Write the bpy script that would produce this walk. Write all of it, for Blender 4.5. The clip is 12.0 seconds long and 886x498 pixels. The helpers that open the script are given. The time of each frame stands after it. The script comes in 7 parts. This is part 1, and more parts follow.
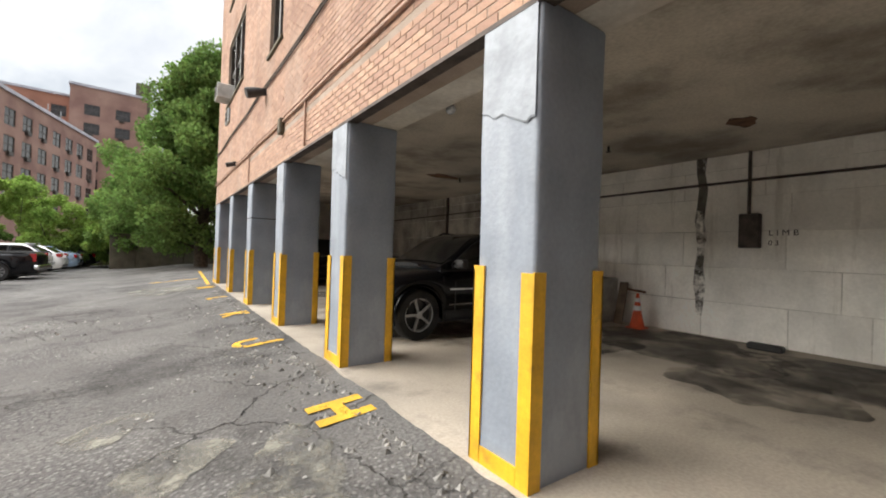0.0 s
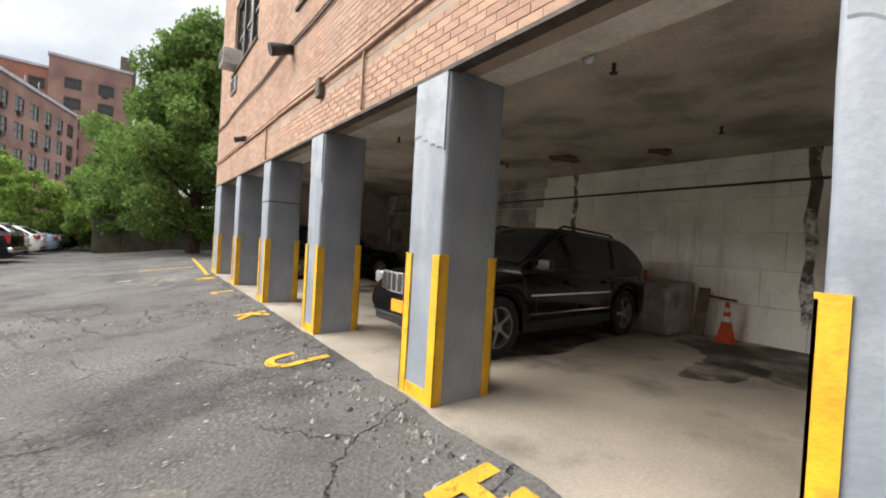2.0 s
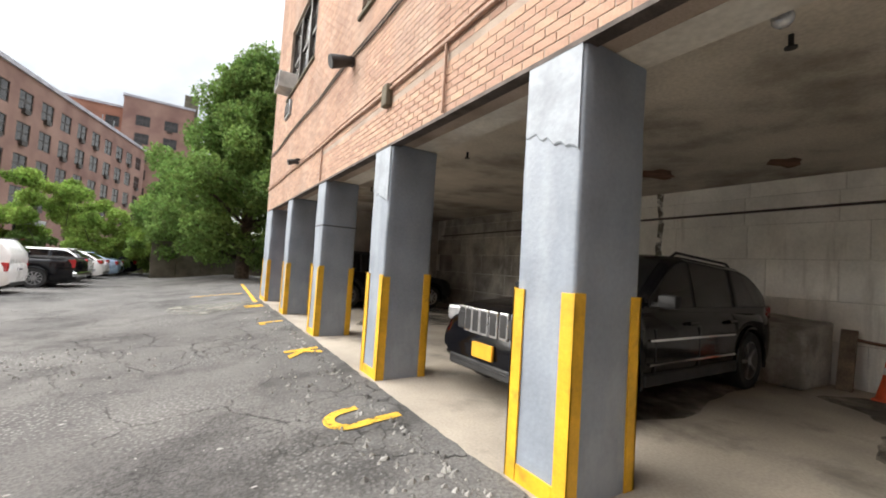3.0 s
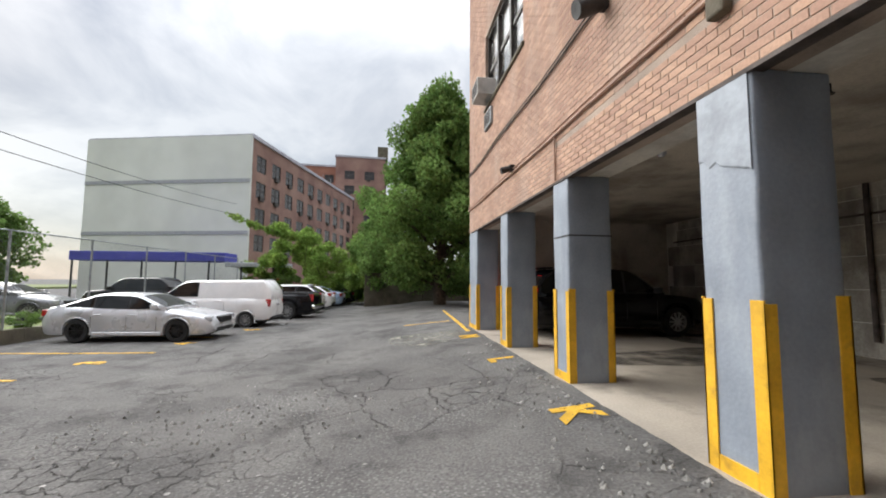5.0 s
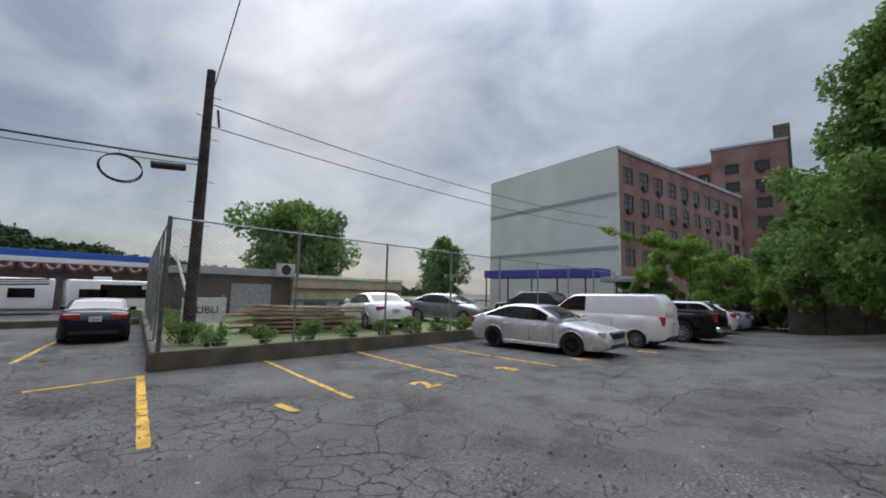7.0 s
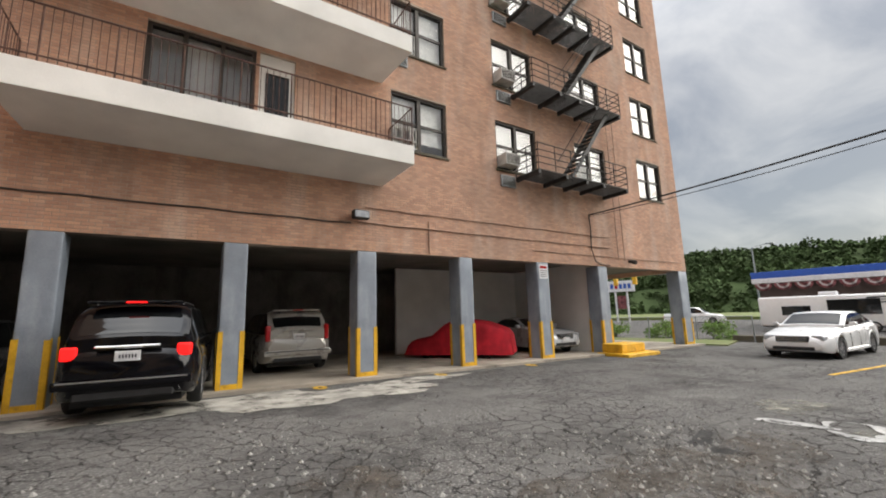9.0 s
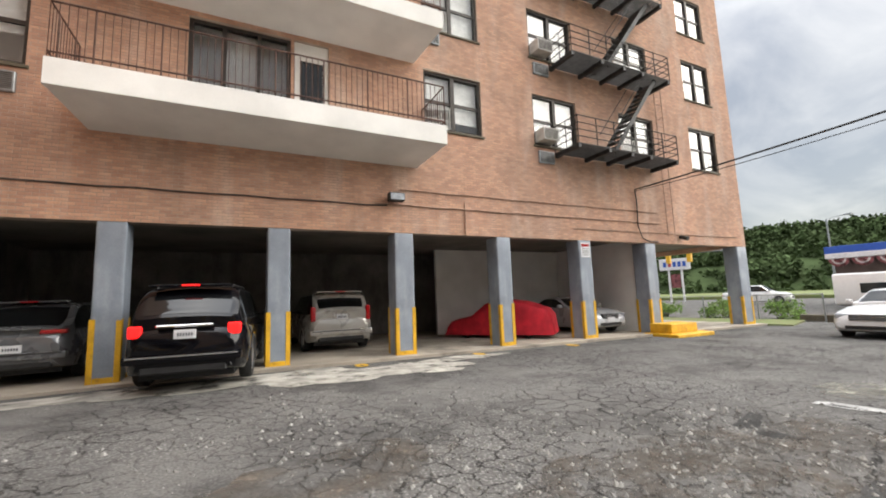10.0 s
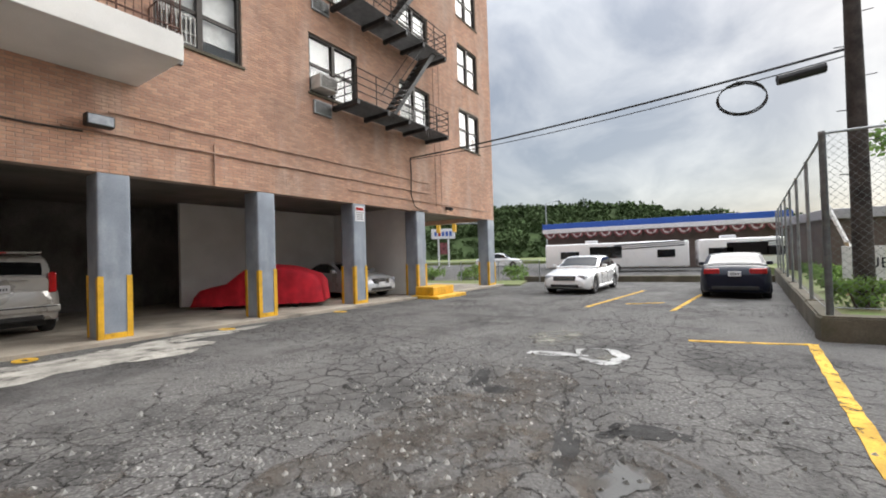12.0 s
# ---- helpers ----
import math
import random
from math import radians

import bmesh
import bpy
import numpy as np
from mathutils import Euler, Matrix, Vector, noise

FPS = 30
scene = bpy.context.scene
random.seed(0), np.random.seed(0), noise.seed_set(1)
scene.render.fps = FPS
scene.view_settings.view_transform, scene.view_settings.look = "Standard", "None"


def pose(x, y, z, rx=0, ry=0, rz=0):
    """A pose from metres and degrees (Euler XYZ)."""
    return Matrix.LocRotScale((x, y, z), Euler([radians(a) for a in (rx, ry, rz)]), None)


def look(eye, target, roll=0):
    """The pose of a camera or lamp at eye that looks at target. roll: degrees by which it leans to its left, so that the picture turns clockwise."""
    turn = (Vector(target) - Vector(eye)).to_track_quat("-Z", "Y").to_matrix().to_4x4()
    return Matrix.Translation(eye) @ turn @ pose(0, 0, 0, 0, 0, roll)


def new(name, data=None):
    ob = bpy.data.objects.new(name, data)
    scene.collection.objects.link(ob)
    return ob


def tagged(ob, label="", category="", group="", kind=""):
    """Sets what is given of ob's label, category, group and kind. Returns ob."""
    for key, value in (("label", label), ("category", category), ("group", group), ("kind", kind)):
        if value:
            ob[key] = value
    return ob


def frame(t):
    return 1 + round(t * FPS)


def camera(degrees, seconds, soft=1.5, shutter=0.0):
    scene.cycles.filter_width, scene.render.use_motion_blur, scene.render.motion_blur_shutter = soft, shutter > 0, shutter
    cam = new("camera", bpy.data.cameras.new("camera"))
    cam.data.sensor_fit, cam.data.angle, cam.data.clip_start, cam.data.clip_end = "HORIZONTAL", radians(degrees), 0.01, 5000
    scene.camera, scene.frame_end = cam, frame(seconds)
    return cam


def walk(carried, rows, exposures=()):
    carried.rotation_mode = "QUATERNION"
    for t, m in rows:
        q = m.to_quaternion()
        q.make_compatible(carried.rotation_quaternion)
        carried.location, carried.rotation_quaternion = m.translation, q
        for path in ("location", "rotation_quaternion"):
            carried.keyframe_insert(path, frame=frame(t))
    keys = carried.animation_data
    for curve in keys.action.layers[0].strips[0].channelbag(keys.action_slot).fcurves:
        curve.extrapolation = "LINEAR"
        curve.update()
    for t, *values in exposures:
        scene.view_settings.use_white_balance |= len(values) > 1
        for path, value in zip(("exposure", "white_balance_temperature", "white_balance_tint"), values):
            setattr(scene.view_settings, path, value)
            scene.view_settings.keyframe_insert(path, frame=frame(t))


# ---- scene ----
cam = camera(95.39, 12.0, soft=1.9)
# t, x, y, z, yaw, pitch, roll
ROWS = [
    (0, -0.008, -0.057, 1.319, -35.34, 0.51, 1.9),
    (0.5, -0.201, 0.316, 1.376, -34.4, 1.51, 4.92),
    (1, -0.356, 0.658, 1.376, -32.39, -4.69, -1.05),
    (1.5, -0.282, 1.093, 1.363, -34.23, -0.66, 2.09),
    (2, -0.255, 1.626, 1.336, -37.05, -0.7, 3.44),
    (2.5, -0.235, 2.131, 1.369, -35.23, -0.64, 1.99),
    (2.7, -0.183, 2.342, 1.361, -33.78, 1.27, 2.4),
    (4.3, -0.267, 4.055, 1.331, -19.92, 2.88, 2.28),
    (4.5, -0.357, 4.262, 1.331, -16.06, 3.32, 1.31),
    (5, -0.666, 4.706, 1.33, -7.33, 4.56, 0.35),
    (5.5, -0.844, 5.257, 1.329, 2.4, 4.94, 2.36),
    (6, -1.097, 5.714, 1.317, 9.23, 3.98, 2.54),
    (6.5, -1.491, 6.175, 1.315, 20.99, 5.34, 1.49),
    (7, -1.957, 6.394, 1.203, 41.4, 6.28, 1.26),
    (7.3, -2.166, 6.449, 1.153, 58.19, 6.22, 3.03),
    (7.5, -2.277, 6.465, 1.127, 69.55, 7.63, 2.37),
    (7.7, -2.375, 6.471, 1.103, 82.2, 7.2, 1.5),
    (9.3, -2.717, 6.455, 1.021, 145.25, 9.15, -1.92),
    (9.5, -2.736, 6.447, 1.013, 147.07, 8.61, -2.11),
    (10, -2.877, 6.575, 0.992, 145.57, 6.92, -2.12),
    (10.5, -3.067, 6.601, 0.962, 138.45, 4.56, -2.49),
    (11, -3.366, 6.565, 0.952, 126.36, 3.36, -3.33),
    (11.5, -3.652, 6.539, 0.97, 112.37, 3.67, -2.27),
    (12, -3.849, 6.331, 0.962, 116.07, 0.99, -1.75),
]

walk(cam, [(t, pose(x, y, z) @ pose(0, 0, 0, 0, 0, yaw) @ pose(0, 0, 0, 90 + pitch) @ pose(0, 0, 0, 0, 0, roll)) for t, x, y, z, yaw, pitch, roll in ROWS],
     exposures=[(0.0, 1.9, 6750, 10), (1.0, 1.72, 6700, 10), (2.0, 1.85, 6700, 10), (2.7, 2.05, 6700, 10), (4.4, 1.68, 6550, 10), (5.5, 1.33, 6300, 10), (6.5, 0.98, 5950, 10), (7.2, 0.6, 5850, 10), (7.7, 0.52, 5850, 10), (9.3, 1.4, 6850, 10), (10.5, 1.62, 6600, 10), (11.5, 1.43, 6500, 10), (12.0, 1.38, 6450, 10)])

# ---- world and light: an overcast afternoon ----
world = bpy.data.worlds.new("overcast_sky")
scene.world = world
world.use_nodes = True
wn, wl = world.node_tree.nodes, world.node_tree.links
wn.clear()
w_out, w_mix, w_bg, w_bg2 = wn.new("ShaderNodeOutputWorld"), wn.new("ShaderNodeAddShader"), wn.new("ShaderNodeBackground"), wn.new("ShaderNodeBackground")
sky = wn.new("ShaderNodeTexSky")
sky.sky_type, sky.sun_disc = "NISHITA", False
sky.sun_elevation, sky.sun_rotation = radians(32), radians(-59)
sky.air_density, sky.dust_density = 1.2, 1.0
w_bg.inputs[1].default_value = 0.012
wl.new(sky.outputs[0], w_bg.inputs[0])
# cloud layers, laid out on a flat cloud deck
tc = wn.new("ShaderNodeTexCoord")
sep = wn.new("ShaderNodeSeparateXYZ")
wl.new(tc.outputs["Generated"], sep.inputs[0])
zmax = wn.new("ShaderNodeMath"); zmax.operation = "MAXIMUM"; zmax.inputs[1].default_value = 0.0
wl.new(sep.outputs[2], zmax.inputs[0])
zadd = wn.new("ShaderNodeMath"); zadd.operation = "ADD"; zadd.inputs[1].default_value = 0.55
wl.new(zmax.outputs[0], zadd.inputs[0])
deck = wn.new("ShaderNodeVectorMath"); deck.operation = "DIVIDE"
comb = wn.new("ShaderNodeCombineXYZ")
for k in range(3):
    wl.new(zadd.outputs[0], comb.inputs[k])
wl.new(tc.outputs["Generated"], deck.inputs[0])
wl.new(comb.outputs[0], deck.inputs[1])
cl = wn.new("ShaderNodeTexNoise"); cl.inputs["Scale"].default_value = 2.6; cl.inputs["Detail"].default_value = 7; cl.inputs["Roughness"].default_value = 0.55; cl.inputs["Distortion"].default_value = 0.5
wl.new(deck.outputs[0], cl.inputs["Vector"])
ramp = wn.new("ShaderNodeValToRGB")
ramp.color_ramp.elements[0].position, ramp.color_ramp.elements[0].color = 0.36, (0.45, 0.485, 0.55, 1)
ramp.color_ramp.elements[1].position, ramp.color_ramp.elements[1].color = 0.62, (1.0, 1.0, 1.0, 1)
# the cover thins out towards the north-east
lean_dot = wn.new("ShaderNodeVectorMath"); lean_dot.operation = "DOT_PRODUCT"; lean_dot.inputs[1].default_value = (0.62, 0.72, 0.0)
wl.new(tc.outputs["Generated"], lean_dot.inputs[0])
lean_add = wn.new("ShaderNodeMath"); lean_add.operation = "MULTIPLY_ADD"; lean_add.inputs[1].default_value = 0.11
wl.new(lean_dot.outputs["Value"], lean_add.inputs[0]); wl.new(cl.outputs[0], lean_add.inputs[2])
wl.new(lean_add.outputs[0], ramp.inputs[0])
wl.new(ramp.outputs[0], w_bg2.inputs[0])
# an overcast sky is brighter towards the zenith
zz = wn.new("ShaderNodeMath"); zz.operation = "POWER"; zz.inputs[1].default_value = 4.5
wl.new(zmax.outputs[0], zz.inputs[0])
zs = wn.new("ShaderNodeMath"); zs.operation = "MULTIPLY_ADD"; zs.inputs[1].default_value, zs.inputs[2].default_value = 5.2 * 0.42, 0.56 * 0.42
wl.new(zz.outputs[0], zs.inputs[0])
wl.new(zs.outputs[0], w_bg2.inputs[1])
wl.new(w_bg.outputs[0], w_mix.inputs[0]); wl.new(w_bg2.outputs[0], w_mix.inputs[1])
wl.new(w_mix.outputs[0], w_out.inputs[0])
sun = new("sun", bpy.data.lights.new("sun", "SUN"))
sun.data.energy, sun.data.angle, sun.data.color = 1.5, radians(55), (1.0, 0.97, 0.92)
sun.matrix_world = look((-23.5, 14, 17), (0, 0, 0))

# ---- materials ----
def mat(name, base=(0.5, 0.5, 0.5), rough=0.7, metal=0.0, var=0.12, scale=6.0, fine=60.0, bump=0.15, bumpd=0.01, tint2=None, emit=None, coat=0.0, island=0.0, objrand=0.0, spec=0.5, trans=0.0, alpha=1.0):
    """A surface with two scales of variation: blotches (scale) and grain (fine)."""
    m = bpy.data.materials.new(name)
    m.use_nodes = True
    n, l = m.node_tree.nodes, m.node_tree.links
    b = n["Principled BSDF"]
    b.inputs["Roughness"].default_value, b.inputs["Metallic"].default_value = rough, metal
    b.inputs["Coat Weight"].default_value = coat
    b.inputs["Specular IOR Level"].default_value = spec
    b.inputs["Transmission Weight"].default_value = trans
    tc = n.new("ShaderNodeTexCoord")
    n1 = n.new("ShaderNodeTexNoise"); n1.inputs["Scale"].default_value, n1.inputs["Detail"].default_value = scale, 4
    n2 = n.new("ShaderNodeTexNoise"); n2.inputs["Scale"].default_value, n2.inputs["Detail"].default_value = fine, 3
    l.new(tc.outputs["Object"], n1.inputs["Vector"]); l.new(tc.outputs["Object"], n2.inputs["Vector"])
    mix = n.new("ShaderNodeMix"); mix.data_type = "RGBA"
    c2 = tint2 or tuple(max(0.0, c * (1 - 2.2 * var)) for c in base)
    c1 = tuple(min(1.0, c * (1 + var)) for c in base)
    r1 = n.new("ShaderNodeMapRange"); r1.inputs[1].default_value, r1.inputs[2].default_value = 0.35, 0.68
    l.new(n1.outputs[0], r1.inputs[0]); l.new(r1.outputs[0], mix.inputs[0])
    mix.inputs[6].default_value, mix.inputs[7].default_value = (*c1, 1), (*c2, 1)
    mul = n.new("ShaderNodeMix"); mul.data_type, mul.blend_type = "RGBA", "MULTIPLY"; mul.inputs[0].default_value = min(1.0, var * 3)
    r2 = n.new("ShaderNodeMapRange"); r2.inputs[1].default_value, r2.inputs[2].default_value, r2.inputs[3].default_value, r2.inputs[4].default_value = 0.3, 0.7, 0.62, 1.12
    l.new(n2.outputs[0], r2.inputs[0])
    l.new(mix.outputs[2], mul.inputs[6]); l.new(r2.outputs[0], mul.inputs[7])
    col = mul.outputs[2]
    if island or objrand:
        hs = n.new("ShaderNodeHueSaturation")
        if island:
            g = n.new("ShaderNodeNewGeometry"); src = g.outputs["Random Per Island"]
        else:
            g = n.new("ShaderNodeObjectInfo"); src = g.outputs["Random"]
        a = island or objrand
        rv = n.new("ShaderNodeMapRange"); rv.inputs[3].default_value, rv.inputs[4].default_value = 1 - a, 1 + a
        rh = n.new("ShaderNodeMapRange"); rh.inputs[3].default_value, rh.inputs[4].default_value = 0.5 - 0.035 * a, 0.5 + 0.03 * a
        l.new(src, rv.inputs[0]); l.new(src, rh.inputs[0])
        l.new(rv.outputs[0], hs.inputs["Value"]); l.new(rh.outputs[0], hs.inputs["Hue"])
        l.new(col, hs.inputs["Color"]); col = hs.outputs[0]
    l.new(col, b.inputs["Base Color"])
    rr = n.new("ShaderNodeMapRange"); rr.inputs[3].default_value, rr.inputs[4].default_value = max(0.0, rough - 0.08), min(1.0, rough + 0.08)
    l.new(n1.outputs[0], rr.inputs[0]); l.new(rr.outputs[0], b.inputs["Roughness"])
    if bump:
        bp = n.new("ShaderNodeBump"); bp.inputs["Strength"].default_value, bp.inputs["Distance"].default_value = bump, bumpd
        l.new(n2.outputs[0], bp.inputs["Height"]); l.new(bp.outputs[0], b.inputs["Normal"])
    if emit:
        b.inputs["Emission Color"].default_value, b.inputs["Emission Strength"].default_value = (*emit[0], 1), emit[1]
    return m


def asphalt_material():
    """Old cracked asphalt: aggregate grain, crazed cracks in patches, darker damp areas, pale dusty areas."""
    m = mat("asphalt", (0.088, 0.085, 0.082), rough=0.92, var=0.33, scale=0.9, fine=38, bump=0.9, bumpd=0.015, tint2=(0.165, 0.16, 0.152), spec=0.2)
    n, l = m.node_tree.nodes, m.node_tree.links
    b = n["Principled BSDF"]
    col = b.inputs["Base Color"].links[0].from_socket
    tc = n.new("ShaderNodeTexCoord")
    warp = n.new("ShaderNodeTexNoise"); warp.inputs["Scale"].default_value = 2.2; warp.inputs["Detail"].default_value = 8; warp.inputs["Roughness"].default_value = 0.7
    l.new(tc.outputs["Object"], warp.inputs["Vector"])
    va = n.new("ShaderNodeVectorMath"); va.operation = "MULTIPLY_ADD"; va.inputs[1].default_value = (0.5, 0.5, 0.0)
    l.new(warp.outputs["Color"], va.inputs[0]); l.new(tc.outputs["Object"], va.inputs[2])
    heights = []
    last = col
    for sc, width, lo, hi, seed in ((0.8, 0.009, 0.47, 0.6, 3.0), (3.6, 0.04, 0.51, 0.68, 11.0), (8.5, 0.08, 0.55, 0.68, 23.0)):
        vo = n.new("ShaderNodeTexVoronoi"); vo.feature = "DISTANCE_TO_EDGE"; vo.voronoi_dimensions = "2D"; vo.inputs["Scale"].default_value = sc
        l.new(va.outputs[0], vo.inputs["Vector"])
        cr = n.new("ShaderNodeMapRange"); cr.inputs[1].default_value, cr.inputs[2].default_value, cr.inputs[3].default_value, cr.inputs[4].default_value = 0.0, width, 1.0, 0.0
        l.new(vo.outputs["Distance"], cr.inputs[0])
        mk = n.new("ShaderNodeTexNoise"); mk.inputs["Scale"].default_value = 0.33; mk.inputs["Detail"].default_value = 3
        off = n.new("ShaderNodeVectorMath"); off.inputs[1].default_value = (seed, seed * 2, 0)
        l.new(tc.outputs["Object"], off.inputs[0]); l.new(off.outputs[0], mk.inputs["Vector"])
        mr = n.new("ShaderNodeMapRange"); mr.inputs[1].default_value, mr.inputs[2].default_value = lo, hi
        if sc > 2:
            # the south half of the yard is the more broken
            sp = n.new("ShaderNodeSeparateXYZ"); l.new(tc.outputs["Object"], sp.inputs[0])
            yy = n.new("ShaderNodeMapRange"); yy.inputs[1].default_value, yy.inputs[2].default_value, yy.inputs[3].default_value, yy.inputs[4].default_value = 11.0, 5.0, 0.0, 0.13
            l.new(sp.outputs[1], yy.inputs[0])
            xx = n.new("ShaderNodeMapRange"); xx.inputs[1].default_value, xx.inputs[2].default_value = -0.6, -2.2
            l.new(sp.outputs[0], xx.inputs[0])
            xy = n.new("ShaderNodeMath"); xy.operation = "MULTIPLY_ADD"
            l.new(yy.outputs[0], xy.inputs[0]); l.new(xx.outputs[0], xy.inputs[1]); l.new(mk.outputs[0], xy.inputs[2])
            l.new(xy.outputs[0], mr.inputs[0])
        else:
            l.new(mk.outputs[0], mr.inputs[0])
        mm = n.new("ShaderNodeMath"); mm.operation = "MULTIPLY"
        l.new(cr.outputs[0], mm.inputs[0]); l.new(mr.outputs[0], mm.inputs[1])
        mx = n.new("ShaderNodeMix"); mx.data_type = "RGBA"; mx.inputs[7].default_value = (0.036, 0.035, 0.035, 1)
        l.new(mm.outputs[0], mx.inputs[0]); l.new(last, mx.inputs[6]); last = mx.outputs[2]
        heights.append(mm.outputs[0])
    # loose pale grit
    gr = n.new("ShaderNodeTexVoronoi"); gr.voronoi_dimensions = "2D"; gr.inputs["Scale"].default_value = 17
    l.new(tc.outputs["Object"], gr.inputs["Vector"])
    gs = n.new("ShaderNodeMapRange"); gs.inputs[1].default_value, gs.inputs[2].default_value, gs.inputs[3].default_value, gs.inputs[4].default_value = 0.16, 0.26, 0.85, 0.0
    l.new(gr.outputs["Distance"], gs.inputs[0])
    gm = n.new("ShaderNodeTexNoise"); gm.inputs["Scale"].default_value = 0.5; gm.inputs["Detail"].default_value = 6
    l.new(tc.outputs["Object"], gm.inputs["Vector"])
    gk = n.new("ShaderNodeMapRange"); gk.inputs[1].default_value, gk.inputs[2].default_value = 0.44, 0.62
    l.new(gm.outputs[0], gk.inputs[0])
    gx = n.new("ShaderNodeMath"); gx.operation = "MULTIPLY"
    l.new(gs.outputs[0], gx.inputs[0]); l.new(gk.outputs[0], gx.inputs[1])
    mx = n.new("ShaderNodeMix"); mx.data_type = "RGBA"; mx.inputs[7].default_value = (0.24, 0.235, 0.225, 1)
    l.new(gx.outputs[0], mx.inputs[0]); l.new(last, mx.inputs[6]); last = mx.outputs[2]
    # wide dark stains
    st = n.new("ShaderNodeTexNoise"); st.inputs["Scale"].default_value = 0.9; st.inputs["Detail"].default_value = 6; st.inputs["Roughness"].default_value = 0.65
    so = n.new("ShaderNodeVectorMath"); so.inputs[1].default_value = (31, 7, 0)
    l.new(tc.outputs["Object"], so.inputs[0]); l.new(so.outputs[0], st.inputs["Vector"])
    sr = n.new("ShaderNodeMapRange"); sr.inputs[1].default_value, sr.inputs[2].default_value, sr.inputs[3].default_value, sr.inputs[4].default_value = 0.50, 0.63, 1.0, 0.6
    l.new(st.outputs[0], sr.inputs[0])
    mu = n.new("ShaderNodeMix"); mu.data_type, mu.blend_type = "RGBA", "MULTIPLY"; mu.inputs[0].default_value = 1.0
    l.new(last, mu.inputs[6]); l.new(sr.outputs[0], mu.inputs[7]); last = mu.outputs[2]
    l.new(last, b.inputs["Base Color"])
    bp0 = b.inputs["Normal"].links[0].from_node
    add = n.new("ShaderNodeMath"); add.operation = "ADD"
    l.new(heights[0], add.inputs[0]); l.new(heights[1], add.inputs[1])
    bp = n.new("ShaderNodeBump"); bp.invert = True; bp.inputs["Strength"].default_value, bp.inputs["Distance"].default_value = 0.9, 0.02
    l.new(add.outputs[0], bp.inputs["Height"]); l.new(bp0.outputs[0], bp.inputs["Normal"]); l.new(bp.outputs[0], b.inputs["Normal"])
    return m


def streaked(m, amount=0.4, dark=(0.25, 0.22, 0.19), sx=1.3, axis_scale=(1, 1, 0.12), lo=0.5, hi=0.75):
    """Rain streaks and damp stains over a wall material."""
    n, l = m.node_tree.nodes, m.node_tree.links
    b = n["Principled BSDF"]
    col = b.inputs["Base Color"].links[0].from_socket
    tc = n.new("ShaderNodeTexCoord")
    mp = n.new("ShaderNodeMapping"); mp.inputs["Scale"].default_value = axis_scale
    l.new(tc.outputs["Object"], mp.inputs[0])
    no = n.new("ShaderNodeTexNoise"); no.inputs["Scale"].default_value = sx; no.inputs["Detail"].default_value = 6; no.inputs["Roughness"].default_value = 0.62
    l.new(mp.outputs[0], no.inputs["Vector"])
    r = n.new("ShaderNodeMapRange"); r.inputs[1].default_value, r.inputs[2].default_value, r.inputs[4].default_value = lo, hi, amount
    l.new(no.outputs[0], r.inputs[0])
    mx = n.new("ShaderNodeMix"); mx.data_type = "RGBA"; mx.inputs[7].default_value = (*dark, 1)
    l.new(r.outputs[0], mx.inputs[0]); l.new(col, mx.inputs[6]); l.new(mx.outputs[2], b.inputs["Base Color"])
    return m


def worn(m, lo, hi, scale):
    """Paint or dust worn through in flecks."""
    n, l = m.node_tree.nodes, m.node_tree.links
    tc = n.new("ShaderNodeTexCoord")
    a = n.new("ShaderNodeTexNoise"); a.inputs["Scale"].default_value, a.inputs["Detail"].default_value, a.inputs["Roughness"].default_value = scale, 8, 0.72
    l.new(tc.outputs["Object"], a.inputs["Vector"])
    r = n.new("ShaderNodeMapRange"); r.inputs[1].default_value, r.inputs[2].default_value = lo, hi
    l.new(a.outputs[0], r.inputs[0]); l.new(r.outputs[0], n["Principled BSDF"].inputs["Alpha"])
    return m


ASPHALT = asphalt_material()
BRICK = streaked(streaked(mat("brick", (0.52, 0.295, 0.20), 0.88, var=0.12, scale=0.5, fine=45, bump=0.3, tint2=(0.44, 0.265, 0.19), island=0.15), 0.55, (0.62, 0.50, 0.42), 1.1, (1, 1, 0.25), 0.5, 0.72), 0.45, (0.27, 0.16, 0.11), 1.7, (1, 1, 0.1), 0.55, 0.75)
BRICK_EAST = streaked(streaked(mat("faded_brick", (0.43, 0.27, 0.195), 0.9, var=0.14, scale=0.7, fine=45, bump=0.3, tint2=(0.36, 0.22, 0.16), island=0.16), 0.5, (0.48, 0.385, 0.315), 1.0, (1, 1, 0.3), 0.5, 0.7), 0.4, (0.28, 0.19, 0.14), 1.7, (1, 1, 0.1), 0.56, 0.75)
BRICK_PIECE = mat("brick_piece", (0.43, 0.27, 0.195), 0.88, var=0.14, scale=2, fine=45, bump=0.35, objrand=0.15, tint2=(0.36, 0.225, 0.16))
MORTAR = mat("mortar", (0.40, 0.32, 0.26), 0.95, var=0.15, scale=1.5, fine=80, bump=0.4)
GREY_PAINT = streaked(mat("grey_paint", (0.25, 0.285, 0.335), 0.55, var=0.08, scale=2.0, fine=30, bump=0.25), 0.45, (0.4, 0.435, 0.48), 1.2, (1, 1, 0.5), 0.5, 0.6)
PALE_PAINT = streaked(mat("pale_blistered_paint", (0.33, 0.365, 0.41), 0.6, var=0.08, scale=5.0, fine=22, bump=0.35, bumpd=0.01), 0.35, (0.27, 0.30, 0.34), 7, (1, 1, 1), 0.58, 0.68)
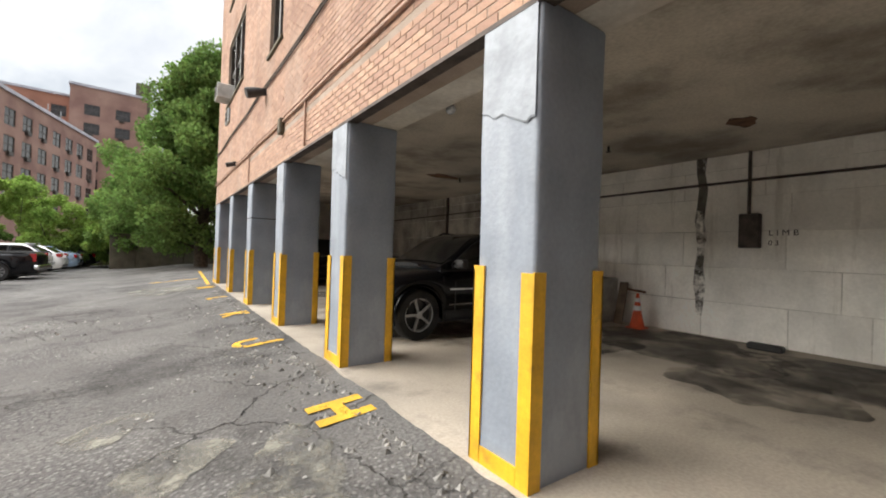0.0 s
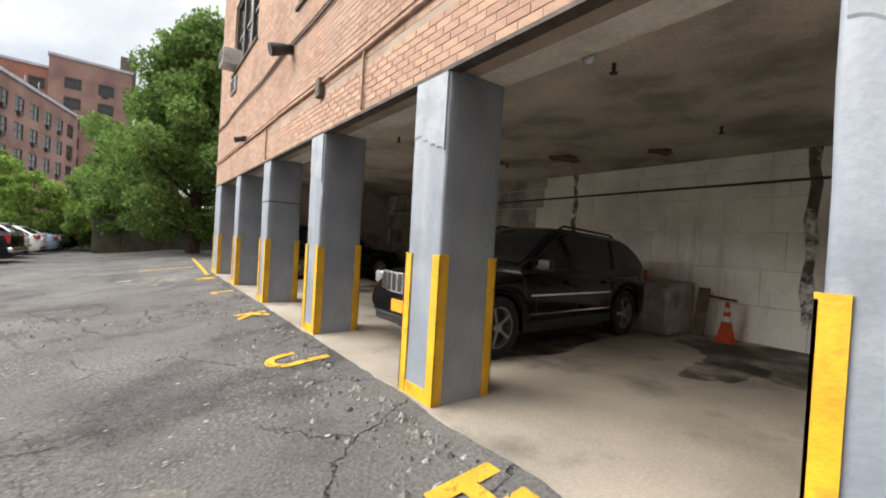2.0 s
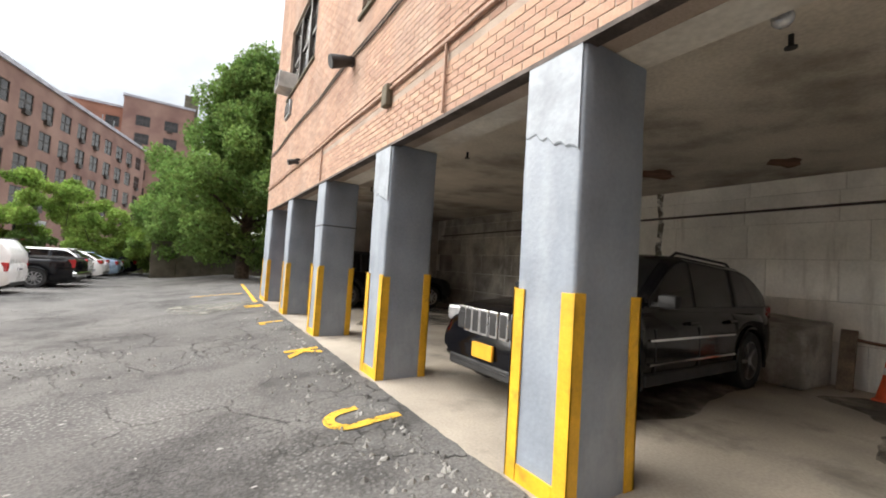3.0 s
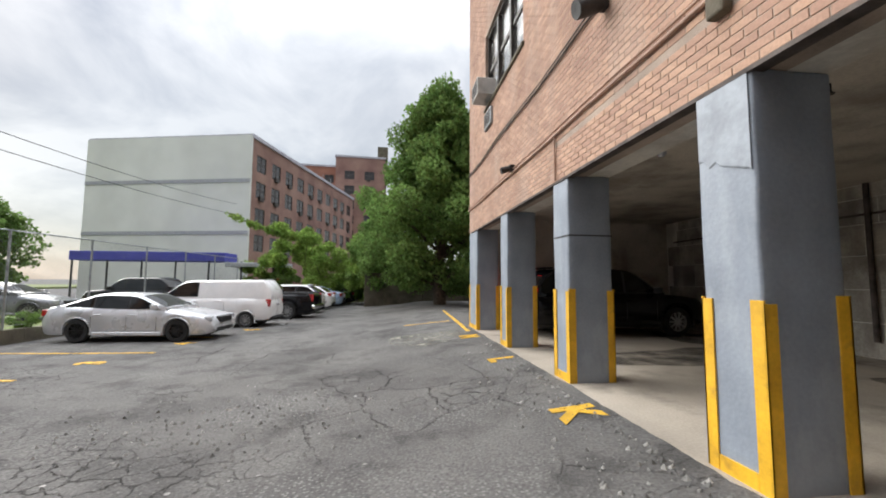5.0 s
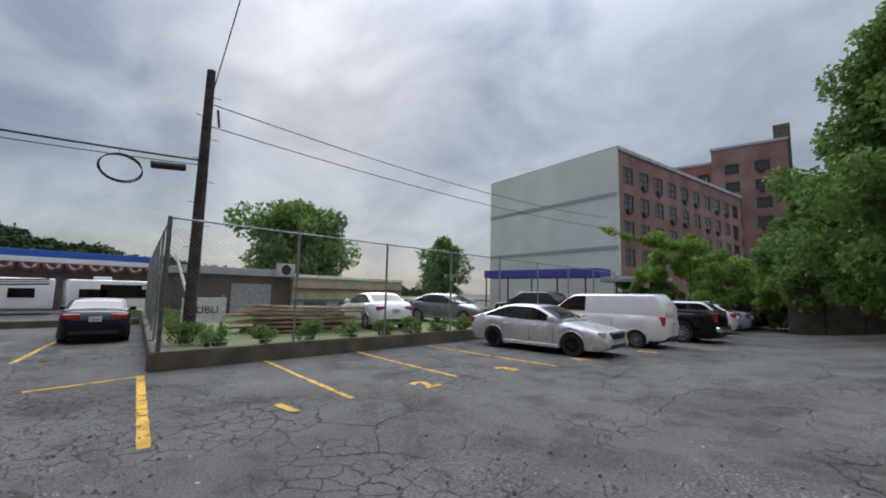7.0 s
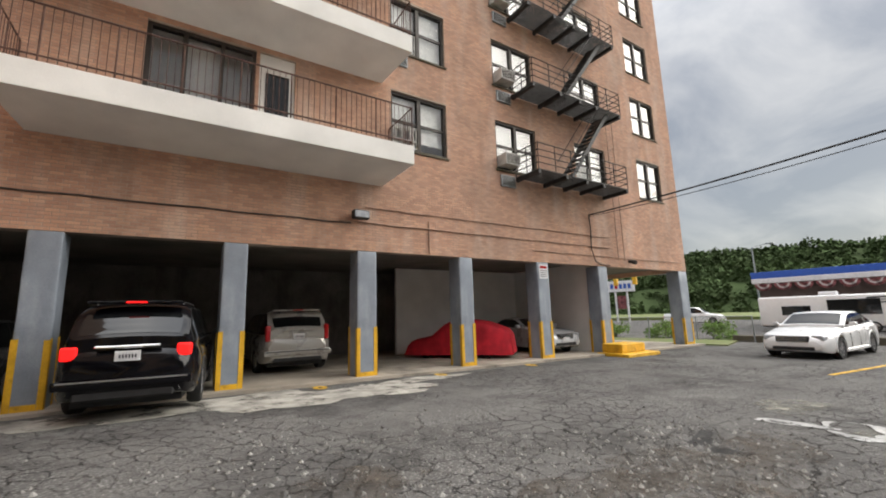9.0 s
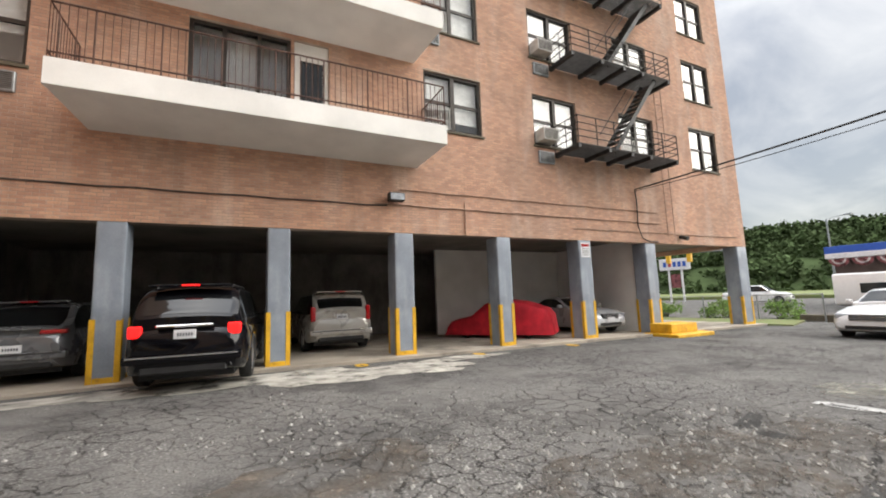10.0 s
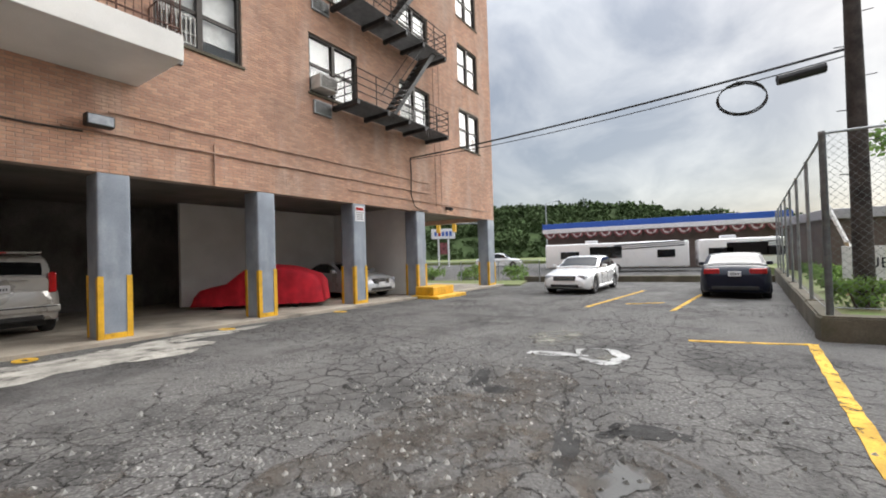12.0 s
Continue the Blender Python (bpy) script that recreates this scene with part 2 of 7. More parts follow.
YELLOW = streaked(mat("yellow_paint", (0.75, 0.42, 0.02), 0.55, var=0.1, scale=3, fine=30, bump=0.25), 0.5, (0.28, 0.15, 0.03), 5, (1, 1, 1), 0.58, 0.7)
ROAD_YELLOW = worn(mat("road_paint", (0.68, 0.40, 0.03), 0.8, var=0.15, scale=3, fine=50, bump=0.3), 0.36, 0.46, 5)
ROAD_PALE = worn(mat("road_pale", (0.42, 0.42, 0.41), 0.9, var=0.2, scale=3, fine=50, bump=0.3), 0.36, 0.46, 5)
SLAB = streaked(mat("slab_concrete", (0.41, 0.36, 0.295), 0.82, var=0.14, scale=0.7, fine=40, bump=0.2), 0.8, (0.10, 0.09, 0.08), 0.9, (1, 1, 1), 0.53, 0.72)
WHITEWASH = streaked(mat("whitewashed_concrete", (0.78, 0.76, 0.71), 0.9, var=0.14, scale=1.0, fine=25, bump=0.3), 0.5, (0.36, 0.34, 0.30), 1.4, (1, 1, 0.35), 0.53, 0.68)
WALL_PANEL = streaked(streaked(mat("whitewashed_panel", (0.90, 0.88, 0.83), 0.9, var=0.07, scale=1.3, fine=25, bump=0.3, objrand=0.09), 0.35, (0.52, 0.50, 0.45), 1.4, (1, 1, 0.35), 0.53, 0.68), 0.5, (0.36, 0.33, 0.28), 2.6, (1, 1, 0.12), 0.58, 0.7)
WALL_GRIMY = streaked(streaked(mat("grimy_panel", (0.42, 0.39, 0.345), 0.92, var=0.2, scale=1.6, fine=25, bump=0.4, objrand=0.16), 0.6, (0.62, 0.60, 0.55), 2.2, (1, 1, 0.5), 0.55, 0.68), 0.6, (0.2, 0.18, 0.15), 1.5, (1, 1, 0.2), 0.52, 0.68)
FOOTING = streaked(mat("footing_concrete", (0.42, 0.39, 0.35), 0.95, var=0.2, scale=3, fine=25, bump=0.5), 0.6, (0.16, 0.14, 0.12), 3.0, (1, 1, 0.4), 0.5, 0.66)
OLD_BOARD = mat("old_board", (0.2, 0.15, 0.11), 0.9, var=0.25, scale=4, fine=40, bump=0.4)
OIL = worn(mat("oil_stain", (0.10, 0.09, 0.078), 0.7, var=0.2, scale=2), 0.34, 0.95, 1.4)
CEILING = streaked(mat("ceiling_concrete", (0.50, 0.455, 0.39), 0.9, var=0.15, scale=0.8, fine=30, bump=0.2), 0.6, (0.16, 0.13, 0.1), 0.8, (1, 1, 1), 0.5, 0.68)
STUCCO = mat("stucco_white", (0.80, 0.79, 0.76), 0.85, var=0.05, scale=1, fine=60, bump=0.2)
DARK_METAL = mat("black_iron", (0.035, 0.034, 0.034), 0.6, 0.3, var=0.2, fine=40)
RUSTY_IRON = mat("rusty_brown_iron", (0.11, 0.055, 0.04), 0.75, 0.1, var=0.25, fine=40)
FRAME_DARK = mat("dark_bronze_frame", (0.05, 0.042, 0.036), 0.45, 0.4, var=0.1)
PIPE = mat("painted_conduit", (0.42, 0.27, 0.2), 0.7, var=0.12)
PIPE_DARK = mat("rusty_pipe", (0.10, 0.08, 0.07), 0.7, 0.3, var=0.2)
GALV = mat("galvanised_steel", (0.33, 0.35, 0.36), 0.5, 0.7, var=0.12, fine=30)
KERB = streaked(mat("kerb_concrete", (0.13, 0.112, 0.08), 0.92, var=0.18, scale=1.5, fine=30, bump=0.4), 0.6, (0.07, 0.075, 0.04), 2.0, (1, 1, 1), 0.5, 0.65)
GLASS = mat("window_glass", (0.10, 0.115, 0.125), 0.06, 0.0, var=0.25, scale=1.2, fine=3, bump=0.04, spec=1.0)
BLIND = mat("white_blind", (0.66, 0.66, 0.64), 0.7, var=0.06)
CAR_GLASS = mat("car_glass", (0.008, 0.009, 0.01), 0.04, 0.0, var=0.2, fine=4, bump=0.0, spec=0.5)
TYRE = mat("tyre_rubber", (0.02, 0.02, 0.02), 0.85, var=0.2)
RIM_LIGHT = mat("alloy_rim", (0.45, 0.45, 0.46), 0.3, 0.8, var=0.08)
RIM_DARK = mat("black_rim", (0.03, 0.03, 0.032), 0.35, 0.5, var=0.1)
GRILLE_CHROME = mat("satin_chrome", (0.62, 0.62, 0.63), 0.28, 0.85, var=0.04, bump=0.0)
CHROME = mat("chrome", (0.75, 0.75, 0.76), 0.12, 1.0, var=0.04, bump=0.0)
BLACK_PLASTIC = mat("black_plastic", (0.022, 0.022, 0.023), 0.6, var=0.15)
LAMP_RED = mat("red_lamp", (0.42, 0.012, 0.015), 0.15, var=0.1, bump=0.0, coat=0.6)
LAMP_LIT = mat("lit_red_lamp", (0.6, 0.02, 0.02), 0.2, var=0.05, bump=0.0, emit=((1.0, 0.01, 0.01), 0.6))
LAMP_CLEAR = mat("clear_lamp", (0.55, 0.57, 0.6), 0.1, 0.3, var=0.15, bump=0.0, coat=0.8)
PLATE_WHITE = mat("plate_white", (0.7, 0.7, 0.72), 0.5, var=0.06)
PLATE_YELLOW = mat("plate_yellow", (0.75, 0.36, 0.02), 0.5, var=0.06)


def car_paint(name, c, metal=0.35, rough=0.28):
    return mat(name, c, rough, metal, var=0.04, scale=2, fine=400, bump=0.0, coat=0.9)


PAINT_BLACK = mat("black_car_paint", (0.003, 0.003, 0.0045), 0.16, 0.0, var=0.05, fine=400, bump=0.0, coat=0.2, spec=0.25)
PAINT_SILVER = car_paint("silver_car_paint", (0.58, 0.59, 0.61), 0.25)
PAINT_GREY = car_paint("grey_car_paint", (0.15, 0.155, 0.165), 0.3)
PAINT_CHAMPAGNE = car_paint("champagne_car_paint", (0.46, 0.44, 0.41), 0.3)
PAINT_WHITE = car_paint("white_car_paint", (0.8, 0.8, 0.8), 0.0)
PAINT_BLUE = car_paint("pale_blue_car_paint", (0.30, 0.42, 0.58), 0.4)
PAINT_NAVY = mat("navy_car_paint", (0.010, 0.012, 0.024), 0.35, 0.0, var=0.05, fine=400, bump=0.0, coat=0.0, spec=0.2)

# back and end walls of the south garage: dark grey base with darker streaks
DARK_WALL = streaked(mat("dark_streaked_concrete", (0.21, 0.195, 0.18), 0.9, var=0.16, scale=1.0, fine=25, bump=0.3), 0.6, (0.06, 0.055, 0.05), 1.4, (1, 1, 0.35), 0.5, 0.66)
# ceiling of the south garage: a darker base colour than the east ceiling
DARK_CEILING = mat("dark_concrete_ceiling", (0.18, 0.165, 0.145), 0.9, var=0.15, scale=0.8, fine=30)
SOFFIT = streaked(mat("pale_soffit", (0.62, 0.59, 0.53), 0.9, var=0.12, scale=1.2, fine=25, bump=0.2), 0.5, (0.33, 0.26, 0.2), 1.5, (1, 1, 1), 0.5, 0.68)


# ---- building helpers ----
def bm_new():
    return bmesh.new()


def box(bm, x0, x1, y0, y1, z0, z1, m=None, bevel=0.0, segs=1):
    """A box between two corners, moved by m, with its edges rounded by bevel."""
    r = bmesh.ops.create_cube(bm, size=1.0, matrix=(m or Matrix()) @ Matrix.LocRotScale(((x0 + x1) / 2, (y0 + y1) / 2, (z0 + z1) / 2), None, (abs(x1 - x0), abs(y1 - y0), abs(z1 - z0))))
    if bevel:
        edges = list({e for v in r["verts"] for e in v.link_edges})
        bmesh.ops.bevel(bm, geom=edges, offset=bevel, segments=segs, affect="EDGES", profile=0.5)
    return bm


def tube(bm, pts, r, n=8, cap=True):
    """A round bar along points."""
    pts = [Vector(p) for p in pts]
    rings = []
    for i, p in enumerate(pts):
        d = (pts[min(i + 1, len(pts) - 1)] - pts[max(i - 1, 0)]).normalized()
        a = d.orthogonal().normalized() if abs(d.z) > 0.9 else d.cross(Vector((0, 0, 1))).normalized()
        b = d.cross(a).normalized()
        rad = r[i] if isinstance(r, (list, tuple)) else r
        rings.append([bm.verts.new(p + rad * (math.cos(2 * math.pi * k / n) * a + math.sin(2 * math.pi * k / n) * b)) for k in range(n)])
    for q0, q1 in zip(rings, rings[1:]):
        for k in range(n):
            bm.faces.new((q0[k], q0[(k + 1) % n], q1[(k + 1) % n], q1[k]))
    if cap:
        bm.faces.new(rings[0][::-1]); bm.faces.new(rings[-1])
    return bm


def lathe(bm, prof, n=24, m=None):
    """A turned body about its own y axis; prof: (radius, y)."""
    m = m or Matrix()
    rings = [[bm.verts.new(m @ Vector((r * math.cos(2 * math.pi * k / n), y, r * math.sin(2 * math.pi * k / n)))) for k in range(n)] for r, y in prof]
    for q0, q1 in zip(rings, rings[1:]):
        for k in range(n):
            bm.faces.new((q0[k], q1[k], q1[(k + 1) % n], q0[(k + 1) % n]))
    return bm


def poly_slab(bm, pts, thick, m=None):
    """A flat outline (x, y) given a thickness upwards."""
    m = m or Matrix()
    lo = [bm.verts.new(m @ Vector((x, y, 0))) for x, y in pts]
    hi = [bm.verts.new(m @ Vector((x, y, thick))) for x, y in pts]
    bm.faces.new(lo[::-1]); bm.faces.new(hi)
    for k in range(len(pts)):
        bm.faces.new((lo[k], lo[(k + 1) % len(pts)], hi[(k + 1) % len(pts)], hi[k]))
    return bm


def mesh_from(name, bm, material, smooth=False):
    bmesh.ops.recalc_face_normals(bm, faces=bm.faces)
    me = bpy.data.meshes.new(name)
    bm.to_mesh(me); bm.free()
    if smooth:
        me.shade_smooth()
        me.set_sharp_from_angle(angle=radians(smooth if smooth > 1 else 40))
    me.materials.append(material)
    return me


def part(name, bm, material, parent, label="", smooth=False):
    ob = new(name, mesh_from(name, bm, material, smooth) if isinstance(bm, bmesh.types.BMesh) else bm)
    ob.parent = parent
    if label:
        ob["label"] = label
    return ob


def thing(name, m, label, category, group="", kind=""):
    ob = new(name)
    ob.matrix_world = m
    ob.empty_display_size = 0.2
    return tagged(ob, label, category, group, kind)


def solid(name, bm, material, label, category, group="", kind="", m=None, smooth=False):
    ob = new(name, mesh_from(name, bm, material, smooth))
    if m is not None:
        ob.matrix_world = m
    return tagged(ob, label, category, group, kind)


def lot(x, y=0.0):
    """Height of the yard, which falls away from the east wing."""
    u = max(0.0, 1.55 - x)
    h = -0.014 - 0.466 * (1 - math.exp(-((u / 2.6) ** 1.25)))
    if x < -3.5:
        h -= 0.011 * min(-3.5 - x, 24)
    return h


# the south wing's own frame: x along its front, front face at y = -3.6
PIV = Matrix.Translation((-2.736, 6.447, 0))
M2 = PIV @ pose(0, 0, 0, 0, 0, -8.0) @ PIV.inverted()
FY = -3.6


# ---- ground ----
POTHOLES = ((-7.25, 5.75, 0.75, 0.4, 0.05), (-6.6, 6.2, 0.5, 0.35, 0.045), (-8.4, 4.7, 0.6, 0.4, 0.035), (-2.8, 9.6, 0.9, 0.5, 0.03), (-4.6, 9.0, 0.7, 0.4, 0.03))
def axis_steps(lo, hi, step, fine):
    far = [60, 90, 150, 300, 700, 1500]
    near = sorted({round(float(v), 3) for v in np.arange(lo, hi + 0.01, step)} | {round(float(v), 3) for v in np.arange(*fine, 0.1)})
    return [lo - f for f in far[::-1]] + near + [hi + f for f in far]


def build_ground():
    xs, ys = axis_steps(-32, 4, 0.4, (-12, 1.6)), axis_steps(-12, 48, 0.4, (-2.8, 13.2))
    verts = []
    for y in ys:
        for x in xs:
            verts.append((x, y, ground_h(x, y)))
    nx = len(xs)
    faces = [(j * nx + i, j * nx + i + 1, (j + 1) * nx + i + 1, (j + 1) * nx + i) for j in range(len(ys) - 1) for i in range(nx - 1)]
    me = bpy.data.meshes.new("ground")
    me.from_pydata(verts, [], faces)
    me.shade_smooth()
    me.materials.append(ASPHALT)
    return tagged(new("ground", me), "cracked dark grey asphalt yard with loose grit", "ground", kind="structure")


def ground_h(x, y):
    s = min(1.0, max(0.0, (y + 3.8) / 4.5))
    s = s * s * (3 - 2 * s)
    base = -0.47 - 0.011 * max(0, min(-3.5 - x, 24))
    h = base * (1 - s) + lot(x, y) * s
    if -29 < x < 1 and -9 < y < 44:
        h += 0.014 * noise.noise(Vector((x * 0.35, y * 0.35, 3.0)))
    if -12 < x < 1.4 and -2.6 < y < 13:
        h += 0.006 * noise.noise(Vector((x * 1.7, y * 1.7, 8.0))) + 0.004 * noise.noise(Vector((x * 4.5, y * 4.5, 1.0)))
        for px, py, rx, ry, dep in POTHOLES:
            q = ((x - px) / rx) ** 2 + ((y - py) / ry) ** 2
            if q < 1:
                h -= dep * min(1.0, 2.2 * (1 - q))
    return h


build_ground()


# ---- brick walls ----
def brick_wall(name, m, u0, u1, z0, z1, openings, label, singles=None, thick=0.3, facing=None):
    """A wall along local x, outer face at local y = 0 towards +y. Openings: (u0, u1, z0, z1). singles: a stretch whose bricks are parts of their own."""
    us = sorted({u0, u1, *[o[0] for o in openings], *[o[1] for o in openings]})
    zs = sorted({z0, z1, *[o[2] for o in openings], *[o[3] for o in openings]})
    bm = bm_new()
    for a, b in zip(us, us[1:]):
        for c, d in zip(zs, zs[1:]):
            if not any(o[0] <= (a + b) / 2 <= o[1] and o[2] <= (c + d) / 2 <= o[3] for o in openings):
                box(bm, a, b, -thick, 0, c, d)
    bmesh.ops.remove_doubles(bm, verts=bm.verts, dist=0.0005)
    wall = solid(name, bm, MORTAR, label, "wall", kind="structure", m=m)
    rng = np.random.default_rng(5)
    verts, faces, single = [], [], []
    BL, BH, J = 0.203, 0.062, 0.010
    row, z = 0, z0 + 0.004
    while z + BH <= z1:
        u = u0 - (0.0 if row % 2 else (BL + J) / 2)
        while u < u1:
            a, b = max(u, u0), min(u + BL, u1)
            u += BL + J
            spans = [(a, b)]
            for o in openings:
                if o[2] < z + BH and o[3] > z:
                    spans = [s for q0, q1 in spans for s in ((q0, min(q1, o[0])), (max(q0, o[1]), q1)) if s[1] - s[0] > 0.02]
            for a2, b2 in spans:
                if b2 - a2 < 0.02:
                    continue
                p = 0.003 + 0.003 * rng.random()
                if singles and singles[0] <= a2 and b2 <= singles[1] and singles[2] <= z <= singles[3] and b2 - a2 > 0.19:
                    single.append((a2, z, p))
                    continue
                k = len(verts)
                verts += [(a2, 0, z), (b2, 0, z), (b2, 0, z + BH), (a2, 0, z + BH), (a2 + .003, p, z + .003), (b2 - .003, p, z + .003), (b2 - .003, p, z + BH - .003), (a2 + .003, p, z + BH - .003)]
                faces += [(k + 4, k + 7, k + 6, k + 5), (k, k + 4, k + 5, k + 1), (k + 1, k + 5, k + 6, k + 2), (k + 2, k + 6, k + 7, k + 3), (k + 3, k + 7, k + 4, k)]
        z += BH + J
        row += 1
    me = bpy.data.meshes.new("bricks")
    me.from_pydata(verts, [], faces)
    me.materials.append(facing or BRICK)
    ob = new("bricks", me)
    ob.parent = wall
    tagged(ob, "weathered salmon-red facing bricks", kind="stuff")
    if single:
        bm = bm_new()
        box(bm, 0.0, BL, -0.01, 0.006, 0, BH, bevel=0.002)
        one = mesh_from("brick", bm, BRICK_PIECE)
        for a2, z2, p in single[:300]:
            o = new("brick", one)
            o.parent = wall
            o.location = (a2, p - 0.006 + 0.001, z2)
    return wall


# ---- pillars ----
def pillar(m, w, d, h, label, group, band=False, weathered=0.0):
    """A painted square pillar: front face at local y = 0, width w along x from 0, depth d to -y. Steel corner guards low down."""
    p = thing("pillar", m, label, "pillar", group)
    bm = bm_new()
    box(bm, 0, w, -d, 0, -0.3, h, bevel=0.025, segs=2)
    bmesh.ops.subdivide_edges(bm, edges=[e for e in bm.edges if e.calc_length() > 0.3], cuts=7, use_grid_fill=True)
    for v in bm.verts:
        v.co.x += 0.012 * noise.noise(Vector((v.co.z * 1.6, v.co.y * 3, m.translation.y)))
        v.co.y += 0.010 * noise.noise(Vector((v.co.z * 1.6 + 9, v.co.x * 3, m.translation.x)))
    part("shaft", bm, GREY_PAINT, p, "grey painted rough plaster shaft", smooth=50)
    if weathered:
        bm = bm_new()
        low = weathered + 0.1 * noise.noise(Vector((m.translation.y * 3, 1, 0)))
        n = 14
        rim = [bm.verts.new((0.02 + (w - 0.04) * k / n, 0.006, low - 0.012 + 0.16 * k / n + 0.05 * noise.noise(Vector((k * 0.5, m.translation.y, 0))))) for k in range(n + 1)]
        lo = [bm.verts.new((0.02 + (w - 0.04) * k / n, 0.012, low + 0.16 * k / n + 0.05 * noise.noise(Vector((k * 0.5, m.translation.y, 0))))) for k in range(n + 1)]
        hi = [bm.verts.new((0.02 + (w - 0.04) * k / n, 0.012, h - 0.01)) for k in range(n + 1)]
        for k in range(n):
            bm.faces.new((lo[k], lo[k + 1], hi[k + 1], hi[k]))
            bm.faces.new((rim[k], rim[k + 1], lo[k + 1], lo[k]))
        part("upper_paint", bm, PALE_PAINT, p, "paler blistered paint left above the newer grey coat")
    gh = 1.22
    corners = [(0, 0, 1, -1), (w, 0, -1, -1), (0, -d, 1, 1), (w, -d, -1, 1)]
    for cx, cy, sx, sy in corners:
        bm = bm_new()
        e = 0.014
        box(bm, cx - sx * e, cx + sx * 0.085, cy - sy * e, cy - sy * 0.001, 0.0, gh + random.uniform(-0.03, 0.03))
        box(bm, cx - sx * e, cx - sx * 0.001, cy - sy * e, cy + sy * 0.085, 0.0, gh + random.uniform(-0.03, 0.03))
        part("corner_guard", bm, YELLOW, p, "yellow painted steel angle")
    bm = bm_new()
    box(bm, 0.09, w - 0.09, 0.001, 0.012, 0.0, 0.11)
    part("foot_band", bm, YELLOW, p, "yellow painted foot band")
    if band:
        bm = bm_new()
        box(bm, -0.004, w + 0.004, -d - 0.004, 0.006, 1.95, 1.97)
        part("dark_joint", bm, BLACK_PLASTIC, p, "dark horizontal joint line")
    return p


# ---- east wing (the garage that the walk follows) ----
ME = Matrix.Translation((1.7, 0, 0)) @ pose(0, 0, 0, 0, 0, 90)      # local x runs north, local y faces the yard
TOP1, CEIL1, BACK1, NORTH1, SOUTH1 = 2.78, 3.16, 7.95, 16.72, -4.45
F1_PILLARS = (-4.4, 1.47, 4.25, 7.02, 9.86, 12.75, 15.7)
E_WIN = [(u, u + w, z + 3.15 * k, 7.7 + 3.15 * k) for k in range(3) for u, w, z in ((11.6, 3.0, 5.75), (7.5, 1.05, 5.1), (1.0, 2.9, 5.75))]
wall_e = brick_wall("wall_east", ME, SOUTH1, NORTH1, TOP1, 15.3, E_WIN, "salmon brick wall of the east wing above the open garage", singles=(1.2, 10.4, TOP1, TOP1 + 0.52), facing=BRICK_EAST)
ln = bm_new()
box(ln, 1.685, 1.8, SOUTH1, NORTH1 - 0.3, TOP1 - 0.035, TOP1 - 0.002)
solid("trim_lintel_east", ln, PIPE_DARK, "rust-brown steel lintel plate under the brickwork", "lintel", kind="structure")
bm = bm_new()
box(bm, 2.0, 14, NORTH1 - 0.3, NORTH1, -0.4, 15.3)
solid("wall_north_end", bm, BRICK, "plain brick end wall of the east wing", "wall", kind="structure")
bm = bm_new()
box(bm, 1.62, BACK1 + 0.2, -3.0, NORTH1, -0.5, 0.0, bevel=0.02)
solid("floor_garage_east", bm, SLAB, "tan concrete garage slab with dark oil stains", "floor", kind="structure")
bm = bm_new()
box(bm, 2.0, BACK1 + 0.2, SOUTH1 - 4, NORTH1 - 0.3, CEIL1, CEIL1 + 0.2)
solid("ceiling_east", bm, CEILING, "stained brown-grey concrete garage ceiling", "ceiling", kind="structure")
bm = bm_new()
box(bm, 2.002, 2.32, SOUTH1, NORTH1 - 0.3, TOP1, CEIL1 - 0.002)
solid("trim_edge_beam", bm, SOFFIT, "pale concrete edge beam behind the lintel", "beam", kind="structure")
bm = bm_new()
box(bm, BACK1, BACK1 + 0.25, SOUTH1 - 4, NORTH1, -0.2, CEIL1)
wall_back = solid("wall_back_east", bm, WHITEWASH, "whitewashed concrete back wall with board marks and stains", "wall", kind="structure")
bm = bm_new()
box(bm, 2.35, BACK1, NORTH1 - 0.36, NORTH1 - 0.3, 0.0, CEIL1)
solid("wall_lining_north", bm, CEILING, "brown-grey rendered inner face of the garage end wall", "wall", kind="structure")
bm = bm_new()
box(bm, 2.0, 14, SOUTH1 - 4, NORTH1, 15.3, 15.6)
solid("roof_east", bm, MORTAR, "flat roof of the east wing", "roof", kind="structure")
for k, py in enumerate(F1_PILLARS):
    w = 0.49 if k < 6 else 1.0
    pillar(Matrix.Translation((1.7, py, 0)) @ pose(0, 0, 0, 0, 0, 90), w, 0.62, TOP1, "grey painted square pillar with yellow corner guards", "pillars of the east garage", band=(k == 4), weathered=2.1 if 0 < k < 4 else 0.0)

bm = bm_new()
box(bm, 2.6, 2.75, SOUTH1, NORTH1 - 0.3, CEIL1 + 0.2, 15.3)
solid("wall_inner_east", bm, STUCCO, "plain plastered inner wall of the flats", "wall", kind="structure")

# ---- south wing ----
M2W = M2 @ Matrix.Translation((0, FY, 0))
TOP2, WEST2, EAST2, BACK2 = 2.78, -23.2, 3.4, -10.7
SW_WIN = []
for k in range(4):
    z = 5.9 + 3.15 * k
    SW_WIN += [(1.02, 2.95, z - 0.1, z + 1.75), (-9.45, -7.5, z, z + 1.8), (-13.45, -11.5, z + 0.05, z + 1.85), (-17.6, -15.65, z + 0.2, z + 1.9), (-21.85, -19.95, z + 0.15, z + 2.0),
               (-3.85, -1.65, z - 0.25, z + 1.75), (-4.78, -3.93, z - 0.25, z + 1.75)]
wall_s = brick_wall("wall_south", M2W, WEST2, EAST2, TOP2, 19.0, SW_WIN, "salmon brick front of the south wing with balconies and fire escape")
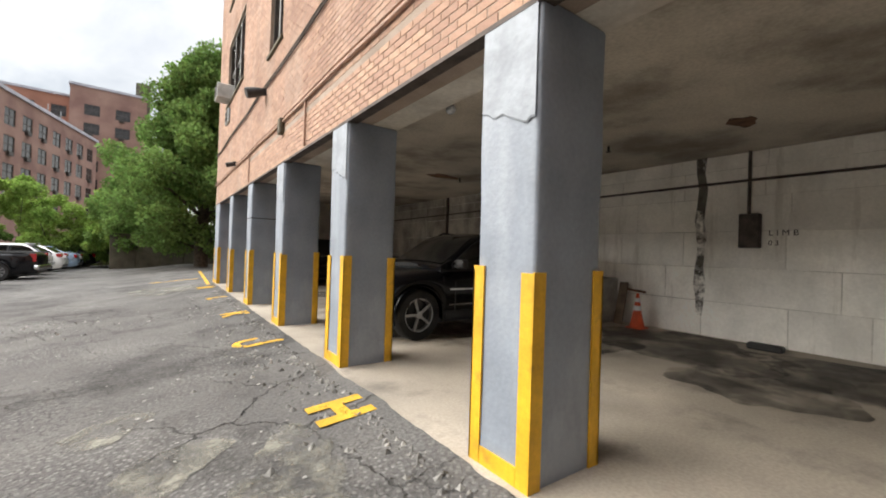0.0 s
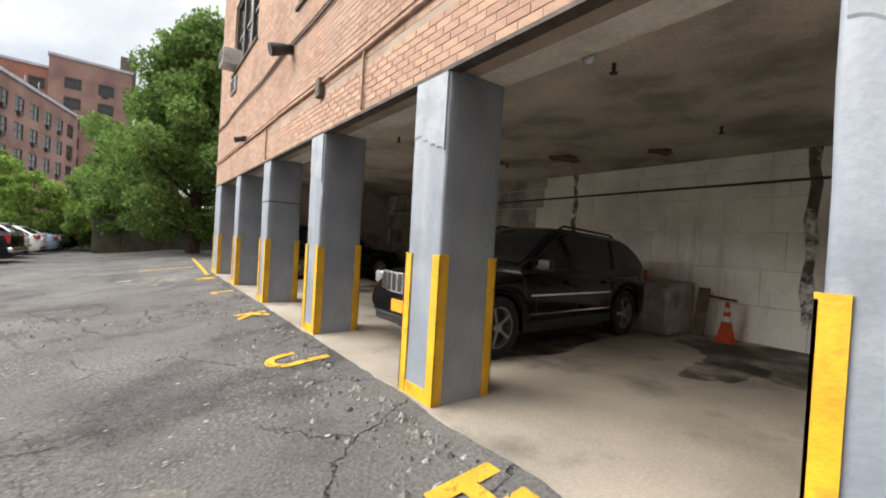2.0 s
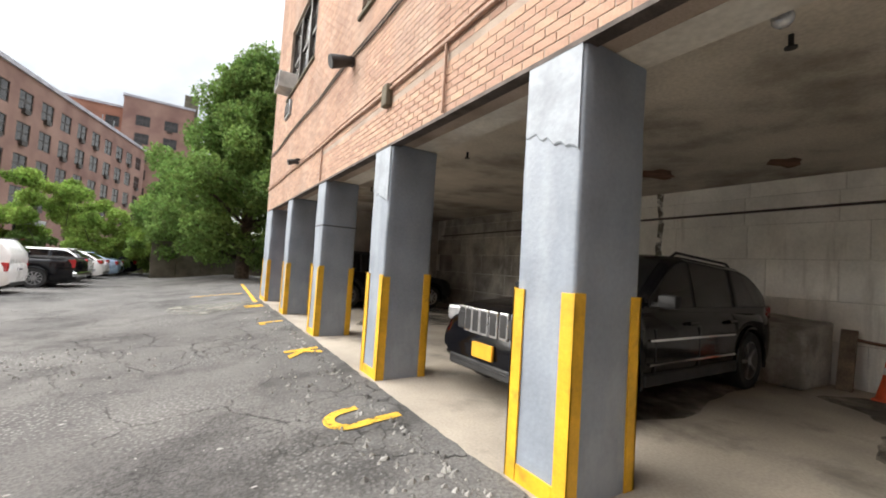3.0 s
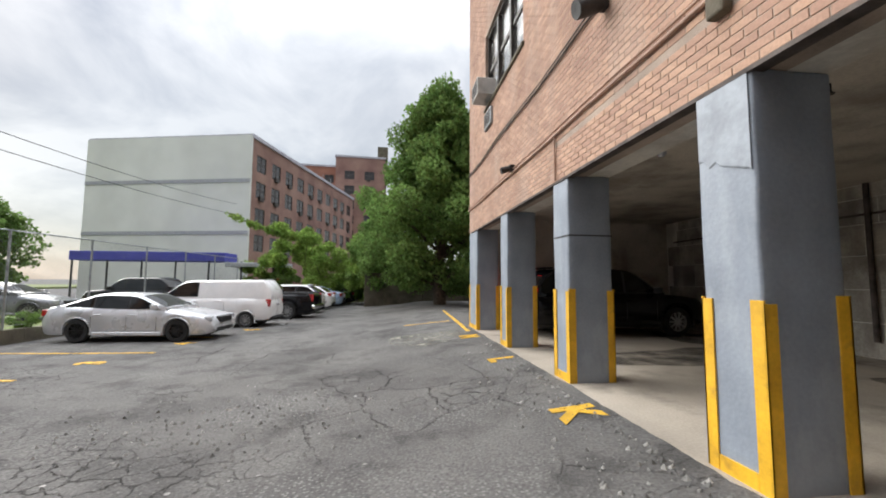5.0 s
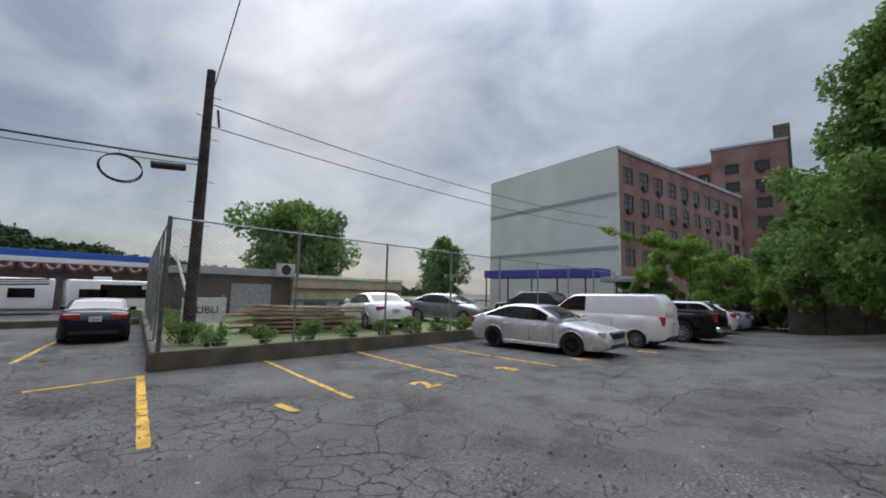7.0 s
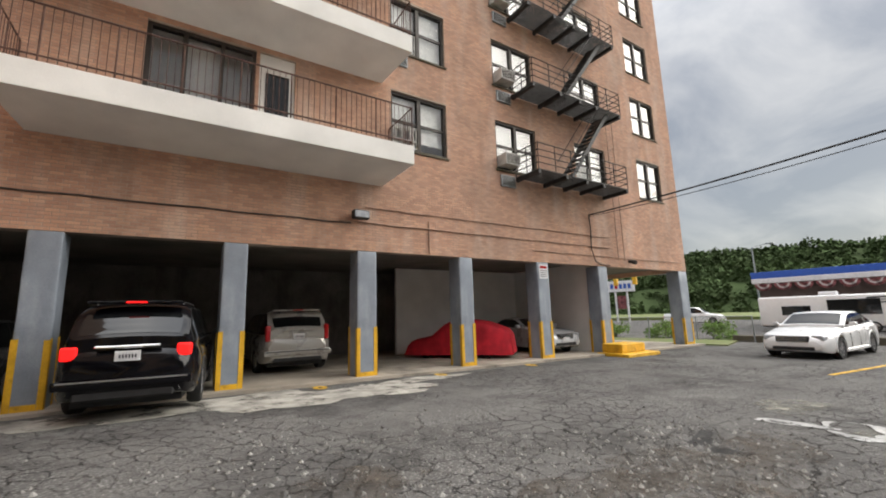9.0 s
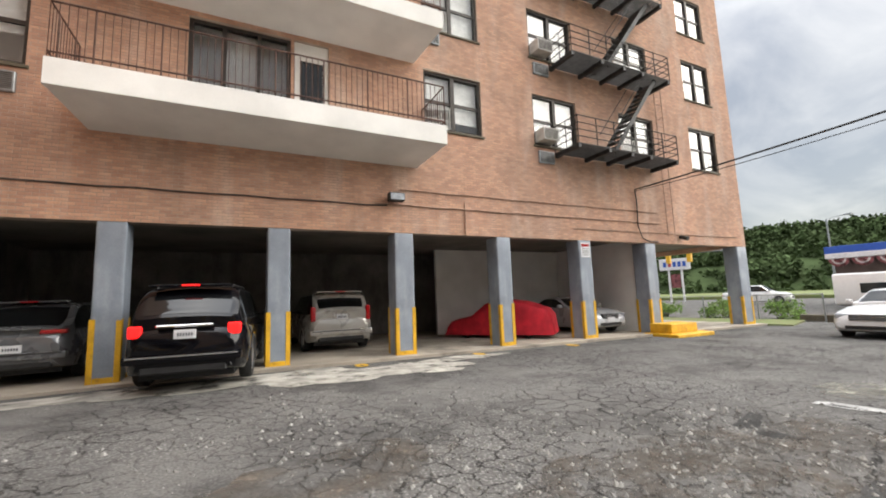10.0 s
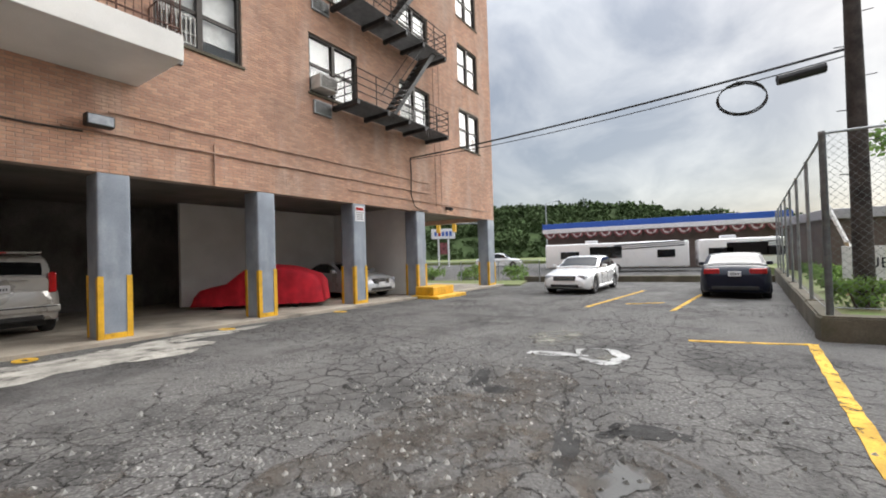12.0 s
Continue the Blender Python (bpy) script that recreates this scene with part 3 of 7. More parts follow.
F2_PILLARS = ((-0.73, 0.5), (-3.88, 0.5), (-7.04, 0.54), (-10.27, 0.5), (-13.66, 0.56), (-17.04, 0.57), (-23.2, 0.72))


def slab2(x):
    return -0.41 + 0.0115 * min(0.0, x + 3.4)


bm = bm_new()
vs = []
for x in (EAST2, -3.4, WEST2 - 0.3):
    vs.append([bm.verts.new((x, yy, zz)) for yy, zz in ((-3.25, slab2(x)), (-3.25, -1.2), (BACK2, -1.2), (BACK2, slab2(x)))])
for q0, q1 in zip(vs, vs[1:]):
    for k in range(4):
        bm.faces.new((q0[k], q0[(k + 1) % 4], q1[(k + 1) % 4], q1[k]))
bm.faces.new(vs[0]); bm.faces.new(vs[-1][::-1])
solid("floor_garage_south", bm, SLAB, "concrete garage slab of the south wing", "floor", kind="structure", m=M2)
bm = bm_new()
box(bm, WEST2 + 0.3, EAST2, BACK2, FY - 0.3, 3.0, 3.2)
solid("ceiling_south", bm, DARK_CEILING, "dark concrete ceiling of the south garage", "ceiling", kind="structure", m=M2)
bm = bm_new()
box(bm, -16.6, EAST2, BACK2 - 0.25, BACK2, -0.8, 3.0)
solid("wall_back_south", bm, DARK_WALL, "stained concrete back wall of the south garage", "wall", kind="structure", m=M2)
bm = bm_new()
box(bm, -16.6, -10.05, -8.75, -8.6, -0.8, 3.0)
solid("wall_white_panel", bm, STUCCO, "white painted partition at the back of the south garage", "wall", kind="structure", m=M2)
bm = bm_new()
box(bm, -16.85, -16.6, BACK2, FY - 0.62, -0.8, 3.0)
solid("wall_passage", bm, STUCCO, "white plastered wall between garage and passage", "wall", kind="structure", m=M2)
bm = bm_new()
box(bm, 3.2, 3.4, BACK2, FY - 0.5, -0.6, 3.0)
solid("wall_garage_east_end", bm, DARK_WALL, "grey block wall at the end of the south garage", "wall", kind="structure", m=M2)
bm = bm_new()
box(bm, WEST2, WEST2 + 0.3, -16, FY - 0.3, TOP2, 19.0)
solid("wall_west_end", bm, BRICK, "brick end wall of the south wing", "wall", kind="structure", m=M2)
bm = bm_new()
box(bm, WEST2 + 0.3, EAST2, FY - 1.2, FY - 1.05, 3.2, 19.0)
solid("wall_inner_south", bm, STUCCO, "plain plastered inner wall of the flats", "wall", kind="structure", m=M2)
bm = bm_new()
box(bm, WEST2, EAST2, -16, FY, 19.0, 19.3)
solid("roof_south", bm, MORTAR, "flat roof of the south wing", "roof", kind="structure", m=M2)
for k, (px, w) in enumerate(F2_PILLARS):
    z = slab2(px)
    pillar(M2 @ Matrix.Translation((px, FY, z)), w, 0.6, TOP2 - z, "grey-blue painted square pillar with yellow corner guards", "pillars of the south garage")


# ---- vehicles ----
def wheel(parent, m, r, w, rim_mat, spokes=10):
    """A wheel about its local y axis, outer side at +y: tyre and spoked rim."""
    tyre_ob = part("wheel", lathe(bm_new(), [(r * 0.66, -w / 2), (r * 0.93, -w / 2), (r, -w * 0.36), (r, w * 0.36), (r * 0.93, w / 2), (r * 0.66, w / 2 - 0.005), (r * 0.64, w * 0.2)], 28), TYRE, parent, smooth=45)
    tyre_ob.matrix_local = m
    bm = bm_new()
    lathe(bm, [(r * 0.67, w / 2 - 0.012), (r * 0.62, w / 2 - 0.015), (r * 0.6, w * 0.1)], 28)
    for k in range(spokes):
        a = Matrix.Rotation(2 * math.pi * k / spokes, 4, "Y")
        box(bm, r * 0.1, r * 0.63, w * 0.3, w * 0.42, -r * 0.05, r * 0.05, m=a)
    lathe(bm, [(0.001, w * 0.46), (r * 0.15, w * 0.44), (r * 0.17, w * 0.3)], 16)
    part("rim", bm, rim_mat, tyre_ob, smooth=35)
    part("wheel_disc", lathe(bm_new(), [(0.001, w * 0.08), (r * 0.62, w * 0.08)], 20), BLACK_PLASTIC, tyre_ob)
    return tyre_ob


def car(name, m, label, L, W, H, WB, paint, top, cabin, belt, r=0.34, rim=RIM_LIGHT, front_off=None, tumble=0.14, pillars=(0.0,), plate=(None, None), lit=False, lamps=None, grille="dark", rails=False, cladding=False, rear_glass=True, group="", side_glass=True, spokes=10, windshield=True):
    """A car facing +x at its own origin on the ground. top: body height along x; cabin: four (x, z) of windscreen foot, roof front, roof back, back window foot."""
    ob = thing(name, m, label, "car", group)
    front_off = front_off if front_off is not None else 0.9
    wf = L / 2 - front_off
    wr = wf - WB
    ra = r + 0.055

    def hw(x):
        s = abs(2 * x / L)
        return W / 2 * (1 - 0.025 * s ** 2 - 0.2 * max(0.0, (s - 0.78) / 0.22) ** 2.4)

    tx, tz = [p[0] for p in top], [p[1] for p in top]

    def nose(x):
        """How far into the rounded ends of the body."""
        return max(0.0, (abs(x) - (L / 2 - 0.16)) / 0.16) ** 2.6

    def zt(x):
        return float(np.mean([np.interp(x + d, tx, tz) for d in (-0.16, -0.1, -0.05, 0, 0.05, 0.1, 0.16)])) - 0.07 * nose(x)

    def zb(x):
        e = max(0.0, abs(x) - (L / 2 - 0.35)) / 0.35
        z = 0.22 + 0.07 * e * e + 0.05 * nose(x) + (0.08 if H > 1.6 else 0)
        for c in (wf, wr):
            if abs(x - c) < ra:
                z = max(z, r + math.sqrt(ra * ra - (x - c) ** 2) - 0.01)
        return z

    xs = set(np.linspace(-L / 2, L / 2, 60).tolist()) | {sg * (L / 2 - d) for d in (0.01, 0.025, 0.05, 0.1, 0.14) for sg in (1, -1)}
    for c in (wf, wr):
        xs |= {c + ra * math.cos(a) for a in np.linspace(0.001, math.pi - 0.001, 15)}
        xs |= {c - ra - 0.004, c + ra + 0.004}
    xs = sorted(x for x in xs if -L / 2 <= x <= L / 2)
    bm = bm_new()
    rings = []
    for x in xs:
        h, b, t = hw(x), zb(x), zt(x)
        b = min(b, t - 0.1)
        sh = t - 0.05
        e = 1 - 0.1 * nose(x)
        prof = [(0.55 * h, b), (0.93 * h, b), (0.972 * h * e, b + 0.1 * (sh - b)), (0.99 * h, b + 0.27 * (sh - b)), (h, b + 0.5 * (sh - b)), (0.998 * h, b + 0.66 * (sh - b)), (0.985 * h, b + 0.8 * (sh - b)), (0.955 * h * e, b + 0.93 * (sh - b)), (0.92 * h * e, sh + 0.018), (0.85 * h * e, t - 0.004), (0.65 * h * e, t + 0.014), (0.35 * h * e, t + 0.026), (0, t + 0.03)]
        full = [(-y, z) for y, z in prof] + [(y, z) for y, z in prof[-2::-1]]
        rings.append([bm.verts.new((x, y, z)) for y, z in full])
    for q0, q1 in zip(rings, rings[1:]):
        for k in range(len(q0)):
            bm.faces.new((q0[k], q0[(k + 1) % len(q0)], q1[(k + 1) % len(q0)], q1[k]))
    bm.faces.new(rings[0]); bm.faces.new(rings[-1][::-1])
    part("body", bm, paint, ob, smooth=38)
    # dark underside between the wheels
    bm = bm_new()
    box(bm, -L / 2 + 0.3, L / 2 - 0.3, -W * 0.37, W * 0.37, 0.2, 0.5)
    part("underbody", bm, BLACK_PLASTIC, ob)
    (xa, za), (xb, zb2), (xc, zc), (xd, zd) = cabin
    # cabin stations are ordered from the back to the front
    cx, cz = [xd, xc, xb, xa], [zd, zc, zb2, za]

    def roof(x):
        return float(np.mean([np.interp(x + d, cx, cz) for d in (-0.24, -0.16, -0.08, 0, 0.08, 0.16, 0.24)])) + 0.022

    def hc(x, z):
        f = max(0.0, min(1.0, (z - belt) / max(0.1, (H - belt))))
        return min(hw(x), W / 2 * 0.985) * 0.93 - tumble * f ** 1.15

    bm = bm_new()
    rings = []
    for x in np.linspace(xd, xa, 40):
        t = max(roof(x), min(za, zd))
        lowz = belt - 0.12
        zz = [lowz, belt, belt + 0.5 * (t - belt), t - 0.07 if t > belt + 0.15 else t - 0.01]
        prof = [(hc(x, z) if z > belt else hc(x, belt), z) for z in zz] + [(hc(x, t) - 0.05, t - 0.02), (hc(x, t) * 0.5, t + 0.004), (0, t + 0.012)]
        full = [(-y, z) for y, z in prof] + [(y, z) for y, z in prof[-2::-1]]
        rings.append([bm.verts.new((x, y, z)) for y, z in full])
    for q0, q1 in zip(rings, rings[1:]):
        for k in range(len(q0) - 1):
            bm.faces.new((q0[k], q0[k + 1], q1[k + 1], q1[k]))
    bm.faces.new(rings[0]); bm.faces.new(rings[-1][::-1])
    part("roof", bm, paint, ob, smooth=38)

    def sheet(nm, rows, material=CAR_GLASS, note="dark tinted glass"):
        """A curved pane through rows of points, bedded on the body, with its rim turned in."""
        bm = bm_new()
        vs = [[bm.verts.new(p) for p in row] for row in rows]
        for q0, q1 in zip(vs, vs[1:]):
            for k in range(len(q0) - 1):
                bm.faces.new((q0[k], q0[k + 1], q1[k + 1], q1[k]))
        rim = bmesh.ops.extrude_edge_only(bm, edges=[e for e in bm.edges if e.is_boundary])
        for v in (g for g in rim["geom"] if isinstance(g, bmesh.types.BMVert)):
            v.co += (Vector((0, 0, belt)) - v.co).normalized() * 0.014
        part(nm, bm, material, ob, note, smooth=50)

    def pane_top(x):
        return max(belt + 0.04, min(roof(x) - 0.085, H - 0.075))

    z0 = belt + 0.025
    if side_glass:
        front_x = max(x for x in np.linspace(xd, xa, 80) if roof(x) - 0.085 > belt + 0.06) - 0.02
        back_x = (pillars[-1] + 0.05) if side_glass == "front" else min(x for x in np.linspace(xd, xa, 80) if roof(x) - 0.085 > belt + 0.06) + 0.14
        cuts = [] if side_glass == "front" else sorted(pillars, reverse=True)
        for s in (1, -1):
            # black surround, then the panes on it
            sheet("window_surround", [[(x, s * (hc(x, z) + 0.004), z) for z in (z0 - 0.012, (z0 + pane_top(x)) / 2, pane_top(x) + 0.014)] for x in np.linspace(back_x - 0.03, front_x + 0.03, 24)], BLACK_PLASTIC, "black window surround")
            for f, bk in zip([front_x] + cuts, cuts + [back_x]):
                f, bk = (f if f == front_x else f - 0.035), (bk if bk == back_x else bk + 0.035)
                if f - bk > 0.15:
                    sheet("side_window", [[(x, s * (hc(x, z) + 0.01), z) for z in (z0, (z0 + pane_top(x)) / 2, pane_top(x))] for x in np.linspace(bk, f, 10)])

    def screen(nm, x_lo, x_hi):
        rows = []
        for x in np.linspace(x_lo, x_hi, 10):
            t = roof(x)
            y1 = hc(x, t) - 0.1
            rows.append([(x, v * y1, t + 0.022 - 0.03 * v * v) for v in np.linspace(-1, 1, 9)])
        sheet(nm, rows)

    if windshield:
        screen("windscreen", xb + 0.12 * (xa - xb), xa - 0.1 * (xa - xb))
    if rear_glass:
        screen("rear_window", xd + 0.12 * (xc - xd), xc - 0.16 * (xc - xd))
    for xx in (wf, wr):
        for s in (1, -1):
            wheel(ob, Matrix.Translation((xx, s * (W / 2 - 0.12), r)) @ (pose(0, 0, 0) if s > 0 else pose(0, 0, 0, 0, 0, 180)), r, 0.22, rim, spokes)
            arc = [(xx + (ra + 0.004) * math.cos(a), s * (hw(xx) * 0.994), r - 0.01 + (ra + 0.004) * math.sin(a)) for a in np.linspace(-0.25, math.pi + 0.25, 19)]
            part("wheel_arch", tube(bm_new(), arc, 0.02, 6), BLACK_PLASTIC if cladding and grille != "slots" else paint, ob, smooth=60)
    la = dict(hz=0.68, hh=0.15, hwid=0.36, tz=0.85, th=0.2, tw=0.34)
    la.update(lamps or {})
    for s in (1, -1):
        xf = L / 2 - 0.13
        bm = bm_new()
        box(bm, xf - 0.12, xf + 0.1, s * (hw(xf) - 0.03), s * (hw(xf) - la["hwid"]), la["hz"] - la["hh"] / 2, la["hz"] + la["hh"] / 2, m=Matrix.Translation((xf, s * hw(xf), 0)) @ Matrix.Rotation(s * -0.3, 4, "Z") @ Matrix.Translation((-xf, -s * hw(xf), 0)), bevel=0.03, segs=2)
        part("headlight", bm, LAMP_CLEAR, ob, "clear headlamp lens")
        xr = -L / 2 + 0.1
        bm = bm_new()
        box(bm, xr + 0.16, xr - 0.075, s * (hw(xr) + 0.005), s * (hw(xr) - la["tw"]), la["tz"] - la["th"] / 2, la["tz"] + la["th"] / 2, bevel=0.03, segs=2)
        part("taillight", bm, LAMP_LIT if lit else LAMP_RED, ob, "lit red tail lamp" if lit else "red tail lamp")
        bm = bm_new()
        mx = xa - 0.28
        box(bm, mx - 0.07, mx + 0.07, s * (W / 2 + 0.19), s * (W / 2 - 0.0), belt + 0.02, belt + 0.16, bevel=0.035, segs=2)
        box(bm, mx - 0.02, mx + 0.03, s * (W / 2 + 0.04), s * (W / 2 - 0.14), belt + 0.03, belt + 0.07)
        part("mirror", bm, paint if H < 1.6 else BLACK_PLASTIC, ob, smooth=40)
        for dx in ([pillars[0] + 0.16] + ([pillars[1] + 0.18] if len(pillars) > 1 else [pillars[0] - 0.75])):
            bm = bm_new()
            box(bm, dx - 0.11, dx + 0.11, s * (hw(dx) + 0.022), s * (hw(dx) - 0.03), belt - 0.17, belt - 0.135, bevel=0.01)
            part("door_handle", bm, paint, ob)
        for dx in sorted({pillars[0], xa - 0.25, pillars[0] - 1.0 if len(pillars) < 2 else pillars[1]}):
            if abs(dx - wr) < ra or abs(dx - wf) < ra:
                continue
            bm = bm_new()
            box(bm, dx - 0.005, dx + 0.005, s * (hw(dx) + 0.0035), s * (hw(dx) - 0.03), 0.36, belt - 0.2)
            part("door_seam", bm, BLACK_PLASTIC, ob)
        bm = bm_new()
        box(bm, wr + ra + 0.03, wf - ra - 0.03, s * (W / 2 + 0.004), s * (W / 2 - 0.06), 0.21 if H < 1.6 else 0.29, 0.31 if H < 1.6 else 0.42, bevel=0.015)
        part("sill", bm, BLACK_PLASTIC if cladding else paint, ob)
    gz0, gz1 = la["hz"] - 0.14, la["hz"] + 0.06
    bm = bm_new()
    gy = hw(L / 2 - 0.1) - la["hwid"] - 0.02
    xg = L / 2 + 0.012
    box(bm, xg - 0.12, xg, -gy, gy, gz0, gz1, bevel=0.02)
    g = part("grille", bm, BLACK_PLASTIC, ob, "dark radiator grille")
    if grille == "slots":
        for k in range(7):
            yy = (k - 3) * gy * 0.285
            bend = -0.035 * abs(k - 3) ** 2 / 9
            for half, d0, d1, material, note in ((0.128, 0.0, 0.022, GRILLE_CHROME, "chrome slot surround"), (0.1, 0.012, 0.026, BLACK_PLASTIC, "")):
                bm = bm_new()
                lift = 0.02 if half < 0.11 else 0.0
                box(bm, xg + bend + d0, xg + bend + d1, yy - gy * half, yy + gy * half, gz0 - 0.01 + lift, gz1 + 0.05 - lift, bevel=0.008, segs=2)
                part("grille_slot" if half > 0.11 else "grille_opening", bm, material, g, note)
        bm = bm_new()
        box(bm, xg - 0.03, xg + 0.006, -gy - 0.02, gy + 0.02, 0.365, 0.378, bevel=0.004)
        part("bumper_line", bm, RIM_DARK, g, "dark bumper line")
    else:
        for k in range(4):
            bm = bm_new()
            z = gz0 + 0.03 + k * (gz1 - gz0 - 0.05) / 3
            box(bm, xg - 0.02, xg + 0.012, -gy + 0.03, gy - 0.03, z - 0.008, z + 0.008)
            part("grille_bar", bm, CHROME if k == 3 or grille == "chrome" else RIM_DARK, g)
    bm = bm_new()
    box(bm, L / 2 - 0.1, L / 2 + 0.01, -gy - 0.12, gy + 0.12, 0.3, 0.42, bevel=0.02)
    part("lower_intake", bm, BLACK_PLASTIC, ob)
    bm = bm_new()
    box(bm, -L / 2 - 0.012, -L / 2 + 0.1, -W * 0.33, W * 0.33, 0.32, 0.46, bevel=0.03)
    part("rear_bumper_trim", bm, BLACK_PLASTIC, ob)
    if grille == "slots":
        for s in (1, -1):
            for z in (0.5, 0.74):
                bm = bm_new()
                box(bm, wr + ra + 0.1, wf - ra - 0.1, s * (W / 2 + 0.012), s * (W / 2 - 0.03), z, z + 0.022)
                part("side_strip", bm, CHROME, ob, "chrome side strip")
    if plate[0]:
        bm = bm_new()
        box(bm, xg + 0.0, xg + 0.03, -0.16, 0.16, 0.46, 0.61, bevel=0.004)
        part("license_plate", bm, plate[0], ob, "front licence plate")
    if plate[1]:
        pz = la["tz"] - 0.08 if H < 1.6 or la.get("pz") is None else la["pz"]
        bm = bm_new()
        box(bm, -L / 2 - 0.035, -L / 2 + 0.02, -0.16, 0.16, pz - 0.075, pz + 0.075, bevel=0.004)
        pl = part("license_plate", bm, plate[1], ob, "rear licence plate")
        for k in range(6):
            bm = bm_new()
            box(bm, -L / 2 - 0.039, -L / 2 - 0.034, -0.115 + k * 0.04, -0.095 + k * 0.04, pz - 0.03, pz + 0.025)
            part("plate_mark", bm, PAINT_NAVY, pl)
    if H > 1.6 and plate[1] and rear_glass:
        bm = bm_new()
        box(bm, -L / 2 - 0.03, -L / 2 + 0.08, -0.42, 0.42, la["tz"] + 0.06, la["tz"] + 0.1, bevel=0.01)
        part("liftgate_bar", bm, CHROME if lit else paint, ob, "bright liftgate bar")
        bm = bm_new()
        box(bm, -L / 2 - 0.06, -L / 2 + 0.12, -W * 0.45, W * 0.45, 0.5, 0.64, bevel=0.03, segs=2)
        part("bumper", bm, paint, ob, smooth=40)
        bm = bm_new()
        box(bm, -L / 2 - 0.068, -L / 2 - 0.05, -W * 0.42, W * 0.42, 0.6, 0.625)
        part("bumper_line", bm, CHROME if lit else BLACK_PLASTIC, ob)
        bm = bm_new()
        box(bm, xc - 0.16, xc + 0.12, -W * 0.33, W * 0.33, H - 0.045, H - 0.005, bevel=0.012)
        sp = part("roof_spoiler", bm, paint, ob)
        bm = bm_new()
        box(bm, xc - 0.172, xc - 0.15, -0.14, 0.14, H - 0.04, H - 0.012)
        part("high_brake_light", bm, LAMP_LIT if lit else LAMP_RED, sp, "red high brake lamp")
    if rails:
        for s in (1, -1):
            y = s * (hc(0, H) - 0.08)
            part("roof_rail", tube(bm_new(), [(x, y, roof(x) + (0.028 if 0 < k < 11 else -0.03)) for k, x in enumerate(np.linspace(xc + 0.2, xb - 0.1, 12))], 0.017), BLACK_PLASTIC, ob)
    return ob


def on_lot(x, y, yaw):
    return pose(x, y, ground_h(x, y), 0, 0, yaw)


def on_slab2(x, y, yaw):
    return M2 @ pose(x, y, slab2(x), 0, 0, yaw)


SUV = dict(top=[(-2.42, 0.95), (-2.3, 1.02), (0.9, 1.06), (1.2, 1.04), (2.2, 0.94), (2.36, 0.84), (2.41, 0.7)], belt=1.06)

# in the east garage
car("suv", pose(4.78, 5.97, 0, 0, 0, 181.5), "black off-road suv with chrome slotted grille parked nose out", 4.82, 1.88, 1.72, 2.98, PAINT_BLACK, front_off=0.8, cabin=((1.2, 1.05), (0.3, 1.665), (-1.6, 1.58), (-2.33, 1.06)), r=0.38, pillars=(0.05, -0.95), plate=(PLATE_YELLOW, None), grille="slots", rails=True, cladding=True, lamps=dict(hz=0.84, hh=0.17, hwid=0.3, tz=1.0), spokes=5, **SUV)
SEDAN = dict(top=[(-2.44, 0.72), (-2.38, 0.95), (-2.2, 1.03), (-1.5, 1.06), (0.6, 0.97), (1.3, 0.95), (2.1, 0.8), (2.35, 0.7), (2.45, 0.58)], belt=0.96)
car("suv", pose(4.95, 14.88, 0, 0, 0, 0), "black suv parked nose in with glowing red tail lamps", 4.7, 1.88, 1.7, 2.75, PAINT_BLACK, cabin=((1.15, 1.03), (0.35, 1.64), (-1.75, 1.65), (-2.3, 1.02)), r=0.36, pillars=(0.1, -0.95), plate=(None, PLATE_WHITE), lit=True, lamps=dict(tz=1.0, th=0.32, tw=0.3), top=[(p[0] * 0.975, p[1]) for p in SUV["top"]], belt=1.05)

# in the south garage
car("suv", on_slab2(1.1, -6.55, 270), "grey crossover suv parked nose in with slim red tail lamps", 4.62, 1.86, 1.66, 2.7, PAINT_GREY, cabin=((1.15, 1.0), (0.3, 1.6), (-1.55, 1.6), (-2.26, 1.02)), r=0.35, pillars=(0.1, -0.9), plate=(None, PLATE_WHITE), cladding=True, lamps=dict(tz=1.02, th=0.09, tw=0.42, pz=0.72), top=[(p[0] * 0.955, p[1]) for p in SUV["top"]], belt=1.03)
car("suv", on_slab2(-2.28, -3.95, 264), "black off-road suv standing half in the bay with brake lights on", 4.8, 1.93, 1.82, 2.79, PAINT_BLACK, cabin=((1.05, 1.1), (0.35, 1.75), (-1.95, 1.76), (-2.33, 1.1)), r=0.385, pillars=(0.05, -1.0), plate=(None, PLATE_WHITE), lit=True, rails=True, cladding=True, lamps=dict(tz=1.02, th=0.2, tw=0.2, pz=0.96, hz=0.85), top=[(-2.4, 0.95), (-2.34, 1.1), (0.9, 1.12), (1.2, 1.1), (2.15, 1.0), (2.32, 0.9), (2.4, 0.75)], belt=1.13, tumble=0.2)
car("minivan", on_slab2(-5.45, -7.7, 270), "champagne silver minivan parked nose in", 4.8, 1.97, 1.75, 2.88, PAINT_CHAMPAGNE, cabin=((1.75, 1.0), (0.75, 1.68), (-2.05, 1.7), (-2.36, 1.05)), r=0.33, pillars=(0.55, -0.55, -1.45), plate=(None, PLATE_WHITE), lamps=dict(tz=1.1, th=0.42, tw=0.13, pz=1.0), top=[(-2.4, 0.9), (-2.36, 1.05), (1.3, 1.05), (1.8, 0.98), (2.25, 0.82), (2.4, 0.62)], belt=1.06, tumble=0.2)
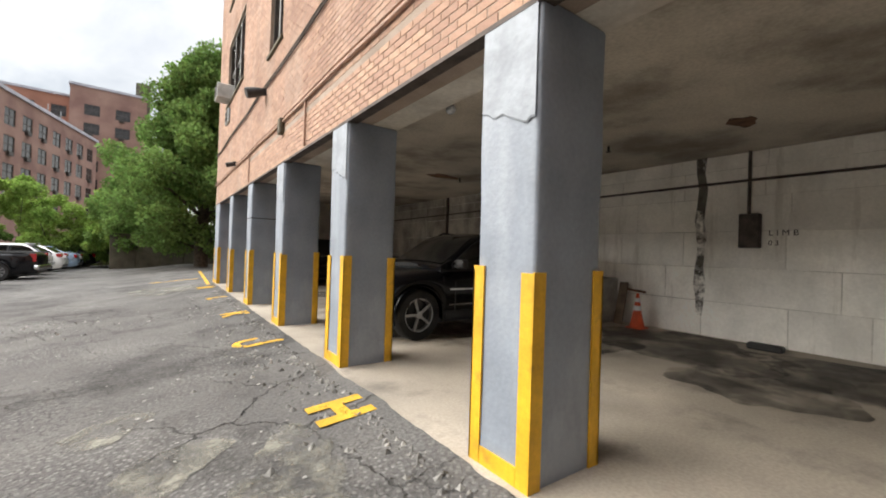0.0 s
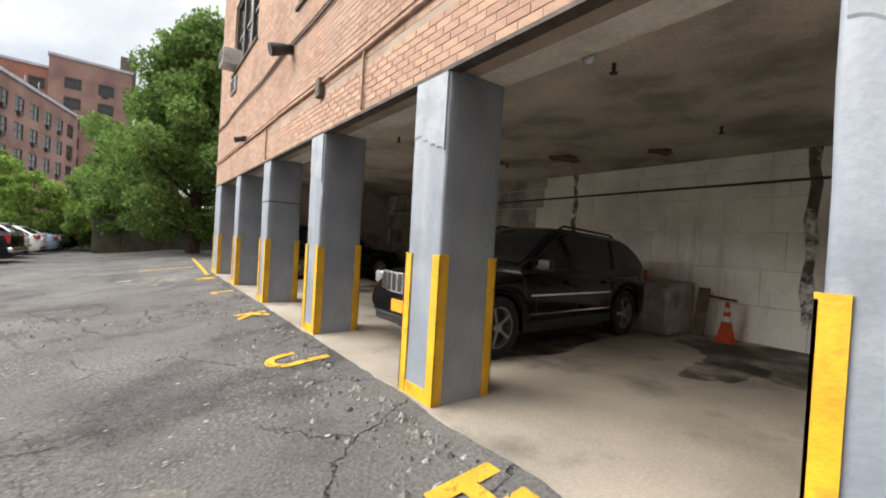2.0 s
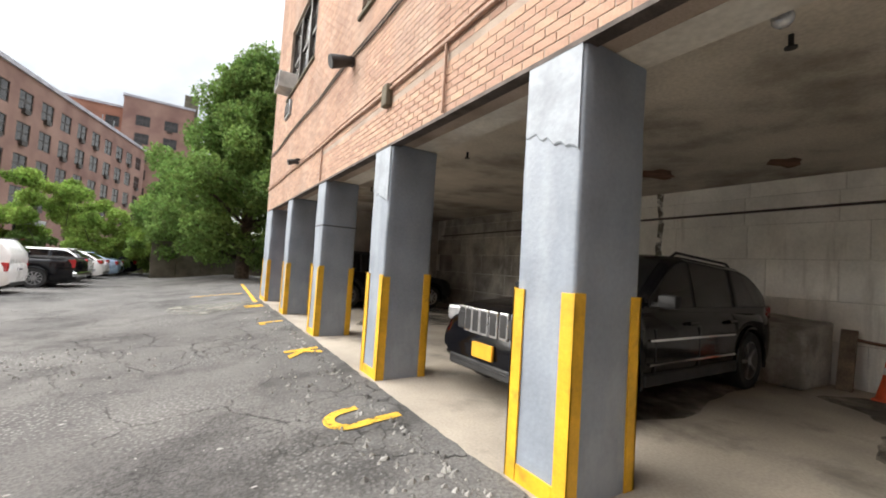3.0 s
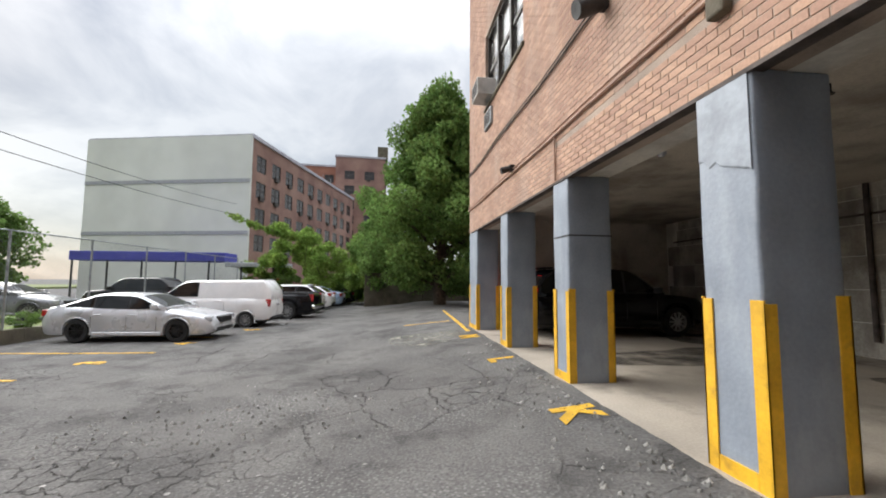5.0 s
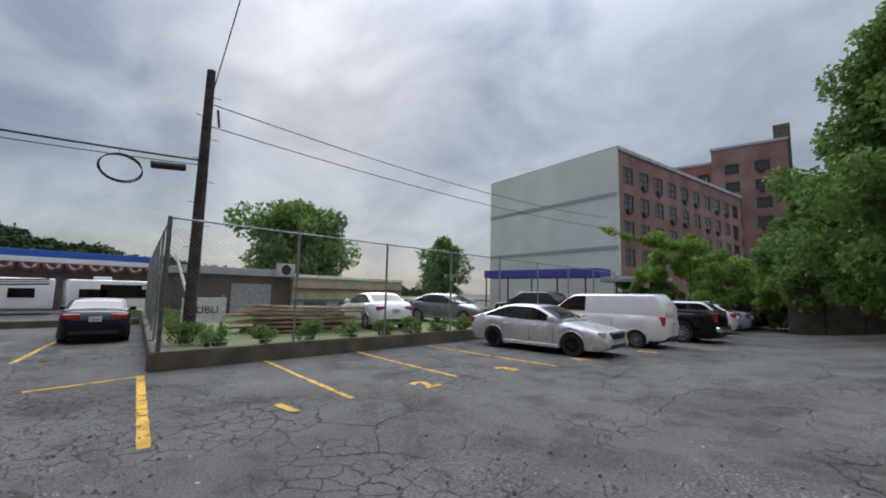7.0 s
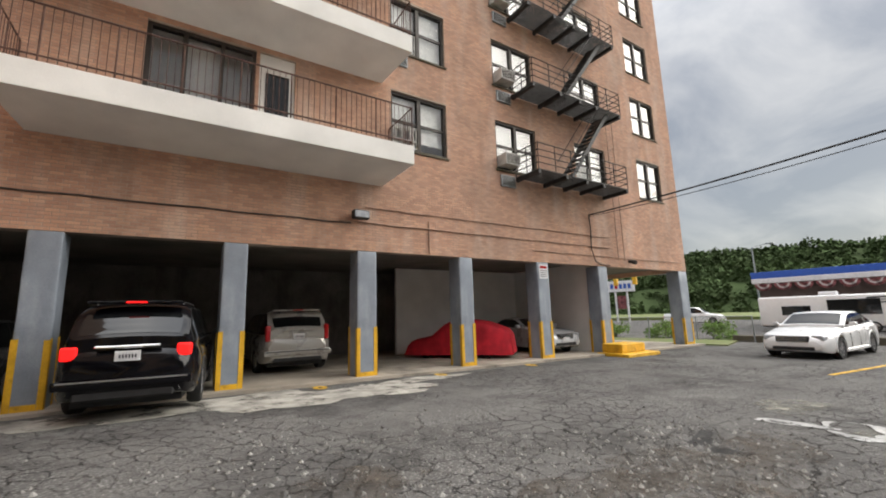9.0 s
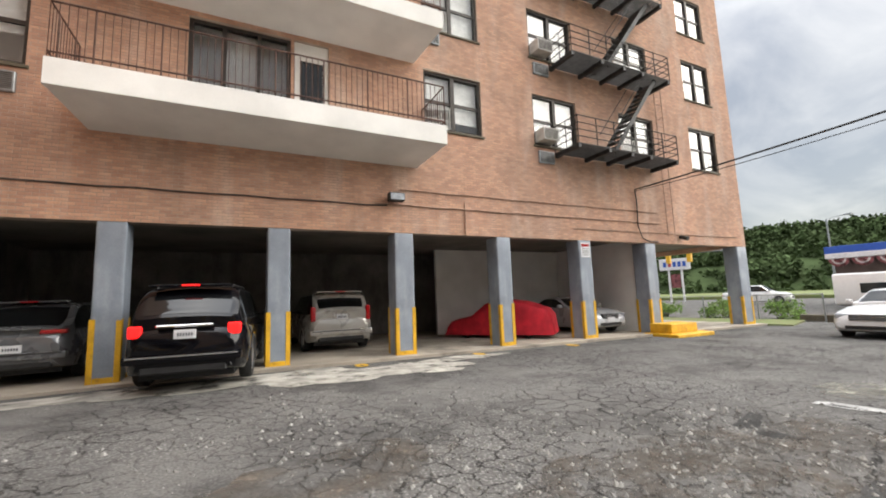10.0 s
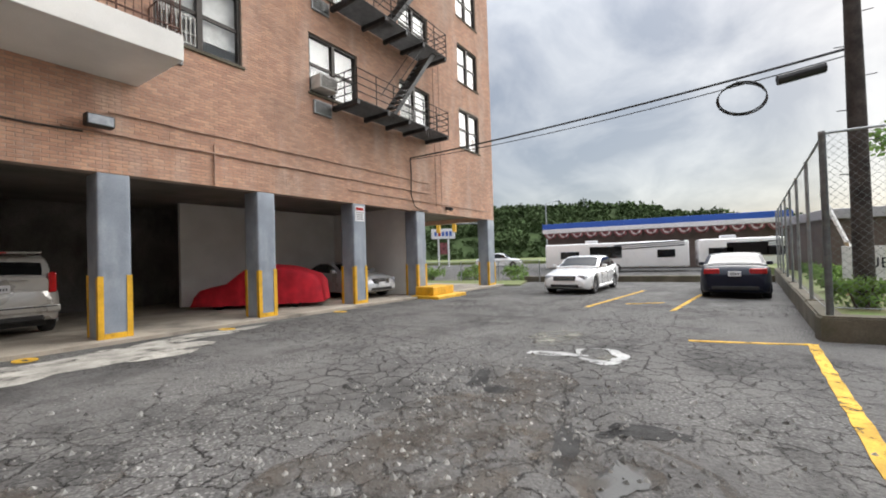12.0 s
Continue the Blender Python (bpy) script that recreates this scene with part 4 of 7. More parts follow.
car("sedan", on_slab2(-15.4, -6.6, 84), "silver sedan with dark roof parked nose out", 4.55, 1.78, 1.4, 2.76, PAINT_SILVER, cabin=((0.85, 0.94), (0.05, 1.36), (-0.85, 1.37), (-1.6, 1.0)), r=0.32, pillars=(-0.15, -1.0), plate=(PLATE_WHITE, None), grille="chrome", top=[(p[0] * 0.932, p[1]) for p in SEDAN["top"]], belt=0.94)

# in the yard, along the fence
car("sedan", on_lot(-8.35, 18.7, -4), "silver sedan with black wheels parked beside the fence", 4.93, 1.85, 1.46, 2.83, PAINT_SILVER, cabin=((1.15, 0.97), (0.2, 1.41), (-0.85, 1.43), (-2.0, 1.03)), r=0.34, rim=RIM_DARK, front_off=0.98, pillars=(0.05, -0.95), top=[(p[0] * 1.01, p[1]) for p in SEDAN["top"]], belt=0.96)
car("cargo_van", on_lot(-7.6, 22.2, 176), "white cargo van parked with its back to the yard", 4.73, 1.78, 1.87, 2.92, PAINT_WHITE, cabin=((1.75, 1.15), (0.95, 1.8), (-2.28, 1.83), (-2.34, 1.1)), r=0.31, pillars=(0.35,), plate=(None, PLATE_WHITE), side_glass="front", rear_glass=False, lamps=dict(tz=0.95, th=0.3, tw=0.13), top=[(-2.36, 1.0), (-2.34, 1.16), (1.5, 1.16), (1.8, 1.12), (2.25, 0.95), (2.36, 0.7)], belt=1.18, tumble=0.12)
car("sedan", on_lot(-6.5, 31.4, 176), "white hatchback parked in the row along the fence", 4.5, 1.8, 1.5, 2.7, PAINT_WHITE, cabin=((1.05, 0.96), (0.15, 1.45), (-1.4, 1.45), (-2.1, 1.0)), r=0.32, pillars=(-0.05, -0.95), plate=(None, PLATE_WHITE), lamps=dict(tz=0.95), top=[(p[0] * 0.922, p[1]) for p in SEDAN["top"]], belt=0.96)
car("sedan", on_lot(-6.2, 34.0, 176), "pale blue sedan parked in the row along the fence", 4.6, 1.8, 1.45, 2.7, PAINT_BLUE, cabin=((1.05, 0.96), (0.15, 1.4), (-0.95, 1.42), (-1.8, 1.02)), r=0.32, pillars=(-0.05, -0.95), plate=(None, PLATE_WHITE), top=[(p[0] * 0.942, p[1]) for p in SEDAN["top"]], belt=0.96)
car("sedan", on_lot(-5.6, 36.6, 176), "dark sedan parked at the end of the row", 4.6, 1.8, 1.45, 2.7, PAINT_BLACK, cabin=((1.05, 0.96), (0.15, 1.4), (-0.95, 1.42), (-1.8, 1.02)), r=0.32, pillars=(-0.05, -0.95), plate=(None, PLATE_WHITE), top=[(p[0] * 0.942, p[1]) for p in SEDAN["top"]], belt=0.96)
car("suv", on_lot(-6.7, 28.7, 176), "white and dark small suv parked in the row", 4.4, 1.8, 1.62, 2.65, PAINT_WHITE, cabin=((1.05, 1.0), (0.25, 1.56), (-1.55, 1.57), (-2.12, 1.0)), r=0.34, pillars=(0.0, -0.9), plate=(None, PLATE_WHITE), cladding=True, top=[(p[0] * 0.91, p[1]) for p in SUV["top"]], belt=1.02)
car("sedan", on_lot(-21.2, 9.3, 170), "dark navy sedan parked beside the fence", 4.73, 1.85, 1.46, 2.77, PAINT_NAVY, cabin=((1.1, 0.96), (0.2, 1.41), (-0.8, 1.43), (-1.75, 1.04)), r=0.34, pillars=(0.0, -0.95), plate=(None, PLATE_WHITE), lamps=dict(tz=0.9, th=0.17, tw=0.42), top=[(p[0] * 0.969, p[1]) for p in SEDAN["top"]], belt=0.96)
car("sedan", on_lot(-22.3, 4.1, -10), "white luxury sedan parked nose out at the yard end", 5.1, 1.9, 1.49, 3.03, PAINT_WHITE, cabin=((1.0, 0.98), (0.1, 1.44), (-1.05, 1.45), (-2.0, 1.03)), r=0.36, pillars=(-0.1, -1.1), grille="chrome", top=[(p[0] * 1.045, p[1]) for p in SEDAN["top"]], belt=0.97)
# beyond the fence
car("sedan", pose(-15.8, 17.6, -0.25, 0, 0, 164), "white sedan behind the chain-link fence", 4.55, 1.75, 1.43, 2.7, PAINT_WHITE, cabin=((0.9, 0.95), (0.05, 1.39), (-0.95, 1.4), (-1.75, 1.0)), r=0.32, pillars=(-0.1, -0.95), plate=(None, PLATE_WHITE), lamps=dict(tz=0.84, th=0.16, tw=0.36), top=[(p[0] * 0.932, p[1]) for p in SEDAN["top"]], belt=0.94)
car("sedan", pose(-15.6, 22.4, -0.25, 0, 0, 6), "grey sedan parked behind the fence", 4.8, 1.84, 1.46, 2.8, PAINT_GREY, cabin=((1.1, 0.97), (0.2, 1.41), (-0.85, 1.43), (-1.9, 1.03)), r=0.33, pillars=(0.0, -0.95), top=[(p[0] * 0.983, p[1]) for p in SEDAN["top"]], belt=0.96)
car("suv", pose(-14.6, 29.2, -0.25, 0, 0, 176), "black suv standing beyond the fence", 4.7, 1.88, 1.72, 2.75, PAINT_BLACK, cabin=((1.15, 1.03), (0.35, 1.66), (-1.75, 1.67), (-2.3, 1.02)), r=0.36, pillars=(0.1, -0.95), top=[(p[0] * 0.975, p[1]) for p in SUV["top"]], belt=1.05)


def pickup(m):
    """A crew-cab pickup with an open bed, facing +x."""
    ob = car("pickup_truck", m, "black pickup truck parked with its tailgate to the yard", 5.8, 2.0, 1.9, 3.6, PAINT_BLACK, top=[(-2.9, 1.12), (-2.86, 1.2), (-0.9, 1.2), (1.2, 1.2), (1.5, 1.18), (2.6, 1.08), (2.82, 0.95), (2.9, 0.8)], cabin=((1.3, 1.16), (0.6, 1.84), (-0.75, 1.86), (-0.95, 1.16)), belt=1.2, r=0.4, pillars=(0.0,), lamps=dict(tz=1.02, th=0.34, tw=0.16, hz=0.95, pz=0.6), front_off=1.0, plate=(None, PLATE_WHITE))
    for s in (1, -1):
        bm = bm_new()
        box(bm, -2.85, -0.95, s * 0.9, s * 0.82, 1.19, 1.26, bevel=0.015)
        part("bed_rail", bm, BLACK_PLASTIC, ob)
    bm = bm_new()
    box(bm, -2.98, -2.82, -0.93, 0.93, 0.5, 0.68, bevel=0.03)
    part("rear_bumper", bm, CHROME, ob, "chrome step bumper")
    return ob


pickup(on_lot(-7.1, 25.6, 176))


def covered_car(m):
    """A low car under a loose red cover that drapes to the floor."""
    bm = bm_new()
    n, k = 44, 22
    rng = random.Random(3)
    grid = []
    for i in range(n + 1):
        x = -2.3 + 4.6 * i / n
        row = []
        top = float(np.interp(x, [-2.3, -2.1, -1.2, -0.5, 0.4, 1.2, 2.1, 2.3], [0.42, 0.6, 0.74, 1.18, 1.27, 1.2, 0.95, 0.75]))
        for j in range(k + 1):
            v = -1 + 2 * j / k
            a = abs(v)
            half = 0.92 - 0.1 * abs(x / 2.3) ** 4
            if a < 0.5:
                y, z = v / 0.5 * (half - 0.12), top + 0.02 * math.cos(v * 6)
            else:
                f = (a - 0.5) / 0.5
                y, z = math.copysign(half - 0.12 + 0.16 * f ** 0.6, v), top * (1 - f) + 0.12 * f
                y += math.copysign(0.035 * math.sin(x * 9 + math.sin(x * 3.1) * 2) * f, v)
            z += 0.012 * noise.noise(Vector((x * 5, y * 5, 2)))
            row.append(bm.verts.new((x, y, z)))
        grid.append(row)
    for i in range(n):
        for j in range(k):
            bm.faces.new((grid[i][j], grid[i + 1][j], grid[i + 1][j + 1], grid[i][j + 1]))
    for end in (grid[0], grid[-1]):
        c = end[0].co.x
        lowr = [bm.verts.new((c + math.copysign(0.08 + 0.03 * math.sin(v.co.y * 14), c), v.co.y, 0.12)) for v in end]
        for j in range(k):
            bm.faces.new((end[j], end[j + 1], lowr[j + 1], lowr[j]))
    ob = thing("covered_car", m, "low car under a loose bright red fabric cover", "covered car")
    part("cover", bm, RED_CLOTH, ob, smooth=60)
    for x in (-1.4, 1.35):
        for s in (1, -1):
            wheel(ob, Matrix.Translation((x, s * 0.74, 0.31)) @ (pose(0, 0, 0) if s > 0 else pose(0, 0, 0, 0, 0, 180)), 0.31, 0.2, RIM_DARK)
    return ob


RED_CLOTH = mat("red_cover_cloth", (0.62, 0.012, 0.03), 0.75, var=0.12, scale=3, fine=120, bump=0.2)
covered_car(on_slab2(-11.65, -6.3, 132) @ Matrix.Diagonal((0.83, 1.0, 1.06, 1.0)))


# ---- windows ----
WIN_COUNT = [0]


def window(m, w, h, sashes=2, ac=None, blind=0.5, guard=False):
    """A pair of double-hung sashes in a dark frame, set into an opening w x h; outer wall face at local y = 0, sill at z = 0."""
    WIN_COUNT[0] += 1
    ob = thing("window_%d" % WIN_COUNT[0], m, "dark bronze double-hung window with pale blinds in a brick wall", "window", kind="structure")
    f = 0.075
    bm = bm_new()
    for a, b, c, d in ((0, w, 0, f), (0, w, h - f, h), (0, f, f, h - f), (w - f, w, f, h - f)):
        box(bm, a, b, -0.2, -0.06, c, d)
    for k in range(1, sashes):
        box(bm, w * k / sashes - 0.06, w * k / sashes + 0.06, -0.2, -0.055, f, h - f)
    part("window_frame", bm, FRAME_DARK, ob)
    bm = bm_new()
    box(bm, -0.06, w + 0.06, -0.2, 0.05, -0.07, -0.004, bevel=0.008)
    part("window_sill", bm, KERB, ob, "grey stone sill")
    for k in range(sashes):
        a, b = w * k / sashes + 0.06, w * (k + 1) / sashes - 0.06
        bm = bm_new()
        box(bm, a, b, -0.15, -0.1, h * 0.48, h * 0.53)
        part("meeting_rail", bm, FRAME_DARK, ob)
        for z0, z1 in ((f, h * 0.48), (h * 0.53, h - f)):
            bm = bm_new()
            box(bm, a, b, -0.135, -0.128, z0, z1)
            part("pane", bm, PANE, ob).visible_shadow = False
        bm = bm_new()
        drop = h - f - (h - 2 * f) * min(1.0, max(0.15, blind + 0.25 * math.sin(k * 5 + WIN_COUNT[0] * 1.7)))
        box(bm, a, b, -0.24, -0.22, drop, h - f)
        part("blind", bm, BLIND, ob, "white roller blind")
    if guard:
        bm = bm_new()
        for k in range(9):
            x = w / sashes + 0.1 + k * (w / sashes - 0.2) / 8
            box(bm, x - 0.008, x + 0.008, -0.09, -0.07, 0.1, h * 0.42)
        for z in (0.12, h * 0.2, h * 0.42):
            box(bm, w / sashes + 0.08, w - 0.08, -0.09, -0.07, z - 0.01, z + 0.01)
        part("child_guard", bm, STUCCO, ob, "white window guard bars")
    if ac is not None:
        air_conditioner(m @ Matrix.Translation((ac, 0, 0.08)), window_unit=True)
        air_conditioner(m @ Matrix.Translation((ac - 0.02, 0.02, -0.62)), window_unit=False)
    return ob


PANE = mat("clear_pane", (0.97, 0.98, 0.98), 0.08, var=0.0, bump=0.0, trans=1.0)
AC_WHITE = mat("ac_white", (0.55, 0.54, 0.51), 0.6, var=0.12, scale=4)


def air_conditioner(m, window_unit):
    ob = thing("air_conditioner", m, "white window air conditioner" if window_unit else "grey louvred through-wall air conditioner sleeve", "air conditioner")
    bm = bm_new()
    d = 0.38 if window_unit else 0.05
    box(bm, 0, 0.66, -0.1, d, 0, 0.42, bevel=0.015)
    part("housing", bm, AC_WHITE if window_unit else GALV, ob)
    for k in range(9):
        bm = bm_new()
        z = 0.05 + k * 0.038
        box(bm, 0.04, 0.62, d - 0.002, d + 0.008, z, z + 0.018)
        part("louvre", bm, FRAME_DARK, ob)
    return ob


for a, b, c, d in E_WIN:
    window(ME @ Matrix.Translation((a, 0, c)), b - a, d - c, sashes=3 if b - a > 2 else 2, ac=(b - a - 0.72 if a > 11 and c < 6 else None), blind=0.45)
for a, b, c, d in SW_WIN:
    balcony_door = a in (-3.85, -4.78)
    if balcony_door:
        continue
    window(M2W @ Matrix.Translation((a, 0, c)), b - a, d - c, 2, ac=(1.2 if a == -13.45 else None), blind=0.85, guard=(a in (-9.45, -17.6)))
    if a == -9.45:
        air_conditioner(M2W @ Matrix.Translation((b - 0.55, 0.02, c - 0.5)), False)
    if a == 1.02:
        air_conditioner(M2W @ Matrix.Translation((a + 0.1, 0.02, c - 0.6)), False)


# ---- balconies ----
def balcony(z):
    m = M2 @ Matrix.Translation((0, FY, z))
    ob = thing("balcony", m, "white concrete balcony slab with black iron railing", "balcony", "balconies on the south wing")
    x0, x1, d = -7.45, 0.25, 1.42
    bm = bm_new()
    vs = [bm.verts.new(p) for p in ((x0 + 0.25, 0, -0.45), (x1 - 0.25, 0, -0.45), (x1 - 0.02, d, -0.255), (x0 + 0.02, d, -0.255), (x0 + 0.25, 0, 0.02), (x1 - 0.25, 0, 0.02), (x1 - 0.02, d, 0.0), (x0 + 0.02, d, 0.0))]
    for f in ((0, 1, 2, 3), (7, 6, 5, 4), (0, 4, 5, 1), (1, 5, 6, 2), (2, 6, 7, 3), (3, 7, 4, 0)):
        bm.faces.new([vs[k] for k in f])
    box(bm, x0, x1, d - 0.1, d + 0.05, -0.26, 0.24, bevel=0.01)
    box(bm, x0 + 0.02, x0 + 0.12, 0, d - 0.1, 0.0, 0.2, bevel=0.01)
    box(bm, x1 - 0.12, x1 - 0.02, 0, d - 0.1, 0.0, 0.2, bevel=0.01)
    part("slab", bm, STUCCO, ob, "white painted slab and kerb")
    runs = [((x0 + 0.03, d, 0), (x1 - 0.03, d, 0)), ((x0 + 0.03, 0.02, 0), (x0 + 0.03, d, 0)), ((x1 - 0.03, 0.02, 0), (x1 - 0.03, d, 0))]
    for p, q in runs:
        p, q = Vector(p), Vector(q)
        for zz in (0.36, 1.3):
            part("hand_rail", tube(bm_new(), [p + Vector((0, 0, zz)), q + Vector((0, 0, zz))], 0.018, 6), RUSTY_IRON, ob)
        n = max(3, int((q - p).length / 0.125))
        for k in range(n + 1):
            b = p.lerp(q, k / n)
            bm = bm_new()
            tube(bm, [b + Vector((0, 0, 0.27)), b + Vector((0, 0, 1.28))], 0.008 if k % 8 else 0.018, 5)
            part("baluster", bm, RUSTY_IRON, ob)
    return ob


for k in range(3):
    balcony(5.1 + 3.15 * k)
    # sliding window and door behind the balcony
    z = 5.65 + 3.15 * k
    ob = thing("door_%d" % (k + 1), M2W @ Matrix.Translation((-4.78, 0, z)), "dark framed balcony window beside a white door with dark grille", "door", kind="structure")
    bm = bm_new()
    for a, b, c, d in ((0.93, 3.13, 0, 0.08), (0.93, 3.13, 1.92, 2.0), (0.93, 1.02, 0, 2), (3.04, 3.13, 0, 2), (1.62, 1.7, 0, 2), (2.36, 2.46, 0, 2)):
        box(bm, a, b, -0.2, -0.06, c, d)
    part("window_frame", bm, FRAME_DARK, ob)
    bm = bm_new()
    box(bm, 1.0, 3.06, -0.14, -0.13, 0.06, 1.95)
    part("pane", bm, PANE, ob)
    bm = bm_new()
    for q in range(18):
        box(bm, 1.72 + q * 0.036, 1.75 + q * 0.036, -0.26, -0.24, 0.08, 1.92)
    part("vertical_blind", bm, BLIND, ob, "white vertical blind slats")
    bm = bm_new()
    box(bm, 0.0, 0.85, -0.2, -0.05, 0, 2.0, bevel=0.01)
    part("door_leaf", bm, STUCCO, ob, "white painted door leaf")
    bm = bm_new()
    box(bm, 0.14, 0.7, -0.055, -0.03, 0.15, 1.5)
    part("door_glass", bm, CAR_GLASS, ob)
    bm = bm_new()
    for q in range(6):
        box(bm, 0.16 + q * 0.1, 0.18 + q * 0.1, -0.03, -0.02, 0.15, 1.5)
    part("door_grille", bm, DARK_METAL, ob)


# ---- fire escape ----
def fire_escape():
    m = M2 @ Matrix.Translation((0, FY, 0))
    ob = thing("fire_escape", m, "black iron fire escape with railings stairs and drop ladder", "fire escape")
    x0, x1, d = -17.3, -12.35, 1.1
    levels = [5.72, 8.87, 12.02, 15.17]
    for z in levels:
        for k in range(14):
            y = 0.06 + k * (d - 0.08) / 13
            bm = bm_new()
            box(bm, x0, x1, y - 0.025, y + 0.025, z, z + 0.03)
            part("platform_slat", bm, DARK_METAL, ob)
        for x in (x0 + 0.05, x0 + 1.5, (x0 + x1) / 2, x1 - 1.4, x1 - 0.05):
            bm = bm_new()
            box(bm, x - 0.06, x + 0.06, 0, d, z - 0.13, z)
            part("bracket", bm, DARK_METAL, ob)
        for p, q in (((x0, d, z), (x1, d, z)), ((x0, 0.02, z), (x0, d, z)), ((x1, 0.02, z), (x1, d, z))):
            p, q = Vector(p), Vector(q)
            for zz in (0.25, 0.48, 0.71, 0.95):
                bm = bm_new()
                tube(bm, [p + Vector((0, 0, zz)), q + Vector((0, 0, zz))], 0.016, 6)
                part("rail", bm, DARK_METAL, ob)
            n = max(2, int((q - p).length / 0.8))
            for k in range(n + 1):
                b = p.lerp(q, k / n)
                bm = bm_new()
                tube(bm, [b, b + Vector((0, 0, 0.97))], 0.018, 6)
                part("rail_post", bm, DARK_METAL, ob)
        if z < 15:
            a, b = Vector((-14.2, 0.62, z)), Vector((-16.7, 0.62, z + 3.15))
            for s in (-0.28, 0.28):
                bm = bm_new()
                o = Vector((0, s, 0))
                box(bm, 0, (b - a).length, -0.015, 0.015, -0.07, 0.07, m=Matrix.Translation(a + o) @ Matrix.Rotation(math.atan2(3.15, 2.5), 4, "Y") @ Matrix.Rotation(math.pi, 4, "Z"))
                part("stringer", bm, DARK_METAL, ob)
                bm = bm_new()
                tube(bm, [a + o + Vector((0, 0, 0.85)), b + o + Vector((0, 0, 0.85))], 0.014, 6)
                part("stair_rail", bm, DARK_METAL, ob)
            for k in range(1, 13):
                c = a.lerp(b, k / 13)
                bm = bm_new()
                box(bm, c.x - 0.1, c.x + 0.1, c.y - 0.28, c.y + 0.28, c.z - 0.012, c.z + 0.012)
                part("tread", bm, DARK_METAL, ob)
    for s in (0, 0.42):
        bm = bm_new()
        tube(bm, [(-18.1 + s, 0.14, 3.05), (-18.1 + s, 0.14, 9.9)], 0.02, 6)
        part("ladder_rail", bm, PIPE, ob)
    for k in range(22):
        bm = bm_new()
        z = 3.2 + k * 0.31
        tube(bm, [(-18.1, 0.14, z), (-17.68, 0.14, z)], 0.012, 6)
        part("rung", bm, PIPE, ob)
    for z in (5.0, 8.0):
        bm = bm_new()
        tube(bm, [(-18.1, 0, z), (-18.1, 0.14, z)], 0.012, 6)
        part("ladder_tie", bm, PIPE, ob)
    return ob


fire_escape()


# ---- conduits, lamps and boxes on the walls ----
def pipe(name, pts, r, material, label, m=None):
    return solid(name, tube(bm_new(), pts, r, 8), material, label, "pipe", m=m, smooth=60)


def wavy(x0, x1, z, y, n=14, amp=0.012):
    return [(x0 + (x1 - x0) * k / n, y, z + amp * math.sin(k * 2.3)) for k in range(n + 1)]


for dz, r in ((0.0, 0.02), (0.07, 0.014)):
    pipe("conduit", wavy(SOUTH1 + 0.2, NORTH1, 3.46 + dz, 0.032), r, PIPE, "painted conduit run along the brick wall", ME)
for dz, r in ((0.0, 0.016), (0.06, 0.012)):
    pipe("cable", wavy(SOUTH1 + 0.2, NORTH1, 4.5 + dz, 0.03, amp=0.03), r, PIPE_DARK, "dark cable run along the brick wall", ME)
for y in (5.86, 10.2):
    pipe("conduit_drop", [(y, 0.03, 3.46), (y, 0.03, 2.79)], 0.016, PIPE, "short conduit drop from the run to the lintel", ME)
pipe("conduit", wavy(EAST2 - 0.2, -6.3, 3.50, 0.03), 0.02, PIPE_DARK, "dark conduit along the south front", M2W)
pipe("conduit", wavy(-6.7, -17.3, 3.98, 0.03), 0.018, PIPE, "painted conduit along the south front", M2W)
pipe("conduit", wavy(-6.0, -17.3, 3.55, 0.03), 0.022, PIPE, "painted conduit along the south front", M2W)
pipe("conduit", wavy(-12.9, -22.6, 3.18, 0.03), 0.016, PIPE, "thin painted conduit low on the south front", M2W)
pipe("conduit_drop", [(-8.7, 0.03, 3.75), (-8.7, 0.03, 2.8)], 0.02, PIPE, "conduit drop to the garage ceiling", M2W)
pipe("cable_drop", [(-16.1, 0.06, 4.8), (-16.15, 0.06, 4.3), (-16.1, 0.06, 3.4), (-16.3, 0.06, 2.95), (-16.6, 0.05, 2.85), (-17.2, 0.04, 2.82)], 0.025, PIPE_DARK, "thick black cable running down the wall", M2W)


def floodlight(m, label):
    ob = thing("floodlight", m, label, "wall lamp")
    bm = bm_new()
    box(bm, -0.22, 0.22, 0.1, 0.32, -0.13, 0.1, bevel=0.03, segs=2)
    part("housing", bm, DARK_METAL, ob)
    bm = bm_new()
    box(bm, -0.19, 0.19, 0.318, 0.33, -0.1, 0.07)
    part("lens", bm, LAMP_CLEAR, ob, "frosted lens")
    bm = bm_new()
    box(bm, -0.07, 0.07, 0.0, 0.12, -0.07, 0.07)
    part("wall_bracket", bm, DARK_METAL, ob)
    return ob


def round_flood(m, label, s=1.0):
    ob = thing("floodlight", m, label, "wall lamp")
    bm = bm_new()
    lathe(bm, [(0.001, 0.0), (0.1 * s, 0.0), (0.13 * s, 0.12 * s), (0.15 * s, 0.42 * s), (0.14 * s, 0.44 * s), (0.001, 0.43 * s)], 20, m=Matrix.Translation((0, 0.07, 0)) @ Matrix.Rotation(radians(-18), 4, "X"))
    part("lamp_barrel", bm, DARK_METAL, ob, smooth=40)
    bm = bm_new()
    box(bm, -0.06, 0.06, 0, 0.1, -0.06, 0.06)
    part("wall_bracket", bm, DARK_METAL, ob)
    return ob


round_flood(ME @ Matrix.Translation((8.75, 0, 4.45)), "dark barrel floodlight on the brick wall", 0.72)
round_flood(ME @ Matrix.Translation((12.25, 0, 3.55)), "small pale floodlight on the brick wall", 0.45)
